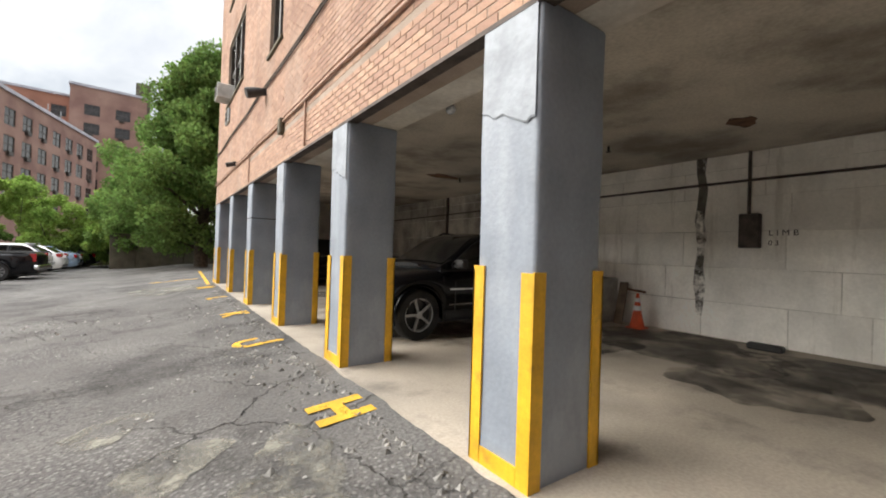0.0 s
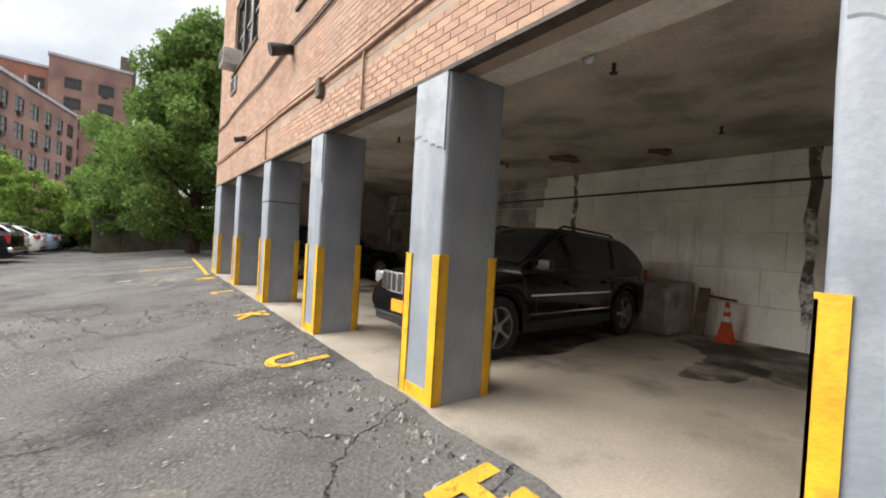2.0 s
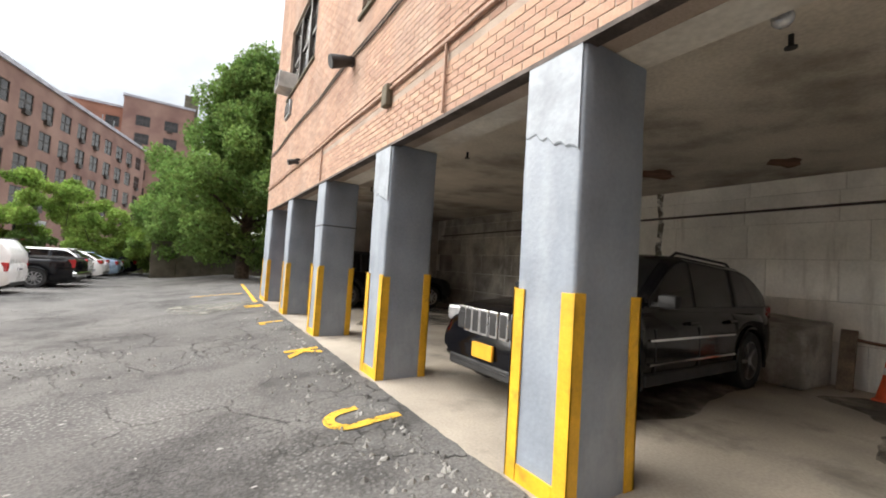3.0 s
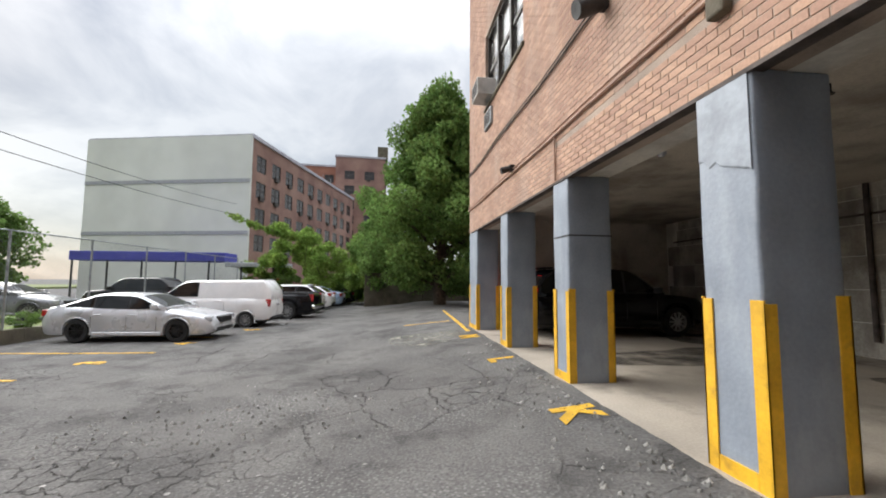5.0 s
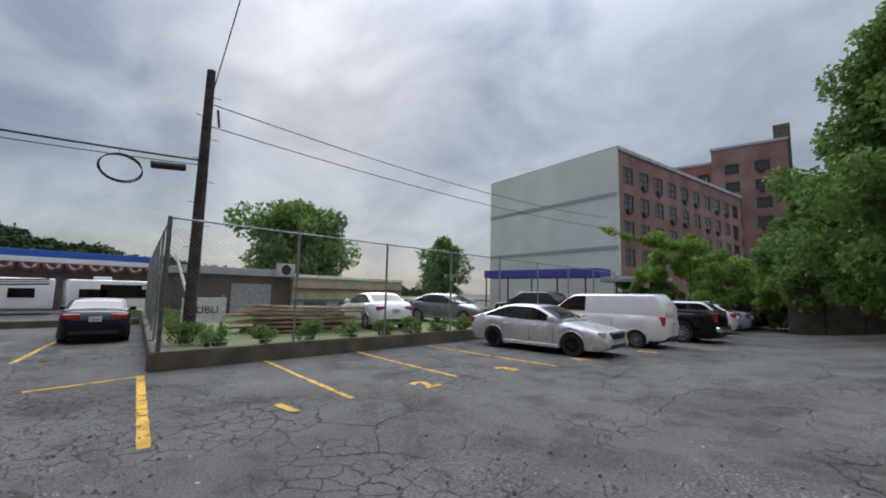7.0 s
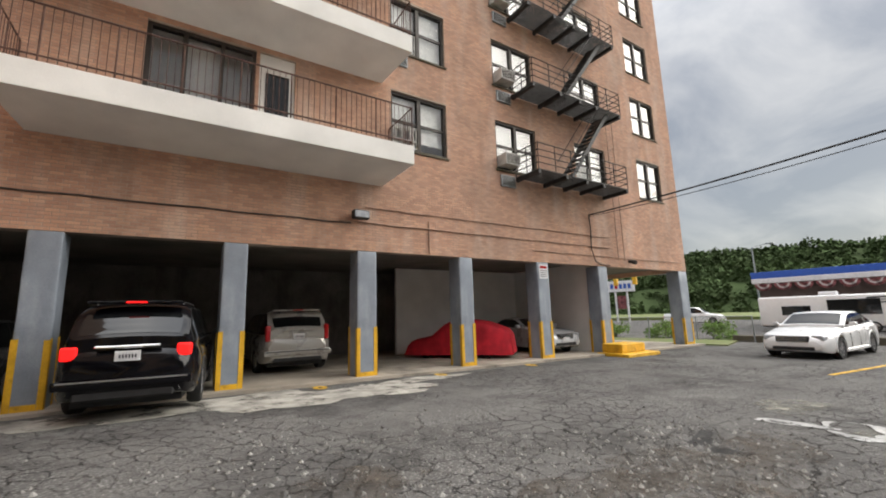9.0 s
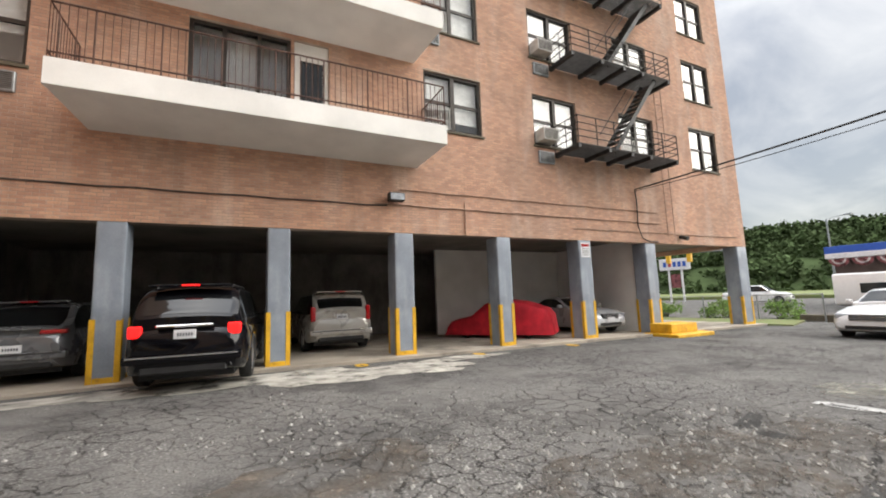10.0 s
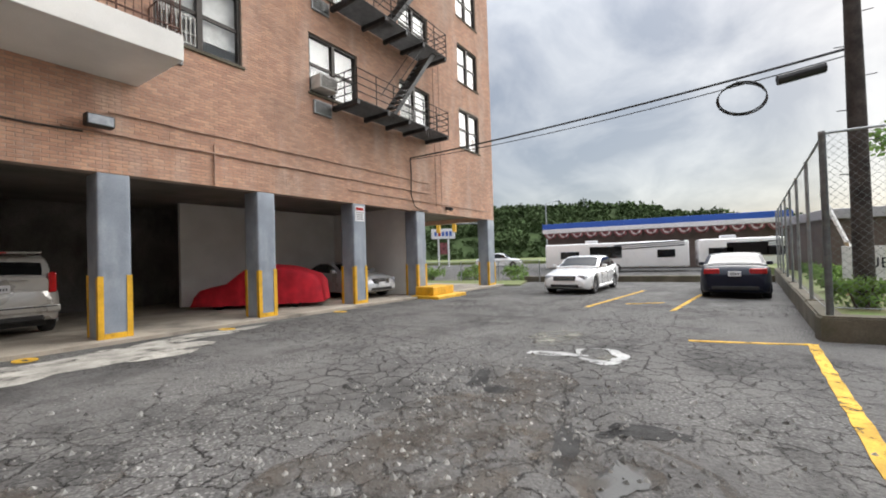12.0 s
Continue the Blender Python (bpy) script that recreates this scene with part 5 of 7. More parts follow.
floodlight(M2W @ Matrix.Translation((-6.5, 0, 3.72)), "bronze wall-pack floodlight on the south front")
round_flood(M2W @ Matrix.Translation((-18.6, 0, 3.05)), "small black floodlight near the passage", 0.6)
bm = bm_new()
box(bm, 7.12, 7.28, 0.0, 0.09, 3.25, 3.52, bevel=0.02, segs=2)
solid("junction_box", bm, KERB, "grey metal junction box on the conduit run", "junction box", m=ME)


def bulb_fitting(m):
    ob = thing("ceiling_lamp", m, "twin clear flood bulbs on a black ceiling bracket", "ceiling lamp")
    bm = bm_new()
    tube(bm, [(0, 0, 0), (0, 0, -0.1)], 0.05, 10)
    tube(bm, [(0, 0, -0.08), (0.1, 0.02, -0.18)], 0.035, 8)
    tube(bm, [(0, 0, -0.08), (-0.02, -0.12, -0.16)], 0.035, 8)
    part("bracket", bm, DARK_METAL, ob)
    for d in ((0.15, 0.03, -0.22), (-0.03, -0.18, -0.2)):
        bm = bm_new()
        bmesh.ops.create_icosphere(bm, subdivisions=2, radius=0.06, matrix=Matrix.Translation(d))
        part("bulb", bm, LAMP_CLEAR, ob, "clear glass bulb", smooth=80)
    return ob


for y in (3.6, 9.2, 14.6):
    bulb_fitting(Matrix.Translation((2.5, y, CEIL1)))
    pipe("ceiling_conduit", [(2.5, y - 2.6, CEIL1 - 0.02), (2.5, y, CEIL1 - 0.02), (2.3, y + 0.7, CEIL1 - 0.02)], 0.012, PIPE_DARK, "thin conduit on the garage ceiling")
for x, y in ((3.3, 3.8), (6.0, 3.8), (3.3, 7.8), (6.0, 7.8), (3.3, 11.8)):
    ob = thing("sprinkler", Matrix.Translation((x, y, CEIL1)), "small dark sprinkler head under the garage ceiling", "sprinkler", "sprinklers")
    part("stem", tube(bm_new(), [(0, 0, 0), (0, 0, -0.09)], 0.018, 8), DARK_METAL, ob)
    part("deflector", tube(bm_new(), [(0, 0, -0.09), (0, 0, -0.1)], 0.04, 10), DARK_METAL, ob)
RUST = mat("rusty_patch", (0.16, 0.08, 0.045), 0.9, var=0.25, scale=5)
for x, y, w, d in ((6.2, 2.0, 0.5, 0.3), (6.4, 6.6, 0.8, 0.5), (6.9, 5.0, 0.6, 0.35), (5.6, 7.9, 0.9, 0.4)):
    bm = bm_new()
    pts = [(x + w * (0.5 + 0.12 * math.sin(a * 5)) * math.cos(a), y + d * (0.5 + 0.15 * math.cos(a * 3)) * math.sin(a)) for a in np.linspace(0, 2 * math.pi, 15)[:-1]]
    poly_slab(bm, pts, 0.006, Matrix.Translation((0, 0, CEIL1 - 0.007)))
    solid("ceiling_patch", bm, RUST, "rust-stained spalled patch in the garage ceiling", "stain")

# back wall of the east garage: pipe, meter box, stain, lettering
pipe("wall_pipe", [(BACK1 - 0.03, -3.0, 2.67), (BACK1 - 0.03, 2.44, 2.68), (BACK1 - 0.03, 16, 2.55)], 0.022, PIPE_DARK, "dark pipe along the whitewashed wall")
pipe("wall_pipe", [(BACK1 - 0.035, 2.45, CEIL1), (BACK1 - 0.035, 2.45, 2.1)], 0.026, PIPE_DARK, "vertical dark pipe to the meter box")
pipe("wall_pipe", [(BACK1 - 0.06, 10.9, CEIL1), (BACK1 - 0.06, 10.9, 0.3)], 0.045, PIPE_DARK, "vertical dark drain pipe in the garage")
ob = thing("meter_box", Matrix.Translation((BACK1, 2.42, 1.56)), "dark brown electric box on the whitewashed wall", "electric box")
bm = bm_new()
box(bm, -0.14, 0, -0.14, 0.14, 0, 0.56, bevel=0.012)
part("housing", bm, PIPE_DARK, ob)
bm = bm_new()
box(bm, -0.155, -0.14, -0.11, 0.11, 0.04, 0.5, bevel=0.005)
part("cover", bm, PIPE_DARK, ob)


def lettering(name, text, m, size, material, label, bold=0.0):
    """Painted letters from the built-in font, as thin solid shapes."""
    cu = bpy.data.curves.new(name, "FONT")
    cu.body, cu.size, cu.extrude, cu.align_x, cu.align_y, cu.offset = text, size, 0.0015, "CENTER", "CENTER", bold
    tmp = bpy.data.objects.new("tmp", cu)
    scene.collection.objects.link(tmp)
    me = bpy.data.meshes.new_from_object(tmp.evaluated_get(bpy.context.evaluated_depsgraph_get()))
    bpy.data.objects.remove(tmp)
    me.materials.append(material)
    ob = new(name, me)
    ob.matrix_world = m
    return tagged(ob, label, "lettering")


BLACK_INK = mat("black_ink", (0.03, 0.03, 0.03), 0.8, var=0.2)
MB = Matrix.Translation((BACK1 - 0.02, 2.0, 1.8)) @ Euler((radians(90), 0, radians(-90))).to_matrix().to_4x4()
lettering("wall_lettering", "L I M B", MB, 0.13, BLACK_INK, "faded black stencil letters on the whitewashed wall")
lettering("wall_lettering", "0 3", MB @ Matrix.Translation((-0.12, -0.16, 0)), 0.11, BLACK_INK, "faded black stencil digits on the whitewashed wall")


# cast panels of the back wall, each slightly proud and differently faded
rng = random.Random(17)
panel_z = [0.0, 0.62, 1.22, 1.84, 2.42, 2.9, CEIL1 - 0.004]
for row, (za, zb) in enumerate(zip(panel_z, panel_z[1:])):
    y = -6.5 + (row % 2) * 0.55
    while y < NORTH1 - 0.9:
        w = rng.choice((1.22, 1.22, 1.5, 0.9))
        y1 = min(y + w, NORTH1 - 0.4)
        bm = bm_new()
        proud = rng.uniform(0.006, 0.016) if y < 7.6 else rng.uniform(0.002, 0.01)
        box(bm, BACK1 - proud, BACK1 + 0.004, y + 0.006, y1 - 0.006, za + 0.006, zb - 0.006, bevel=0.004)
        part("wall_panel", bm, WALL_PANEL if y < 7.6 else WALL_GRIMY, wall_back)
        y = y1
STAIN = worn(mat("dark_damp_stain", (0.17, 0.155, 0.13), 0.9, var=0.2, scale=5), 0.4, 0.55, 3.0)
for y, w in ((3.17, 0.15), (7.4, 0.12)):
    bm = bm_new()
    L = [(y - w / 2 + 0.03 * math.sin(k * 2.1), CEIL1 - k * 0.28) for k in range(11)]
    Rr = [(y + w / 2 + 0.03 * math.sin(k * 1.7 + 1), CEIL1 - k * 0.28) for k in range(11)]
    vl = [bm.verts.new((BACK1 - 0.019, a, b)) for a, b in L]
    vr = [bm.verts.new((BACK1 - 0.019, a, b)) for a, b in Rr]
    for k in range(10):
        bm.faces.new((vl[k], vl[k + 1], vr[k + 1], vr[k]))
    solid("wall_stain", bm, STAIN, "long dark damp streak down the whitewashed wall", "stain")

# concrete footing, board, cone and wheel stop on the slab
bm = bm_new()
box(bm, 6.85, 7.94, 4.72, 5.6, 0, 0.96, bevel=0.05, segs=2)
for v in bm.verts:
    if v.co.z > 0.8 and v.co.x < 7.3:
        v.co.z -= 0.10
    if v.co.z > 0.7 and v.co.y < 5.0:
        v.co.z -= 0.05
    v.co += 0.02 * noise.noise_vector(v.co * 3.0)
bmesh.ops.subdivide_edges(bm, edges=[e for e in bm.edges if e.calc_length() > 0.3], cuts=4, use_grid_fill=True)
for v in bm.verts:
    v.co += 0.012 * noise.noise_vector(v.co * 6.0)
solid("concrete_block", bm, FOOTING, "rough grey concrete footing against the wall", "concrete block", smooth=50)
bm = bm_new()
box(bm, -0.03, 0.0, -0.09, 0.09, 0, 0.86, bevel=0.006)
solid("leaning_board", bm, OLD_BOARD, "dark weathered board leaning beside the concrete footing", "board", m=pose(7.62, 4.52, 0.0, 0, 14, 0))
pipe("wall_pipe", [(7.9, 4.6, 0.72), (7.72, 4.3, 0.7), (7.62, 3.98, 0.69)], 0.022, RUST, "short rusty pipe stub low on the wall")
ob = thing("traffic_cone", Matrix.Translation((7.5, 4.06, 0)) @ Matrix.Diagonal((0.82, 0.82, 0.9, 1.0)), "orange traffic cone with two white bands", "traffic cone")
ORANGE = mat("cone_orange", (0.62, 0.08, 0.02), 0.6, var=0.12)
RX = Matrix.Rotation(radians(90), 4, "X")
part("cone_body", lathe(bm_new(), [(0.17, 0.03), (0.10, 0.3), (0.085, 0.38), (0.069, 0.48), (0.058, 0.56), (0.045, 0.64), (0.03, 0.74), (0.001, 0.745)], 20, m=RX), ORANGE, ob, smooth=40)
for a, b in (((0.089, 0.38), (0.073, 0.48)), ((0.062, 0.56), (0.049, 0.64))):
    part("reflective_band", lathe(bm_new(), [a, b], 20, m=RX), PLATE_WHITE, ob, "white reflective band")
bm = bm_new()
box(bm, -0.18, 0.18, -0.18, 0.18, 0, 0.035, bevel=0.01)
part("cone_base", bm, ORANGE, ob)
bm = bm_new()
box(bm, 7.45, 7.6, 1.85, 2.3, 0, 0.1, bevel=0.02)
solid("wheel_stop", bm, BLACK_PLASTIC, "short black rubber wheel stop on the slab", "wheel stop")



def oil_stain(x, y, rx, ry, seed, z=0.004):
    """A thin dark soaked patch with a ragged rim on the garage slab."""
    rng = random.Random(seed)
    ph = [rng.uniform(0, 6.28) for _ in range(3)]
    bm = bm_new()
    poly_slab(bm, [(x + rx * f * math.cos(a), y + ry * f * math.sin(a)) for a, f in ((k * math.pi / 24, 1 + 0.18 * math.sin(2 * k * math.pi / 24 + ph[0]) + 0.1 * math.sin(5 * k * math.pi / 24 + ph[1]) + 0.05 * math.sin(11 * k * math.pi / 24 + ph[2])) for k in range(48))], 0.002, Matrix.Translation((0, 0, z)))
    return solid("oil_stain", bm, OIL, "dark soaked oil stain on the concrete slab", "stain")


for k, (x, y, rx, ry) in enumerate(((6.6, 2.9, 1.1, 1.5), (6.5, 0.2, 1.1, 1.9), (5.2, 1.5, 0.8, 0.7), (5.0, 5.6, 2.0, 0.7), (5.5, 3.4, 0.7, 0.35), (6.6, 8.4, 1.0, 1.2), (5.0, 11.5, 1.9, 0.8), (6.8, 13.2, 0.9, 1.6))):
    oil_stain(x, y, rx, ry, 200 + k, 0.003 + 0.003 * (k % 3))

# yellow block, sign and pillar extras by the passage
ob = thing("yellow_block", M2 @ Matrix.Translation((-16.9, -3.05, slab2(-17) - 0.06)), "yellow painted concrete block on a wider base by the passage", "concrete block")
bm = bm_new()
box(bm, -0.75, 0.7, -0.5, 0.35, 0.1, 0.42, bevel=0.03, segs=2)
part("block", bm, YELLOW, ob)
bm = bm_new()
box(bm, -1.05, 0.95, -0.55, 0.75, -0.1, 0.1, bevel=0.02)
part("base", bm, YELLOW, ob)
ob = thing("notice_sign", M2 @ Matrix.Translation((-13.38, FY + 0.004, 2.2)), "small white notice with red heading on a pillar", "sign")
bm = bm_new()
box(bm, -0.2, 0.2, 0, 0.012, 0, 0.5)
part("board", bm, PLATE_WHITE, ob)
bm = bm_new()
box(bm, -0.17, 0.17, 0.012, 0.015, 0.36, 0.45)
part("heading", bm, LAMP_RED, ob)
for k in range(4):
    bm = bm_new()
    box(bm, -0.15, 0.15, 0.012, 0.015, 0.06 + k * 0.07, 0.085 + k * 0.07)
    part("text_bar", bm, BLACK_INK, ob)


# ---- road paint ----
def strip(x0, y0, x1, y1, w=0.11, material=None, label="worn yellow parking line on the asphalt", name="parking_line"):
    bm = bm_new()
    a, b = Vector((x0, y0)), Vector((x1, y1))
    n = max(3, int((b - a).length / 0.25))
    side = Vector((-(b - a).y, (b - a).x)).normalized() * w / 2
    prev = None
    for k in range(n + 1):
        p = a.lerp(b, k / n)
        j = 1 + 0.12 * math.sin(k * 3.7 + x0)
        q = [p + side * j, p - side * j]
        row = [bm.verts.new((v.x, v.y, ground_h(v.x, v.y) + dz)) for v in q for dz in (0.008, 0.0)]
        if prev:
            bm.faces.new((prev[0], row[0], row[2], prev[2]))
            bm.faces.new((prev[0], prev[1], row[1], row[0])); bm.faces.new((prev[2], row[2], row[3], prev[3]))
        prev = row
    return solid(name, bm, material or ROAD_YELLOW, label, "road marking")


for k, (x0, y0, x1, y1) in enumerate(((-11.9, 8.65, -7.3, 7.7), (-12.1, 11.25, -7.45, 10.5), (-11.9, 13.9, -7.4, 13.1), (-11.5, 16.5, -6.5, 15.8), (-11.85, 8.6, -11.7, 7.0), (-10.6, 19.9, -6.3, 18.6))):
    strip(x0, y0, x1, y1, 0.13 if k == 0 else 0.1)
strip(1.45, 15.6, 1.75, 23.2, 0.11)
strip(1.35, 18.6, -0.2, 18.9, 0.1)
for x0, y0, x1, y1 in ((-15.9, 4.9, -22, 6.4), (-15.6, 7.0, -20.5, 8.2), (-17.0, 5.9, -17.6, 6.9)):
    strip(x0, y0, x1, y1, 0.11)


def ground_letter(text, x, y, yaw, size, label):
    me_ob = lettering("bay_letter", text, pose(x, y, ground_h(x, y) + 0.026, 0, 0, yaw), size, ROAD_YELLOW, label, 0.03)
    dx, dy = 0.35, 0.35
    n = Vector((ground_h(x - dx, y) - ground_h(x + dx, y), ground_h(x, y - dy) - ground_h(x, y + dy), 2 * dx)).normalized()
    me_ob.matrix_world = Matrix.Translation((x, y, ground_h(x, y) + 0.01)) @ Vector((0, 0, 1)).rotation_difference(n).to_matrix().to_4x4() @ pose(0, 0, 0, 0, 0, yaw)
    return me_ob


for t, y in (("H", 3.2), ("K", 8.85), ("L", 11.75), ("M", 14.7)):
    ground_letter(t, 1.27, y, -90, 0.62, "yellow painted bay letter on the asphalt")
for t, x, y in (("1", -7.65, 9.5), ("2", -7.35, 12.1), ("3", -7.1, 14.6), ("4", -6.5, 17.3), ("5", -5.6, 20.4)):
    ground_letter(t, x, y, 90, 0.75, "yellow painted bay number on the asphalt")
for x in (-5.4, -8.6, -11.9):
    p = M2 @ Vector((x, -2.95, 0))
    ground_letter("0", p.x, p.y, 172, 0.55, "yellow painted bay letter before the south garage")


def hooked_letter(x, y, label):
    """A brushed J: straight stem and a wide round hook, lying towards the garage."""
    path = [(0.16, 0.3), (0.16, 0.1), (0.16, -0.12)] + [(-0.02 + 0.18 * math.cos(a), -0.12 + 0.17 * math.sin(a)) for a in np.linspace(-0.3, -math.pi, 8)] + [(-0.2, 0.02)]
    bm = bm_new()
    prev = None
    for k, p in enumerate(path):
        d = (Vector(path[min(k + 1, len(path) - 1)]) - Vector(path[max(k - 1, 0)])).normalized() * 0.05
        row = []
        for u, v in ((p[0] - d.y, p[1] + d.x), (p[0] + d.y, p[1] - d.x)):
            px, py = x + v, y - u
            row.append(bm.verts.new((px, py, ground_h(px, py) + 0.01)))
        if prev:
            bm.faces.new((prev[0], prev[1], row[1], row[0]))
        prev = row
    return solid("bay_letter", bm, ROAD_YELLOW, label, "lettering")


hooked_letter(1.22, 6.17, "yellow painted bay letter J on the asphalt")


def blot(name, x, y, rx, ry, seed, material, label, lift=0.008):
    """A thin patch of paint, dust or cement with a ragged outline, draped over the yard."""
    rng = random.Random(seed)
    bm = bm_new()
    n, rings = 40, []
    ph = [rng.uniform(0, 6.28) for _ in range(4)]
    c = bm.verts.new((x, y, ground_h(x, y) + lift))
    for q in (0.25, 0.5, 0.75, 1.0):
        ring = []
        for k in range(n):
            a = 2 * math.pi * k / n
            f = q * (1 + 0.2 * math.sin(2 * a + ph[0]) + 0.12 * math.sin(3 * a + ph[1]) + 0.07 * math.sin(7 * a + ph[2]) + 0.04 * math.sin(13 * a + ph[3]))
            px, py = x + rx * f * math.cos(a), y + ry * f * math.sin(a)
            ring.append(bm.verts.new((px, py, ground_h(px, py) + lift)))
        rings.append(ring)
    for k in range(n):
        bm.faces.new((c, rings[0][k], rings[0][(k + 1) % n]))
        for r0, r1 in zip(rings, rings[1:]):
            bm.faces.new((r0[k], r1[k], r1[(k + 1) % n], r0[(k + 1) % n]))
    return solid(name, bm, material, label, "patch")


DUST = worn(mat("cement_dust", (0.27, 0.262, 0.22), 0.95, var=0.2, scale=2, fine=30, bump=0.3), 0.42, 0.68, 3.4)
blot("pale_patch", 0.3, 15.4, 0.9, 1.3, 4, DUST, "worn pale paint patch on the asphalt")
for k, (x, y, rx, ry) in enumerate(((0.75, 2.6, 0.35, 0.5), (0.55, 1.9, 0.4, 0.3), (0.1, 3.2, 0.35, 0.3), (-0.3, 4.2, 0.3, 0.25), (-0.9, 3.0, 0.35, 0.2))):
    blot("dust_patch", x, y, rx, ry, k + 20, DUST, "thin pale cement dust on the asphalt")
APRON = worn(mat("cement_apron", (0.42, 0.40, 0.355), 0.95, var=0.2, scale=2, fine=30, bump=0.3), 0.32, 0.5, 1.8)
for k, (x, y, rx, ry) in enumerate(((-7.9, -2.65, 1.2, 0.34), (-6.2, -1.95, 1.3, 0.85), (-4.4, -2.1, 1.4, 0.9), (-2.8, -2.4, 1.3, 0.6), (-1.2, -2.35, 1.2, 0.6), (0.5, -2.4, 1.2, 0.55), (2.0, -2.5, 1.0, 0.5))):
    p = M2 @ Vector((x, y, 0))
    blot("pale_apron", p.x, p.y, rx, ry, k + 40, APRON, "pale cement apron spilling before the south garage", 0.007 + 0.002 * (k % 2))
blot("manhole_patch", -11.25, 4.9, 0.62, 0.5, 7, DUST, "round tan cement patch in the asphalt")


def paint_ring(x, y, rx, ry, width, label):
    """A smeared ring of paint, wider on one side, draped over the yard."""
    bm = bm_new()
    n, inner, outer = 48, [], []
    for k in range(n):
        a = 2 * math.pi * k / n
        w = width * (1 + 0.7 * math.sin(a + 0.6) + 0.35 * math.sin(3 * a + 1.0) + 0.2 * math.sin(8 * a))
        f = 1 + 0.13 * math.sin(2 * a + 0.8) + 0.06 * math.sin(5 * a)
        for ring, g in ((inner, -0.5), (outer, 0.5)):
            px, py = x + (rx * f + g * w) * math.cos(a), y + (ry * f + g * w) * math.sin(a)
            ring.append(bm.verts.new((px, py, ground_h(px, py) + 0.012)))
    for k in range(n):
        bm.faces.new((inner[k], outer[k], outer[(k + 1) % n], inner[(k + 1) % n]))
    return solid("paint_ring", bm, ROAD_PALE, label, "patch")


paint_ring(-10.1, 5.74, 0.38, 0.33, 0.13, "smeared white paint ring on the asphalt")
blot("paint_smear", -9.98, 5.12, 0.13, 0.42, 9, ROAD_PALE, "smeared white paint trail on the asphalt")
blot("scuffed_paint", -9.95, 5.86, 0.22, 0.16, 12, DUST, "scuffed grey paint inside the ring on the asphalt")


# loose gravel where the asphalt has broken up
def gravel():
    rng = np.random.default_rng(11)
    verts, faces = [], []
    spots = ((-7.2, 5.2, 1.6, 1.3, 1300), (-5.6, 4.2, 1.7, 1.5, 950), (-6.3, 6.6, 1.2, 0.9, 600), (-4.2, 1.6, 2.2, 1.3, 500), (-2.6, 10.0, 1.8, 1.2, 500), (-8.3, 4.4, 1.0, 0.8, 350), (1.1, 4.6, 0.35, 3.5, 250), (0.9, 9.0, 0.4, 4.0, 200), (1.44, 3.5, 0.1, 3.5, 450), (1.44, 9.5, 0.1, 4.0, 350))
    for cx, cy, sx, sy, n in spots:
        for _ in range(n):
            x, y = cx + sx * rng.normal() * 0.6, cy + sy * rng.normal() * 0.6
            if x > 1.5:
                continue
            r = 0.009 + 0.03 * rng.random() ** 3
            z = ground_h(x, y)
            k = len(verts)
            a0 = rng.random() * 6.28
            for q in range(5):
                a = a0 + q * 1.257
                verts.append((x + r * (0.8 + 0.4 * rng.random()) * math.cos(a), y + r * (0.8 + 0.4 * rng.random()) * math.sin(a), z - 0.004))
            verts.append((x + 0.3 * r * rng.normal(), y + 0.3 * r * rng.normal(), z + r * 0.9))
            faces += [(k + q, k + (q + 1) % 5, k + 5) for q in range(5)]
    me = bpy.data.meshes.new("gravel")
    me.from_pydata(verts, [], faces)
    me.materials.append(mat("loose_stones", (0.23, 0.225, 0.21), 0.95, var=0.2, island=0.5))
    tagged(new("gravel", me), "loose grey stones on the broken asphalt", "gravel", kind="stuff")


gravel()


def ragged_edge():
    """The asphalt laps unevenly onto the rim of the garage slab."""
    bm = bm_new()
    prev = None
    for k in range(235):
        y = -2.2 + 0.08 * k
        reach = 1.63 + 0.05 * noise.noise(Vector((y * 1.4, 0, 5))) + 0.03 * noise.noise(Vector((y * 6.0, 2, 5)))
        row = [bm.verts.new(p) for p in ((1.45, y, ground_h(1.45, y) + 0.003), (1.6, y, 0.006), (reach, y, 0.008), (reach + 0.006, y, -0.004))]
        if prev:
            for q in range(3):
                bm.faces.new((prev[q], prev[q + 1], row[q + 1], row[q]))
        prev = row
    solid("trim_asphalt_edge", bm, ASPHALT, "ragged asphalt rim along the garage slab", "asphalt edge", kind="structure", smooth=60)


ragged_edge()


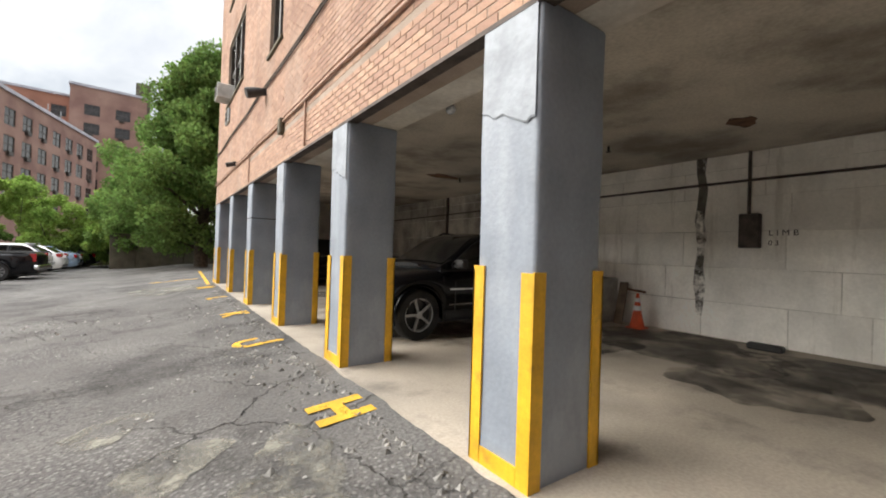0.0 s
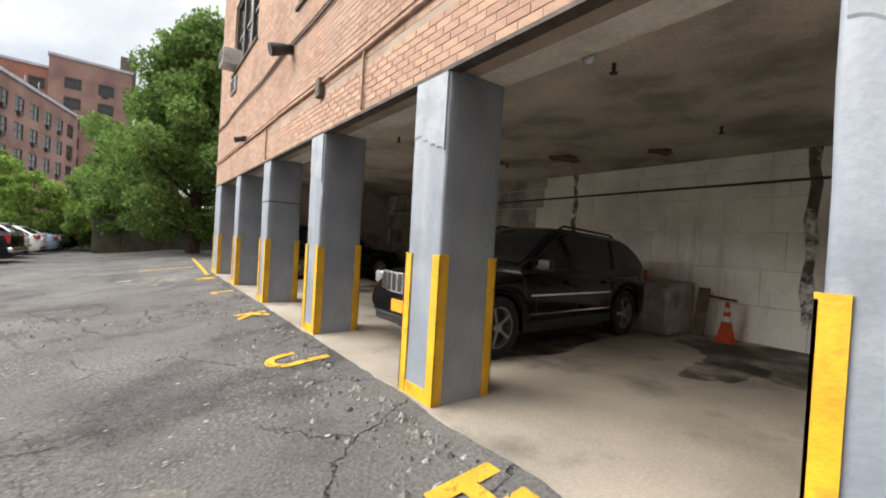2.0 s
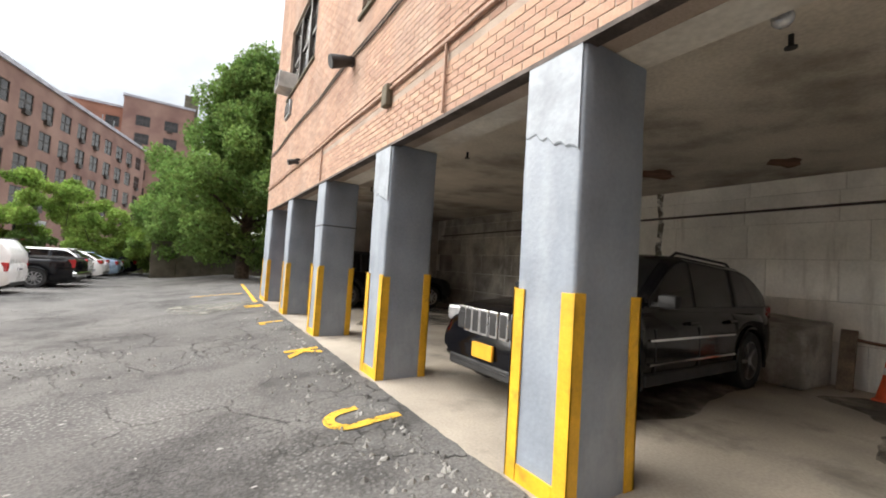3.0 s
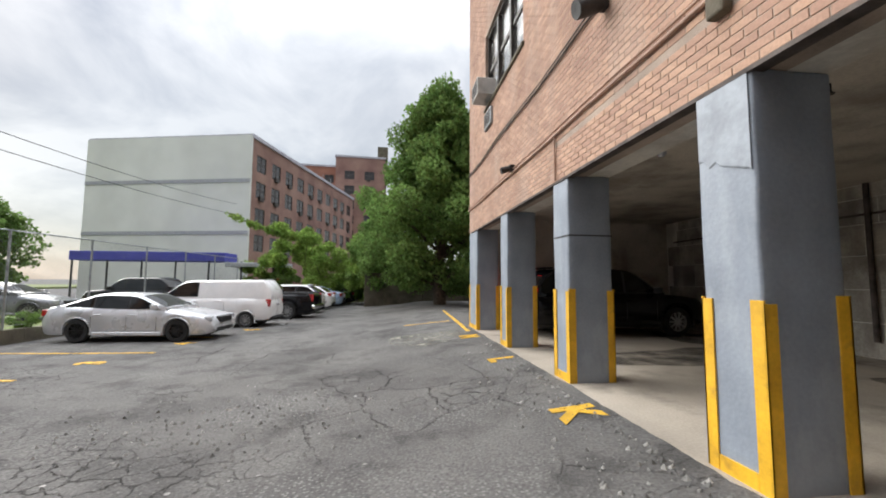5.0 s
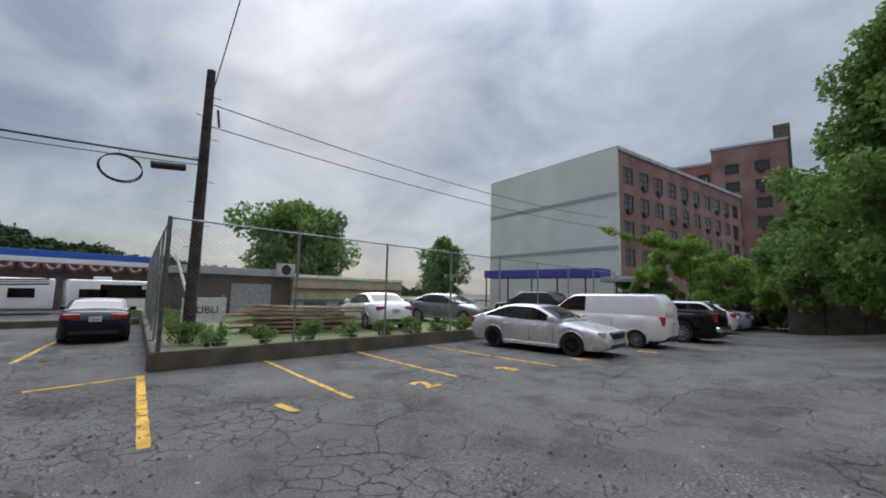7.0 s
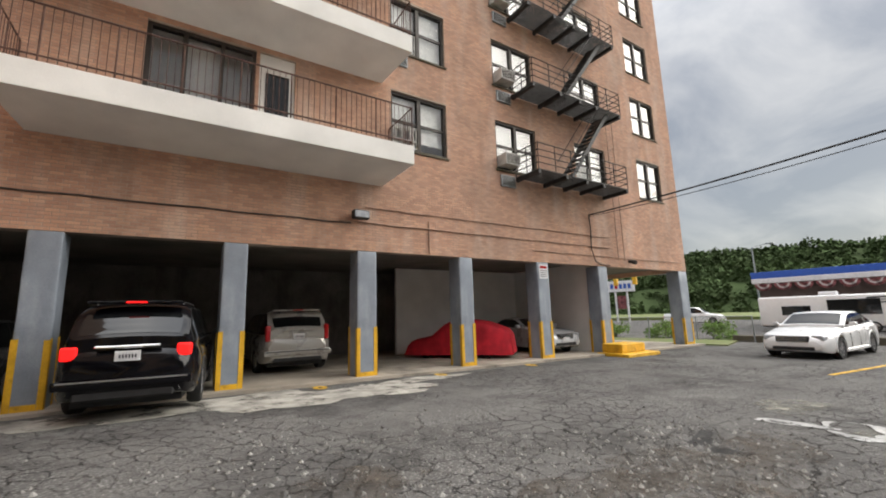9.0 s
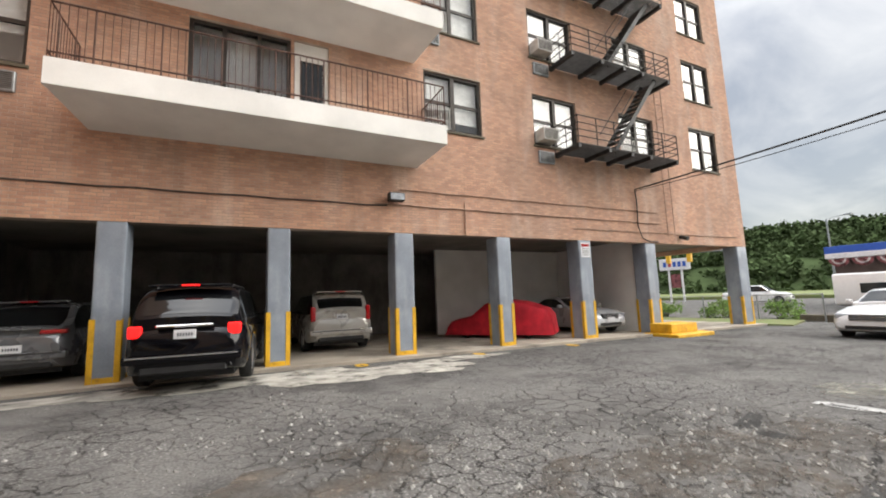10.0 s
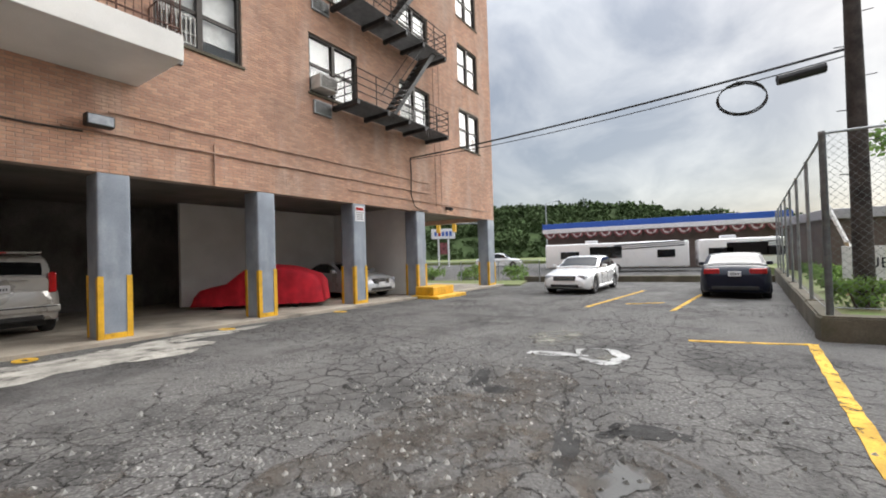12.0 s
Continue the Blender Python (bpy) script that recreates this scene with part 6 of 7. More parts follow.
def flecks():
    """Flat pale chips of paint and plaster trodden into the yard."""
    rng = np.random.default_rng(29)
    verts, faces = [], []
    for cx, cy, sx, sy, n in ((-0.6, 4.6, 1.3, 2.4, 150), (-3.5, 7.5, 2.5, 3.0, 110), (0.6, 2.4, 0.5, 0.9, 60), (-7.0, 4.8, 2.4, 1.6, 150)):
        for _ in range(n):
            x, y, rad = cx + sx * rng.normal() * 0.7, cy + sy * rng.normal() * 0.7, 0.008 + 0.022 * rng.random() ** 3
            if x > 1.4 or y > 12.8:
                continue
            k, a0, squash = len(verts), rng.random() * 6.28, 0.4 + 0.5 * rng.random()
            for q in range(7):
                f = rad * (0.7 + 0.5 * rng.random())
                px, py = x + f * math.cos(a0 + q * 0.9), y + squash * f * math.sin(a0 + q * 0.9)
                verts.append((px, py, ground_h(px, py) + 0.006))
            faces.append(tuple(range(k, k + 7)))
    me = bpy.data.meshes.new("paint_flecks")
    me.from_pydata(verts, [], faces)
    me.materials.append(mat("pale_chips", (0.34, 0.33, 0.31), 0.95, var=0.15, island=0.35))
    tagged(new("paint_flecks", me), "pale chips of paint and plaster on the asphalt", "debris", kind="stuff")


flecks()
DIRT = worn(mat("brown_dirt", (0.125, 0.105, 0.085), 0.97, var=0.25, scale=4, fine=40, bump=0.5), 0.42, 0.72, 1.9)
for k, (x, y, rx, ry) in enumerate(((-5.9, 5.3, 1.7, 1.2), (-7.6, 5.0, 1.2, 0.8), (-4.0, 3.2, 1.2, 0.7))):
    blot("dirt_patch", x, y, rx, ry, 300 + k, DIRT, "thin brown dirt over broken asphalt", 0.005 + 0.001 * k)
POT = mat("broken_asphalt", (0.035, 0.034, 0.033), 0.95, var=0.3, scale=6, fine=60, bump=0.8)
PUDDLE = mat("shallow_puddle", (0.06, 0.06, 0.058), 0.5, var=0.2, scale=3, bump=0.0)
for k, (x, y, rx, ry) in enumerate(((-7.1, 5.75, 0.5, 0.09), (-7.5, 6.3, 0.12, 0.4), (-8.5, 4.5, 0.32, 0.12), (-8.2, 4.9, 0.1, 0.3))):
    blot("pothole_edge", x, y, rx, ry, 70 + k, POT, "dark broken edge of a pothole in the asphalt", 0.006)
blot("puddle", -6.75, 6.15, 0.24, 0.16, 81, PUDDLE, "shallow grey puddle in a pothole", 0.009)


# ---- plants ----
LEAF = mat("leaves", (0.17, 0.26, 0.075), 0.85, spec=0.15, var=0.2, scale=0.4, fine=8, bump=0.0, tint2=(0.11, 0.19, 0.05), island=0.4)
WOODS = mat("far_woods", (0.08, 0.115, 0.05), 0.95, spec=0.03, var=0.2, scale=0.1, fine=3, bump=0.0, island=0.25)
LEAF_LIGHT = mat("light_leaves", (0.27, 0.37, 0.09), 0.85, spec=0.15, var=0.2, scale=0.6, fine=8, bump=0.0, tint2=(0.15, 0.25, 0.05), island=0.4)
BARK = mat("bark", (0.09, 0.07, 0.05), 0.95, var=0.25, scale=6, fine=30, bump=0.6)
GRASS = mat("grass", (0.10, 0.15, 0.035), 0.9, var=0.25, scale=1.5, fine=30, bump=0.5, tint2=(0.16, 0.15, 0.06))


def see_through(m, share=0.45):
    """Thin leaves let some light through."""
    n, l = m.node_tree.nodes, m.node_tree.links
    b, out = n["Principled BSDF"], n["Material Output"]
    tr, mx = n.new("ShaderNodeBsdfTranslucent"), n.new("ShaderNodeMixShader")
    l.new(b.inputs["Base Color"].links[0].from_socket, tr.inputs["Color"])
    mx.inputs[0].default_value = share
    l.new(b.outputs[0], mx.inputs[1]); l.new(tr.outputs[0], mx.inputs[2]); l.new(mx.outputs[0], out.inputs["Surface"])


for leafy in (LEAF, LEAF_LIGHT):
    see_through(leafy)


def leaf_mesh(name, clumps, count, size, material, seed, droop=0.3):
    """Leaves as folded quads, scattered in uneven clumps: (x, y, z, radius)."""
    rng = np.random.default_rng(seed)
    c = np.array(clumps)
    pick = rng.choice(len(c), count, p=(c[:, 3] ** 2) / (c[:, 3] ** 2).sum())
    d = rng.normal(size=(count, 3)); d /= np.linalg.norm(d, axis=1)[:, None]
    rad = c[pick, 3] * (0.45 + 0.6 * rng.random(count) ** 0.6)
    p = c[pick, :3] + d * rad[:, None] * np.array([1, 1, 0.8])
    u = rng.normal(size=(count, 3)); u[:, 2] -= droop; u /= np.linalg.norm(u, axis=1)[:, None]
    w = np.cross(u, rng.normal(size=(count, 3))); w /= np.linalg.norm(w, axis=1)[:, None]
    s = size * (0.6 + 0.8 * rng.random(count))[:, None]
    v = np.stack([p, p + s * (0.5 * u + 0.32 * w), p + s * u, p + s * (0.5 * u - 0.32 * w)], 1).reshape(-1, 3)
    f = np.arange(count * 4).reshape(-1, 4)
    me = bpy.data.meshes.new(name)
    me.from_pydata(v.tolist(), [], f.tolist())
    me.materials.append(material)
    return me


def tree(m, height, spread, seed, leaves, size, label, low=0.2, material=None, n=30, cone=False):
    rng = random.Random(seed)
    ob = thing("tree", m, label, "tree")
    bm = bm_new()
    lean = Vector((rng.uniform(-0.4, 0.4), rng.uniform(-0.4, 0.4), 0))
    trunk = [Vector((0, 0, -0.3)) + lean * float(f * f) + Vector((0.15 * math.sin(f * 5 + seed), 0.12 * math.cos(f * 4), height * 0.82 * f)) for f in [k / 8 for k in range(9)]]
    tube(bm, trunk, [0.025 * height * (1 - 0.85 * f) + 0.02 for f in [k / 8 for k in range(9)]], 9)
    clumps = []
    limbs = []
    for k in range(n):
        f = low + (0.98 - low) * k / (n - 1)
        base = trunk[0].lerp(trunk[-1], f)
        a = k * 2.4 + rng.uniform(-0.4, 0.4)
        shape = math.sin(math.pi * min(1.0, (f - low) / (1 - low) * 0.82 + 0.2)) ** 0.7
        if cone:
            g = (f - low) / (1 - low)
            shape = min(1.0, 0.55 + g * 2.5) * (1.02 - g) ** 0.75
        reach = spread * shape * rng.uniform(0.6, 1.1)
        tip = base + Vector((math.cos(a) * reach, math.sin(a) * reach, reach * rng.uniform(0.1, 0.45)))
        mid = base.lerp(tip, 0.5) + Vector((0, 0, 0.08 * reach))
        limbs.append(([base, mid, tip], [0.009 * height * (1 - 0.7 * f), 0.006 * height * (1 - 0.7 * f), 0.012]))
        for q in (0.45, 0.75, 1.0):
            c = base.lerp(tip, q) + Vector((rng.uniform(-0.3, 0.3), rng.uniform(-0.3, 0.3), rng.uniform(-0.1, 0.4)))
            clumps.append((*c, spread * (rng.uniform(0.12, 0.22) if cone else rng.uniform(0.2, 0.34))))
    clumps.append((*trunk[-1], spread * 0.25))
    clumps.append((*(trunk[-1] + Vector((0.2, 0, 0.06 * height))), spread * 0.16))
    part("trunk", bm, BARK, ob, smooth=50)
    for pts, rr in limbs:
        part("limb", tube(bm_new(), pts, rr, 6), BARK, ob, smooth=50)
    part("crown", leaf_mesh("crown", clumps, leaves, size, material or LEAF, seed), None, ob, "dense green summer foliage")
    return ob


def shrub(m, rx, ry, rz, seed, leaves, size, label, material=None, name="shrub"):
    rng = random.Random(seed)
    ob = thing(name, m, label, "shrub", "shrubs")
    clumps = []
    for _ in range(16):
        a, q = rng.uniform(0, 6.28), rng.random() ** 0.5
        clumps.append((rx * q * math.cos(a), ry * q * math.sin(a), rz * rng.uniform(0.2, 0.85), min(rx, ry, rz) * rng.uniform(0.25, 0.45)))
    bm = bm_new()
    for c in clumps[:6]:
        tube(bm, [(c[0] * 0.3, c[1] * 0.3, -0.1), (c[0] * 0.7, c[1] * 0.7, c[2] * 0.6), c[:3]], [0.03, 0.02, 0.01], 5)
    part("stem", bm, BARK, ob)
    part("foliage", leaf_mesh("foliage", clumps, leaves, size, material or LEAF, seed), None, ob, "small green leaves")
    return ob


tree(pose(2.3, 28.0, -0.1), 15.0, 5.3, 4, 100000, 0.2, "tall broadleaf tree with dense dark green crown behind the wall", low=0.1, n=64, cone=True)
tree(pose(5.4, 26.0, 0.0), 17.5, 3.2, 9, 34000, 0.22, "slender dark green tree behind the building corner", low=0.3, n=40, cone=True)
tree(pose(-1.2, 33.5, 0.0), 8.0, 3.0, 12, 26000, 0.19, "smaller leafy tree beside the retaining wall", low=0.12, n=40, cone=True)
tree(pose(-40.5, 27.6, -0.8), 12.5, 5.6, 21, 22000, 0.42, "broad green street tree beyond the low building", low=0.25)
tree(pose(-36.5, 45.5, -0.8), 10.8, 3.1, 25, 9000, 0.36, "rounded dark green street tree beyond the lot", low=0.2)
for k, (x, y, rx, ry, rz) in enumerate(((-4.6, 35.5, 2.6, 1.6, 5.4), (-7.4, 36.6, 2.6, 1.5, 6.4), (-10.0, 38.5, 2.2, 1.6, 5.2), (-1.6, 34.5, 2.2, 1.4, 3.0), (1.2, 34.0, 2.0, 1.3, 2.6), (4.5, 33.8, 2.0, 1.3, 3.0))):
    shrub(pose(x, y, -0.2), rx, ry, rz, 30 + k, 12000, 0.16, "rambling light green vines and bushes over the end wall", LEAF_LIGHT if k < 4 else LEAF)

for k in range(9):
    shrub(pose(-11.0 + k * 1.15, 38.3 - 0.35 * k + 0.4 * (k % 2), -0.4), 1.1, 0.9, 1.5 + 0.5 * (k % 3), 140 + k, 2600, 0.18, "dense low green undergrowth along the yard end", LEAF_LIGHT if k % 2 else LEAF)
for k in range(7):
    shrub(pose(-2.0 + k * 1.6, 33.2, 1.0), 1.2, 0.8, 1.1, 160 + k, 2200, 0.18, "leafy green undergrowth above the end wall", LEAF_LIGHT if k % 3 == 0 else LEAF)
# end wall and bank
bm = bm_new()
for k in range(10):
    box(bm, -2.4 + k * 1.3, -1.12 + k * 1.3, 32.2 + 0.02 * (k % 3), 32.5, -0.5, 1.85 + 0.05 * (k % 2), bevel=0.02)
solid("wall_end", bm, KERB, "weathered brown concrete retaining wall at the yard end", "retaining wall", kind="structure")
bm = bm_new()
box(bm, -2.2, 14, 32.5, 44, -0.5, 1.2)
box(bm, -11, -2.2, 38.5, 44, -0.5, 0.5)
solid("ground_bank", bm, GRASS, "overgrown grassy bank behind the end wall", "bank", kind="structure")

# ---- fence, kerb and strip along the yard ----
KX0, KY0, KX1, KY1 = -12.2, 8.85, -10.6, 33.0
WX, WY = -30.5, 12.6


def kerb_run(a, b, h0, w=0.35):
    bm = bm_new()
    a, b = Vector(a), Vector(b)
    d = (b - a).normalized()
    s = Vector((-d.y, d.x)) * w
    n = max(2, int((b - a).length / 2.4))
    for k in range(n):
        p, q = a.lerp(b, k / n), a.lerp(b, (k + 1) / n - 0.0004)
        pts = [(p.x, p.y), (q.x, q.y), (q.x + s.x, q.y + s.y), (p.x + s.x, p.y + s.y)]
        poly_slab(bm, pts, 1.0, Matrix.Translation((0, 0, h0 - 1.0 + 0.015 * (k % 2))))
    bmesh.ops.bevel(bm, geom=[e for e in bm.edges if all(v.co.z > h0 - 0.1 for v in e.verts)], offset=0.03, segments=2, affect="EDGES")
    return solid("kerb_wall", bm, KERB, "mossy low concrete kerb wall along the yard", "kerb", kind="structure")


kerb_run((KX0, KY0), (KX1, KY1), -0.17)
kerb_run((WX, WY), (KX0, KY0), -0.2)
bm = bm_new()
poly_slab(bm, [(KX0 - 0.3, KY0 + 0.3), (KX1 - 0.3, KY1), (-70, 60), (-70, 14), (WX, WY + 0.3)], 0.6, Matrix.Translation((0, 0, -0.85)))
solid("ground_next_lot", bm, GRASS, "weedy ground of the neighbouring lot", "ground", kind="structure")
WIRE = mat("fence_wire", (0.22, 0.24, 0.24), 0.6, 0.6, var=0.1)


def fence(a, b, base, h, step, label, mesh_step=0.055):
    a, b = Vector(a), Vector(b)
    ob = thing("chain_link_fence", Matrix(), label, "fence")
    n = max(1, round((b - a).length / step))
    for k in range(n + 1):
        p = a.lerp(b, k / n)
        part("fence_post", tube(bm_new(), [(p.x, p.y, base - 0.3), (p.x, p.y, base + h + 0.03)], 0.035 if k else 0.05, 8), GALV, ob, smooth=60)
    part("top_rail", tube(bm_new(), [(a.x, a.y, base + h), (b.x, b.y, base + h)], 0.022, 8), GALV, ob)
    part("bottom_wire", tube(bm_new(), [(a.x, a.y, base + 0.05), (b.x, b.y, base + 0.05)], 0.006, 5), GALV, ob)
    # diagonal wires, as thin strips both ways
    L = (b - a).length
    d = (b - a).normalized()
    verts, faces = [], []
    t = 0.0022
    for s in (1, -1):
        u = -h
        while u < L:
            lo, hi = (u, 0.05), (u + h, h)
            if s < 0:
                lo, hi = (u, h), (u + h, 0.05)
            (u0, z0), (u1, z1) = lo, hi
            if u0 < 0:
                z0 += (z1 - z0) * (0 - u0) / (u1 - u0); u0 = 0
            if u1 > L:
                z1 = z0 + (z1 - z0) * (L - u0) / (u1 - u0); u1 = L
            k = len(verts)
            for uu, zz in ((u0, z0), (u1, z1)):
                p = a + d * uu
                verts += [(p.x, p.y, base + zz - t * 1.4), (p.x, p.y, base + zz + t * 1.4)]
            faces.append((k, k + 2, k + 3, k + 1))
            u += mesh_step * 1.6
    me = bpy.data.meshes.new("wire_mesh")
    me.from_pydata(verts, [], faces)
    me.materials.append(WIRE)
    o = new("wire_mesh", me)
    o.parent = ob
    tagged(o, "galvanised chain-link wire", kind="stuff")
    return ob


fence((KX0 - 0.17, KY0 + 0.17), (KX1 - 0.17, KY1), -0.1, 2.85, 3.0, "tall galvanised chain-link fence on the kerb wall", 0.075)
fence((KX0 - 0.17, KY0 + 0.17), (WX, WY + 0.17), -0.15, 2.85, 2.6, "tall chain-link fence running away along the next lot", 0.05)
for k in range(9):
    f = (k + 0.6) / 12
    shrub(pose(KX0 - 0.75 + (KX1 - KX0) * f, KY0 + 0.6 + (KY1 - KY0) * f * 0.62, -0.25), 0.34, 0.34, 0.5 + 0.08 * (k % 3), 60 + k, 1100, 0.07, "small round green bush planted along the fence")
for k in range(5):
    shrub(pose(-14.0 - 3.1 * k, 10.0 + 0.75 * k, -0.25), 0.6, 0.4, 0.55, 80 + k, 1200, 0.08, "weedy green bush along the fence")

# ---- utility pole and wires ----
ob = thing("utility_pole", pose(-14.3, 10.15, -0.3), "dark weathered wooden utility pole", "utility pole")
WOODPOLE = mat("pole_wood", (0.055, 0.045, 0.04), 0.9, var=0.25, scale=4, fine=30, bump=0.5)
part("shaft", tube(bm_new(), [(0, 0, -0.3), (0.02, 0, 4), (0.03, 0, 7.7)], [0.16, 0.14, 0.11], 12), WOODPOLE, ob, smooth=50)
for k in range(8):
    part("step_bolt", tube(bm_new(), [(0, 0, 2.6 + 0.62 * k), (0.05, 0.3 if k % 2 else -0.3, 2.6 + 0.62 * k)], 0.01, 5), DARK_METAL, ob)
part("insulator", tube(bm_new(), [(0.05, 0.25, 6.6), (0.1, 0.3, 6.1)], 0.035, 8), DARK_METAL, ob)
part("splice_case", tube(bm_new(), [(0.1, -0.45, 4.72), (0.1, -1.2, 4.62)], 0.1, 10), BLACK_PLASTIC, ob, "black cable splice case")


def wire(pts, r, label, sag=0.0):
    a, b = Vector(pts[0]), Vector(pts[1])
    path = [a.lerp(b, f) - Vector((0, 0, sag * 4 * f * (1 - f))) for f in np.linspace(0, 1, 14)]
    return solid("overhead_wire", tube(bm_new(), path, r, 6), BLACK_PLASTIC, label, "wire")


att = M2W @ Vector((-16.1, 0.06, 4.8))
wire(((-14.3, 10.15, 4.75), att), 0.026, "thick black service cable from pole to building", 0.12)
wire(((-14.3, 10.15, 4.62), att + Vector((0, 0, -0.06))), 0.012, "thin service wire from pole to building", 0.2)
wire(((-14.2, 10.2, 6.4), (-12.2, 36.3, 7.0)), 0.014, "overhead wire along the fence", 0.5)
wire(((-14.2, 10.2, 5.75), (-12.0, 36.5, 6.2)), 0.014, "lower overhead wire along the fence", 0.4)
wire(((-14.2, 10.15, 6.4), (-2.9, 8.1, 10.7)), 0.014, "steep wire rising from the pole", 0.2)
loop = [(0.46 * math.cos(a), 0, 0.33 * math.sin(a)) for a in np.linspace(0, 2 * math.pi, 26)]
coil = thing("cable_coil", Matrix.Translation((-14.2, 8.35, 4.05)) @ pose(0, 0, 0, 0, 0, -80), "coiled spare cable hanging from the service wire", "cable")
for k in range(3):
    o = part("coil_turn", tube(bm_new(), loop, 0.012, 6), BLACK_PLASTIC, coil)
    o.matrix_local = pose(0, 0.015 * k, 0.02 * k, 0, 4 * k, 3 * k)
tie_f = (10.15 - 8.35) / (10.15 - att.y)
tie_top = Vector((-14.3, 10.15, 4.75)).lerp(att, tie_f) - Vector((0, 0, 0.48 * tie_f * (1 - tie_f)))
coil_frame = Matrix.Translation((-14.2, 8.35, 4.05)) @ pose(0, 0, 0, 0, 0, -80)
part("tie", tube(bm_new(), [Vector((0, 0, 0.32)), coil_frame.inverted() @ tie_top], 0.01, 5), BLACK_PLASTIC, coil)
vine = [(-12.0 + 5.6 * f, 34.0 + 1.6 * f, 6.0 - 1.6 * f - 1.2 * f * (1 - f), 0.10 + 0.45 * f * f + 0.1 * (int(f * 16) % 3)) for f in [k / 16 for k in range(17)]]
o = thing("vine", Matrix(), "light green vine hanging along the overhead wire", "vine")
part("stem", tube(bm_new(), [v[:3] for v in vine], 0.02, 6), BARK, o)
part("foliage", leaf_mesh("foliage", vine, 2600, 0.18, LEAF_LIGHT, 91, 0.8), None, o, "small hanging leaves")

# ---- neighbouring low buildings, lumber, sign ----
BROWN = mat("brown_siding", (0.115, 0.085, 0.075), 0.85, var=0.12, scale=1)
BEIGE = mat("beige_panel", (0.52, 0.42, 0.29), 0.8, var=0.1, scale=1)
LILAC = mat("grey_parapet", (0.42, 0.41, 0.45), 0.7, var=0.1, scale=1)
GREYW = mat("grey_metal_wall", (0.36, 0.37, 0.39), 0.6, 0.2, var=0.1)


def low_building():
    ob = thing("low_building", Matrix.Translation((-25.0, 0, -0.6)), "single-storey shed with brown wall and beige parapet beyond the fence", "building")
    bm = bm_new(); box(bm, -5, 0, 13.0, 18.6, 0, 2.55); part("wall", bm, BROWN, ob, "dark brown wall")
    bm = bm_new(); box(bm, -5, 0.12, 12.9, 18.7, 2.55, 2.95, bevel=0.02); part("parapet", bm, LILAC, ob, "pale grey parapet")
    bm = bm_new(); box(bm, -0.02, 0.03, 15.3, 17.5, 0, 2.1); part("roller_door", bm, GREYW, ob, "grey roller door")
    bm = bm_new(); box(bm, -9, 0.3, 18.7, 27.5, 1.25, 2.55); part("upper_wall", bm, BEIGE, ob, "beige panelled upper wall")
    bm = bm_new(); box(bm, -9, 0.2, 18.7, 27.5, 0, 1.25); part("base_wall", bm, GREYW, ob)
    bm = bm_new(); box(bm, -9, 0.4, 18.65, 27.6, 2.55, 2.75, bevel=0.02); part("eaves", bm, STUCCO, ob)
    bm = bm_new(); box(bm, 0.3, 0.42, 18.7, 27.5, 1.85, 1.95); part("trim_band", bm, BROWN, ob)
    for y in (19.5, 22.0, 24.5):
        bm = bm_new(); box(bm, 0.19, 0.25, y, y + 1.6, 0.3, 1.1); part("window", bm, GLASS, ob)
    return ob


low_building()
ob = thing("air_conditioner", Matrix.Translation((-24.8, 17.6, 2.0)), "beige outdoor air conditioner unit on the shed wall", "air conditioner")
bm = bm_new(); box(bm, 0, 0.4, 0, 1.0, -0.02, 0.72, bevel=0.02); part("housing", bm, AC_WHITE, ob)
part("fan_grille", lathe(bm_new(), [(0.001, 0.41), (0.28, 0.41), (0.3, 0.4)], 20, m=Matrix.Translation((0, 0.45, 0.36)) @ Matrix.Rotation(radians(-90), 4, "Z")), FRAME_DARK, ob)
PINE = mat("raw_lumber", (0.40, 0.29, 0.17), 0.85, var=0.2, scale=2, fine=30)
pile = thing("lumber_pile", pose(-15.4, 14.1, -0.25, 0, 0, 72), "untidy stack of weathered timber planks", "lumber")
rng = random.Random(8)
for k in range(34):
    bm = bm_new()
    L = rng.uniform(2.6, 4.4)
    box(bm, -L / 2, L / 2, -0.09, 0.09, -0.03, 0.03)
    o = part("plank", bm, PINE, pile)
    o.matrix_local = pose(rng.uniform(-0.4, 0.4), (k % 6) * 0.24 - 0.6, 0.06 + 0.16 * (k // 6), rng.uniform(-3, 3), rng.uniform(-2, 2), rng.uniform(-5, 5))
ob = thing("plywood_sheet", pose(-18.0, 20.0, -0.25, 0, -14, 20), "tan plywood sheets leaning upright beyond the fence", "plywood")
for k in range(3):
    bm = bm_new(); box(bm, k * 0.06, k * 0.06 + 0.02, -0.5, 0.5 - 0.1 * k, 0, 1.5 - 0.2 * k); part("sheet", bm, PINE, ob)
ob = thing("parking_sign", pose(-16.4, 11.2, -0.25, 0, 0, 0), "white board sign with dark lettering behind the fence", "sign")
bm = bm_new(); box(bm, -0.02, 0.02, -0.65, 0.65, 0.35, 1.15, bevel=0.005); part("board", bm, PLATE_WHITE, ob)
for y in (-0.55, 0.55):
    bm = bm_new(); box(bm, -0.05, -0.02, y - 0.04, y + 0.04, 0, 1.25); part("leg", bm, PINE, ob)
lettering("sign_lettering", "PUBLI", Matrix.Translation((-16.376, 11.2, 0.5)) @ Euler((radians(90), 0, radians(90))).to_matrix().to_4x4(), 0.34, PAINT_NAVY, "dark block letters on the white sign board")
bm = bm_new()
tube(bm, [(-16.2, 11.0, -0.2), (-17.6, 10.6, 2.3)], 0.05, 6)
solid("timber_prop", bm, STUCCO, "pale timber prop leaning against the pole", "timber")


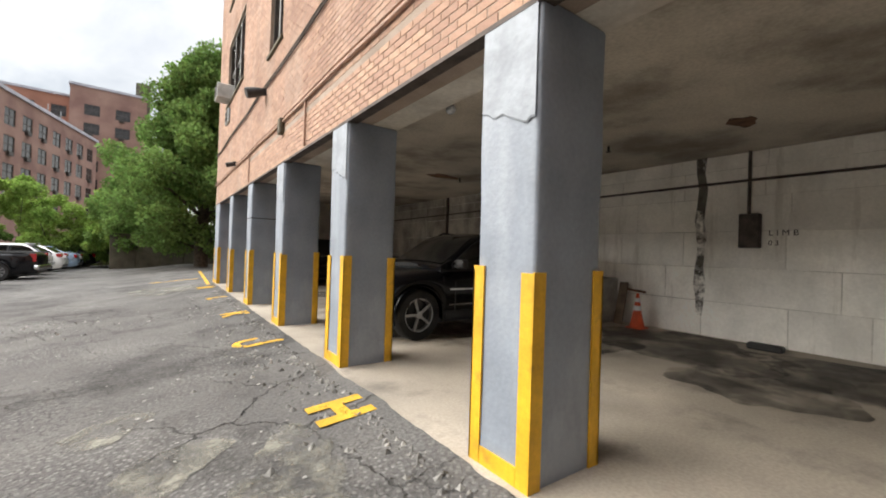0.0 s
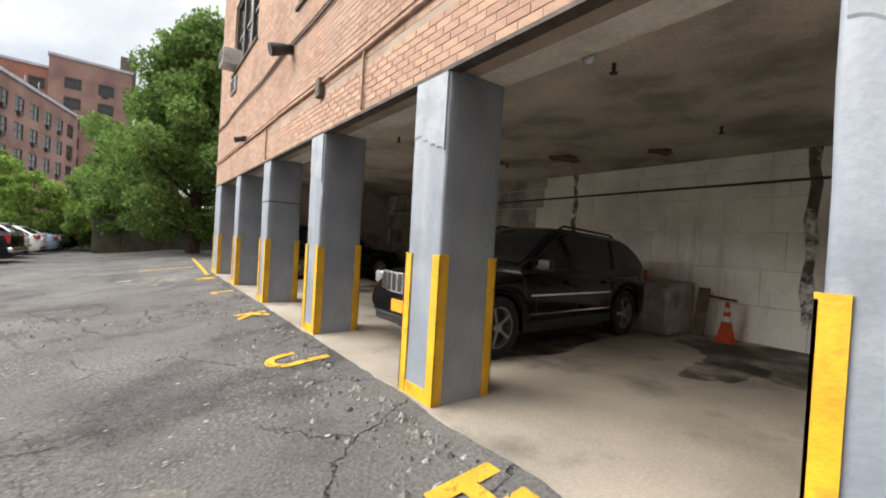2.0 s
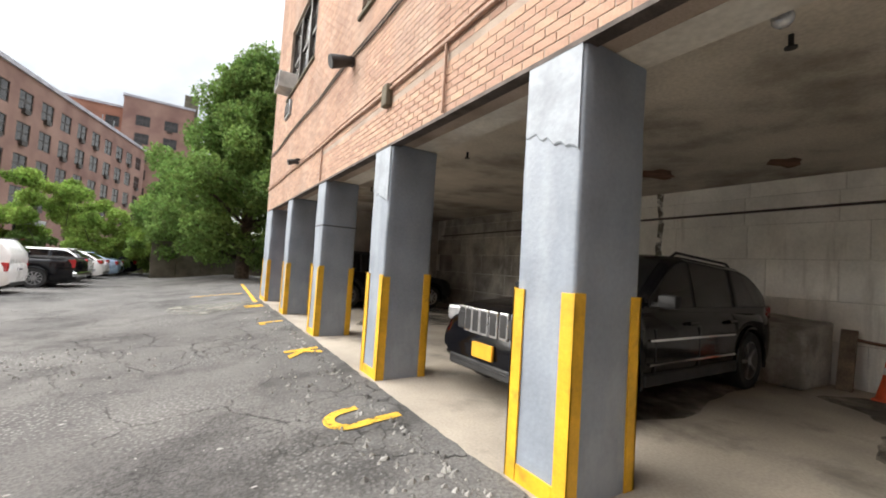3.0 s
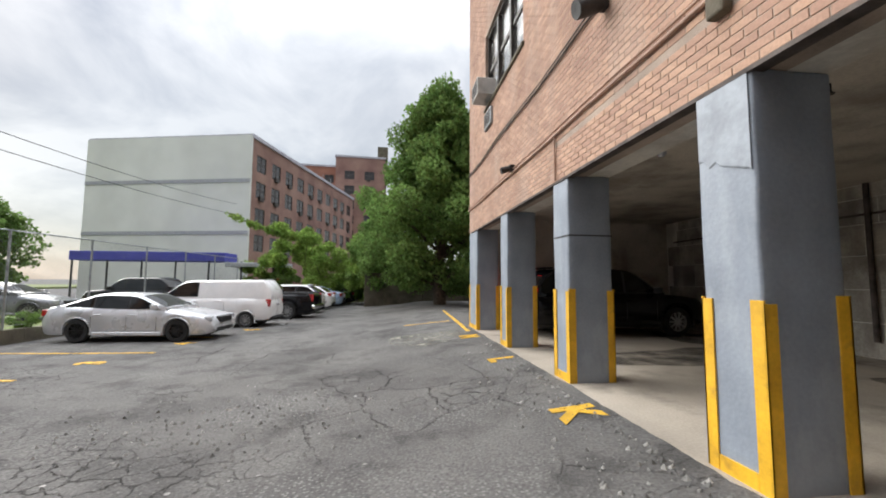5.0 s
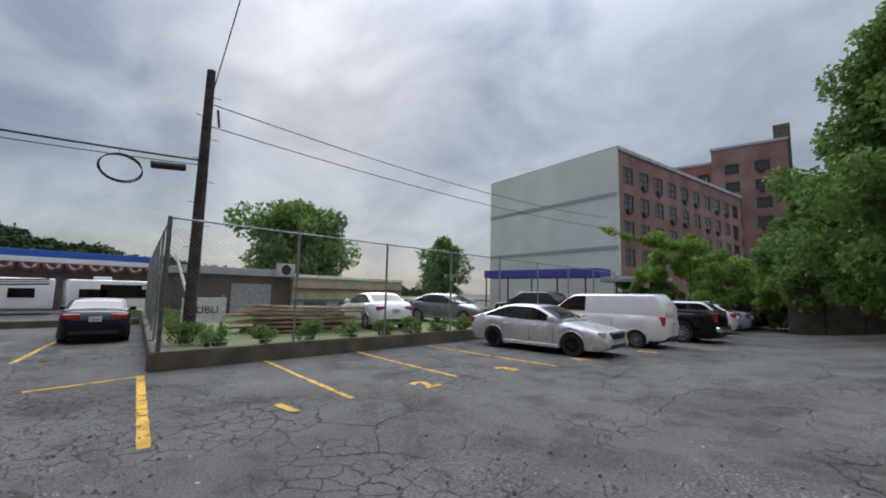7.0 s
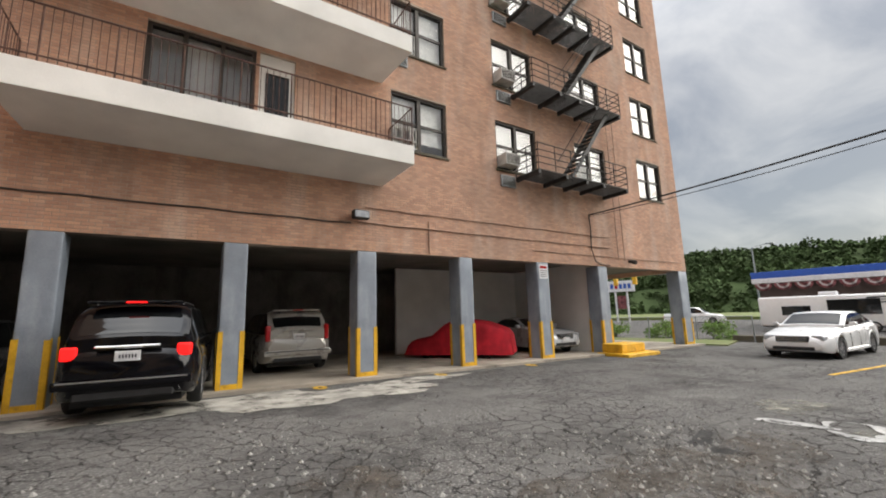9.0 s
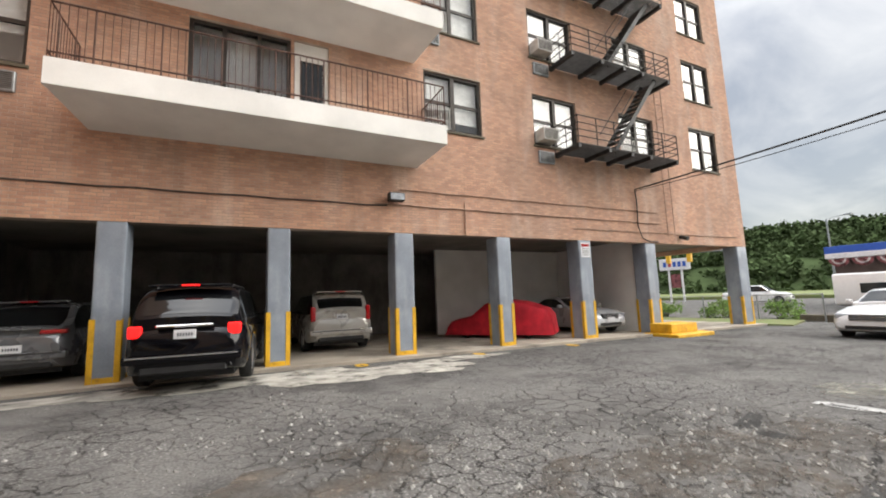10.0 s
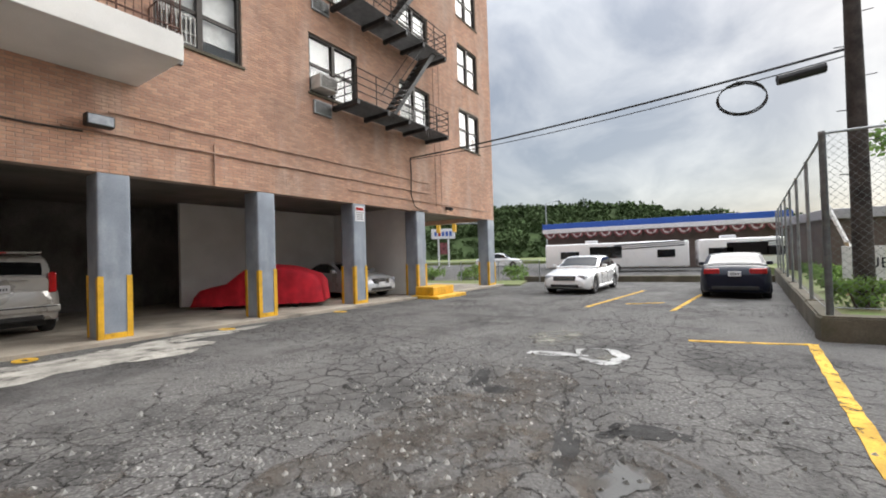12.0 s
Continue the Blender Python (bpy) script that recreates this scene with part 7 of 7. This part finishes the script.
# ---- blue canopy and the buildings behind ----
CANOPY_BLUE = mat("blue_canvas", (0.055, 0.06, 0.36), 0.7, var=0.1, scale=2)
ob = thing("canopy", Matrix.Translation((0, 0, 0)), "blue canvas canopy on dark posts in front of the grey building", "canopy")
bm = bm_new(); box(bm, -24.5, -13.5, 38, 40.5, 2.75, 3.45, bevel=0.03); part("canopy_cover", bm, CANOPY_BLUE, ob, "royal blue canvas")
bm = bm_new(); box(bm, -13.5, -9.0, 38, 40.5, 2.35, 2.7, bevel=0.03); part("side_roof", bm, GREYW, ob)
for k in range(7):
    part("post", tube(bm_new(), [(-24.3 + k * 2.4, 38.1, -0.7), (-24.3 + k * 2.4, 38.1, 2.8)], 0.07, 8), DARK_METAL, ob)
GREY_WALL = mat("pale_grey_render", (0.62, 0.63, 0.585), 0.85, var=0.04, scale=0.3, fine=20)
RED_BRICK = mat("dark_red_brick", (0.27, 0.165, 0.13), 0.9, var=0.14, scale=0.4, fine=12, tint2=(0.2, 0.11, 0.09))
FARGLASS = mat("dark_window", (0.045, 0.04, 0.04), 0.12, var=0.3, scale=2, bump=0.0)


def block(name, m, w, d, h, front_mat, side_mat, label, rows, cols, win=(1.5, 1.7), x_start=1.2, pitch=3.0, z_start=2.6, storey=3.05, acs=True):
    """A far building: front along local x at y = 0 (towards -y), side faces plain; windows are set in frames with panes."""
    ob = thing(name, m, label, "building")
    bm = bm_new()
    box(bm, 0, w, 0.12, d, -1, h)
    part("wall", bm, front_mat, ob)
    bm = bm_new()
    for r in range(rows + 1):
        z0 = z_start + (r - 1) * storey + win[1] if r else -1
        z1 = z_start + r * storey if r < rows else h
        box(bm, 0, w, 0, 0.12, z0, z1)
    for r in range(rows):
        edges = [0.0] + [v for c in range(cols) for v in (x_start + c * pitch, x_start + c * pitch + win[0])] + [w]
        for a, b in zip(edges[::2], edges[1::2]):
            box(bm, a, b, 0, 0.12, z_start + r * storey, z_start + r * storey + win[1])
    part("front", bm, front_mat, ob)
    bm = bm_new()
    box(bm, -0.15, w + 0.15, -0.15, d + 0.15, h, h + 0.35)
    part("roof", bm, LILAC, ob)
    for r in range(rows):
        for c in range(cols):
            x, z = x_start + c * pitch, z_start + r * storey
            wob = part("window", bm_window(win), FRAME_DARK, ob)
            wob.matrix_local = Matrix.Translation((x, 0.05, z))
            bm = bm_new()
            box(bm, 0.06, win[0] - 0.06, 0.03, 0.05, 0.06, win[1] - 0.06)
            part("pane", bm, FARGLASS, wob)
            if acs and (r * 7 + c * 5) % 3:
                bm = bm_new()
                box(bm, 0.4, 1.1, -0.3, 0.02, -0.25, 0.15)
                part("air_conditioner", bm, FRAME_DARK, wob)
    return ob


def bm_window(win):
    bm = bm_new()
    w, h = win
    for a, b, c, d in ((0, w, 0, 0.06), (0, w, h - 0.06, h), (0, 0.06, 0.06, h - 0.06), (w - 0.06, w, 0.06, h - 0.06), (w / 2 - 0.03, w / 2 + 0.03, 0.06, h - 0.06), (0.06, w / 2 - 0.03, h * 0.5, h * 0.54), (w / 2 + 0.03, w - 0.06, h * 0.5, h * 0.54)):
        box(bm, a, b, 0, 0.06, c, d)
    return bm


# brick side runs north from the near corner, rendered side runs west
CA = math.degrees(math.atan2(71.4 - 44.6, -7.85 + 14.07))
gb = block("apartment_block", Matrix.Translation((-14.07, 44.6, 0)) @ pose(0, 0, 0, 0, 0, CA), 30, 17, 15.0, RED_BRICK, GREY_WALL, "five-storey red brick block with a blank pale rendered end wall", 4, 10, win=(1.75, 1.65), x_start=0.9, pitch=2.9, z_start=4.1, storey=2.62)
bm = bm_new()
box(bm, -0.25, -0.02, -0.1, 17.2, -1, 15.2)
part("rendered_end", bm, GREY_WALL, gb, "blank pale grey rendered end wall")
for z in (5.6, 10.6):
    bm = bm_new()
    box(bm, -0.30, -0.25, -0.1, 17.2, z, z + 0.35)
    part("band", bm, GREYW, gb, "darker horizontal band")
block("apartment_tower", pose(-21.5, 82, 0, 0, 0, 4), 11, 14, 23.0, mat("orange_brick", (0.33, 0.155, 0.105), 0.9, var=0.1, scale=0.4, fine=12), RED_BRICK, "tall orange-red brick apartment house far behind the trees", 7, 3, win=(1.7, 1.6), x_start=1.2, pitch=3.4, z_start=3.4, storey=2.75)
block("apartment_tower", pose(-11.0, 79, 0, 0, 0, 4), 9, 14, 24.0, RED_BRICK, RED_BRICK, "tall red brick apartment wing far behind the trees", 7, 2, win=(1.8, 1.6), x_start=1.6, pitch=3.6, z_start=3.4, storey=2.75)
bm = bm_new()
box(bm, -3.5, -1.6, 80, 82, 20, 26.5)
box(bm, -3.3, -1.8, 80.2, 81.8, -1, 20)
solid("chimney", bm, KERB, "grey stair tower above the far roofs", "tower")
for k in range(5):
    bm = tube(bm_new(), [(-15.5 + k * 1.1, 70 + k, 10), (-15.5 + k * 1.1, 70 + k, 18.6 + 0.4 * (k % 2))], 0.05, 5)
    solid("antenna_mast", bm, GALV, "thin antenna mast above the roof", "antenna", "antennas")

# ---- gas station, trailers and hill to the west ----
CANOPY_W = mat("blue_fascia", (0.02, 0.09, 0.42), 0.5, var=0.06)
gs = thing("station_building", Matrix.Translation((-46, 0, -0.7)), "low station building with blue and white fascia and bunting", "building")
bm = bm_new(); box(bm, -8, 0, -2.2, 17, 0, 3.6); part("wall", bm, BROWN, gs)
bm = bm_new(); box(bm, -9, 0.5, -2.6, 17.5, 4.0, 4.55, bevel=0.02); part("blue_fascia", bm, CANOPY_W, gs, "bright blue fascia")
bm = bm_new(); box(bm, -9, 0.55, -2.6, 17.5, 3.6, 4.0, bevel=0.02); part("white_band", bm, PLATE_WHITE, gs, "white fascia band")
BUNT = mat("bunting_red", (0.22, 0.07, 0.075), 0.85, var=0.3, scale=3)
BUNT_PALE = mat("bunting_pale", (0.48, 0.44, 0.43), 0.85, var=0.25, scale=3)


def half_ring(r0, r1, x):
    """A hanging half-round band of pleated cloth in the y-z plane."""
    bm = bm_new()
    rows = []
    for k in range(19):
        a = math.pi + math.pi * k / 18
        dx = 0.02 * (k % 2)
        rows.append([bm.verts.new((x + dx + d, q * math.cos(a), q * math.sin(a))) for q, d in ((r0, 0.0), (r1, 0.0), (r1, -0.02))])
    for p, q in zip(rows, rows[1:]):
        bm.faces.new((p[0], p[1], q[1], q[0])); bm.faces.new((p[1], p[2], q[2], q[1]))
    return bm


for k in range(15):
    o = part("bunting", half_ring(0.3, 0.42, 0.0), BUNT_PALE, gs, "white and dark red pleated fan bunting")
    o.matrix_local = Matrix.Translation((0.62, -1.8 + k * 1.3, 3.55))
    part("bunting_edge", half_ring(0.42, 0.6, -0.006), BUNT, o)
    part("bunting_core", half_ring(0.02, 0.3, -0.006), BUNT, o)


def trailer(m, L, label):
    ob = thing("travel_trailer", m, label, "trailer")
    bm = bm_new(); box(bm, -1.2, 1.2, 0, L, 0.35, 2.35, bevel=0.12, segs=3); part("body", bm, PAINT_WHITE, ob, smooth=40)
    for y, w, h in ((0.12 * L, 1.5, 0.6), (0.34 * L, 2.4, 0.95), (0.8 * L, 1.2, 0.6)):
        bm = bm_new(); box(bm, 1.19, 1.23, y, y + w, 1.1, 1.1 + h, bevel=0.01); part("window", bm, CAR_GLASS, ob, "dark trailer window")
    for k in range(3):
        bm = bm_new(); box(bm, 1.195, 1.215, 0.52 * L, 0.98 * L, 1.5 + 0.16 * k, 1.58 + 0.16 * k, m=Matrix.Rotation(radians(2.5), 4, "X")); part("stripe", bm, GREYW if k % 2 else PAINT_NAVY, ob, "dark swoosh stripe")
    bm = bm_new(); box(bm, -0.5, 0.5, 0.3 * L, 0.3 * L + 0.9, 2.35, 2.6, bevel=0.04); part("roof_unit", bm, PLATE_WHITE, ob)
    for y in (0.45 * L, 0.45 * L + 0.8):
        wheel(ob, Matrix.Translation((1.1, y, 0.33)) @ pose(0, 0, 0, 0, 0, -90), 0.33, 0.22, RIM_LIGHT)
    return ob


trailer(pose(-40, -1.0, -0.74), 10.6, "long white travel trailer with dark swoosh stripes")
trailer(pose(-40, 10.2, -0.74), 5.0, "short white box trailer beside the station")
bm = bm_new()
box(bm, -28.2, -27.8, 0.0, 12.0, -1.0, -0.42, bevel=0.03)
solid("kerb_wall_west", bm, KERB, "low grey concrete wall closing the yard to the west", "wall", kind="structure")
bm = bm_new()
poly_slab(bm, [(-27.8, -12), (-27.8, 0.2), (-24.6, 0.6), (-24.3, -12)], 0.12, Matrix.Translation((0, 0, -0.78)))
solid("grass_strip", bm, GRASS, "weedy grass strip beyond the yard", "grass", kind="structure")
fence((-27.5, -14), (-27.5, 1.0), -0.75, 1.3, 2.5, "low chain-link fence along the street", 0.08)
for k in range(6):
    shrub(pose(-29.5, -16 + k * 3.0, -0.8), 0.9, 0.9, 1.1, 120 + k, 700, 0.16, "round dark evergreen bush beyond the fence")
ob = thing("station_sign", pose(-62, -22, -0.8, 0, 0, 18), "tall white station sign with coloured marks and price panel", "sign")
for y in (-0.8, 0.8):
    bm = bm_new(); box(bm, -0.12, 0.12, y - 0.12, y + 0.12, 0, 5.2); part("post", bm, PLATE_WHITE, ob)
bm = bm_new(); box(bm, -0.2, 0.2, -1.9, 1.9, 4.5, 6.1, bevel=0.04); part("panel", bm, PLATE_WHITE, ob)
for k in range(5):
    bm = bm_new(); box(bm, 0.2, 0.23, -1.4 + k * 0.6, -1.0 + k * 0.6, 4.95, 5.65); part("mark", bm, LAMP_RED if k == 1 else CANOPY_W, ob)
bm = bm_new(); box(bm, -0.15, 0.2, -0.6, 0.6, 2.0, 3.9); part("price_panel", bm, BUNT, ob)
ob = thing("traffic_light", pose(-45, -14.5, -0.8), "yellow traffic signal on a mast arm", "traffic light")
part("mast", tube(bm_new(), [(0, 6, 0), (0, 6, 4.6), (0, 5.2, 5.2), (0, 0, 5.4)], 0.07, 8), GALV, ob)
for y in (0.2, 2.2):
    bm = bm_new(); box(bm, -0.18, 0.18, y - 0.2, y + 0.2, 4.4, 5.4, bevel=0.03); part("signal_head", bm, YELLOW, ob, "yellow signal head")
ob = thing("street_lamp", pose(-64, -6, -0.8), "tall grey street lamp by the road", "street lamp")
part("pole", tube(bm_new(), [(0, 0, 0), (0, 0, 9.0), (0, 1.6, 9.3)], [0.12, 0.08, 0.05], 8), GALV, ob)
bm = bm_new(); box(bm, -0.15, 0.15, 1.4, 2.2, 9.2, 9.35, bevel=0.03); part("lamp_head", bm, GALV, ob)
car("pickup_truck", pose(-52, -9.5, -0.75, 0, 0, 95), "white work truck with ladder rack by the street", 5.6, 1.95, 1.85, 3.4, PAINT_WHITE, top=[(-2.8, 1.1), (-2.76, 1.2), (1.2, 1.2), (2.5, 1.05), (2.8, 0.8)], cabin=((1.3, 1.16), (0.6, 1.8), (-0.75, 1.82), (-0.95, 1.16)), belt=1.2, r=0.38, pillars=(0.0,))


def hill():
    """A wooded hill: a bumpy ridge covered with tree-crown clumps."""
    rng = np.random.default_rng(2)
    bm = bm_new()
    nx, ny = 26, 90
    grid = []
    for i in range(nx):
        x = -125 - 7 * i
        row = []
        for j in range(ny):
            y = -190 + 330 * j / (ny - 1)
            prof = float(np.interp(y, [-190, -120, -60, -35, -10, 8, 22, 60, 140], [20, 24, 22, 19, 18.5, 16.5, 13, 8, 4]))
            z = -1 + prof * min(1.0, i / 7) ** 0.8 + 1.3 * noise.noise(Vector((x * 0.09, y * 0.09, 0))) + 0.9 * noise.noise(Vector((x * 0.3, y * 0.3, 4)))
            row.append(bm.verts.new((x, y, z)))
        grid.append(row)
    for i in range(nx - 1):
        for j in range(ny - 1):
            bm.faces.new((grid[i][j], grid[i + 1][j], grid[i + 1][j + 1], grid[i][j + 1]))
    pts = [tuple(v.co) for row in grid[:12] for v in row]
    ob = solid("backdrop_hill", bm, WOODS, "wooded green hill across the street", "hill", kind="structure", smooth=80)
    clumps = [(x + rng.uniform(-3, 3), y + rng.uniform(-2, 2), z + 1.0, rng.uniform(1.6, 3.2)) for x, y, z in pts]
    o = new("woods", leaf_mesh("woods", clumps, 130000, 1.3, WOODS, 77))
    tagged(o, "dense summer woods covering the hill", "woods", kind="stuff")
    bm = bm_new()
    box(bm, -124, -70, -190, 140, -0.9, -0.35)
    solid("ground_park", bm, GRASS, "grass park beyond the street", "grass", kind="structure")


hill()
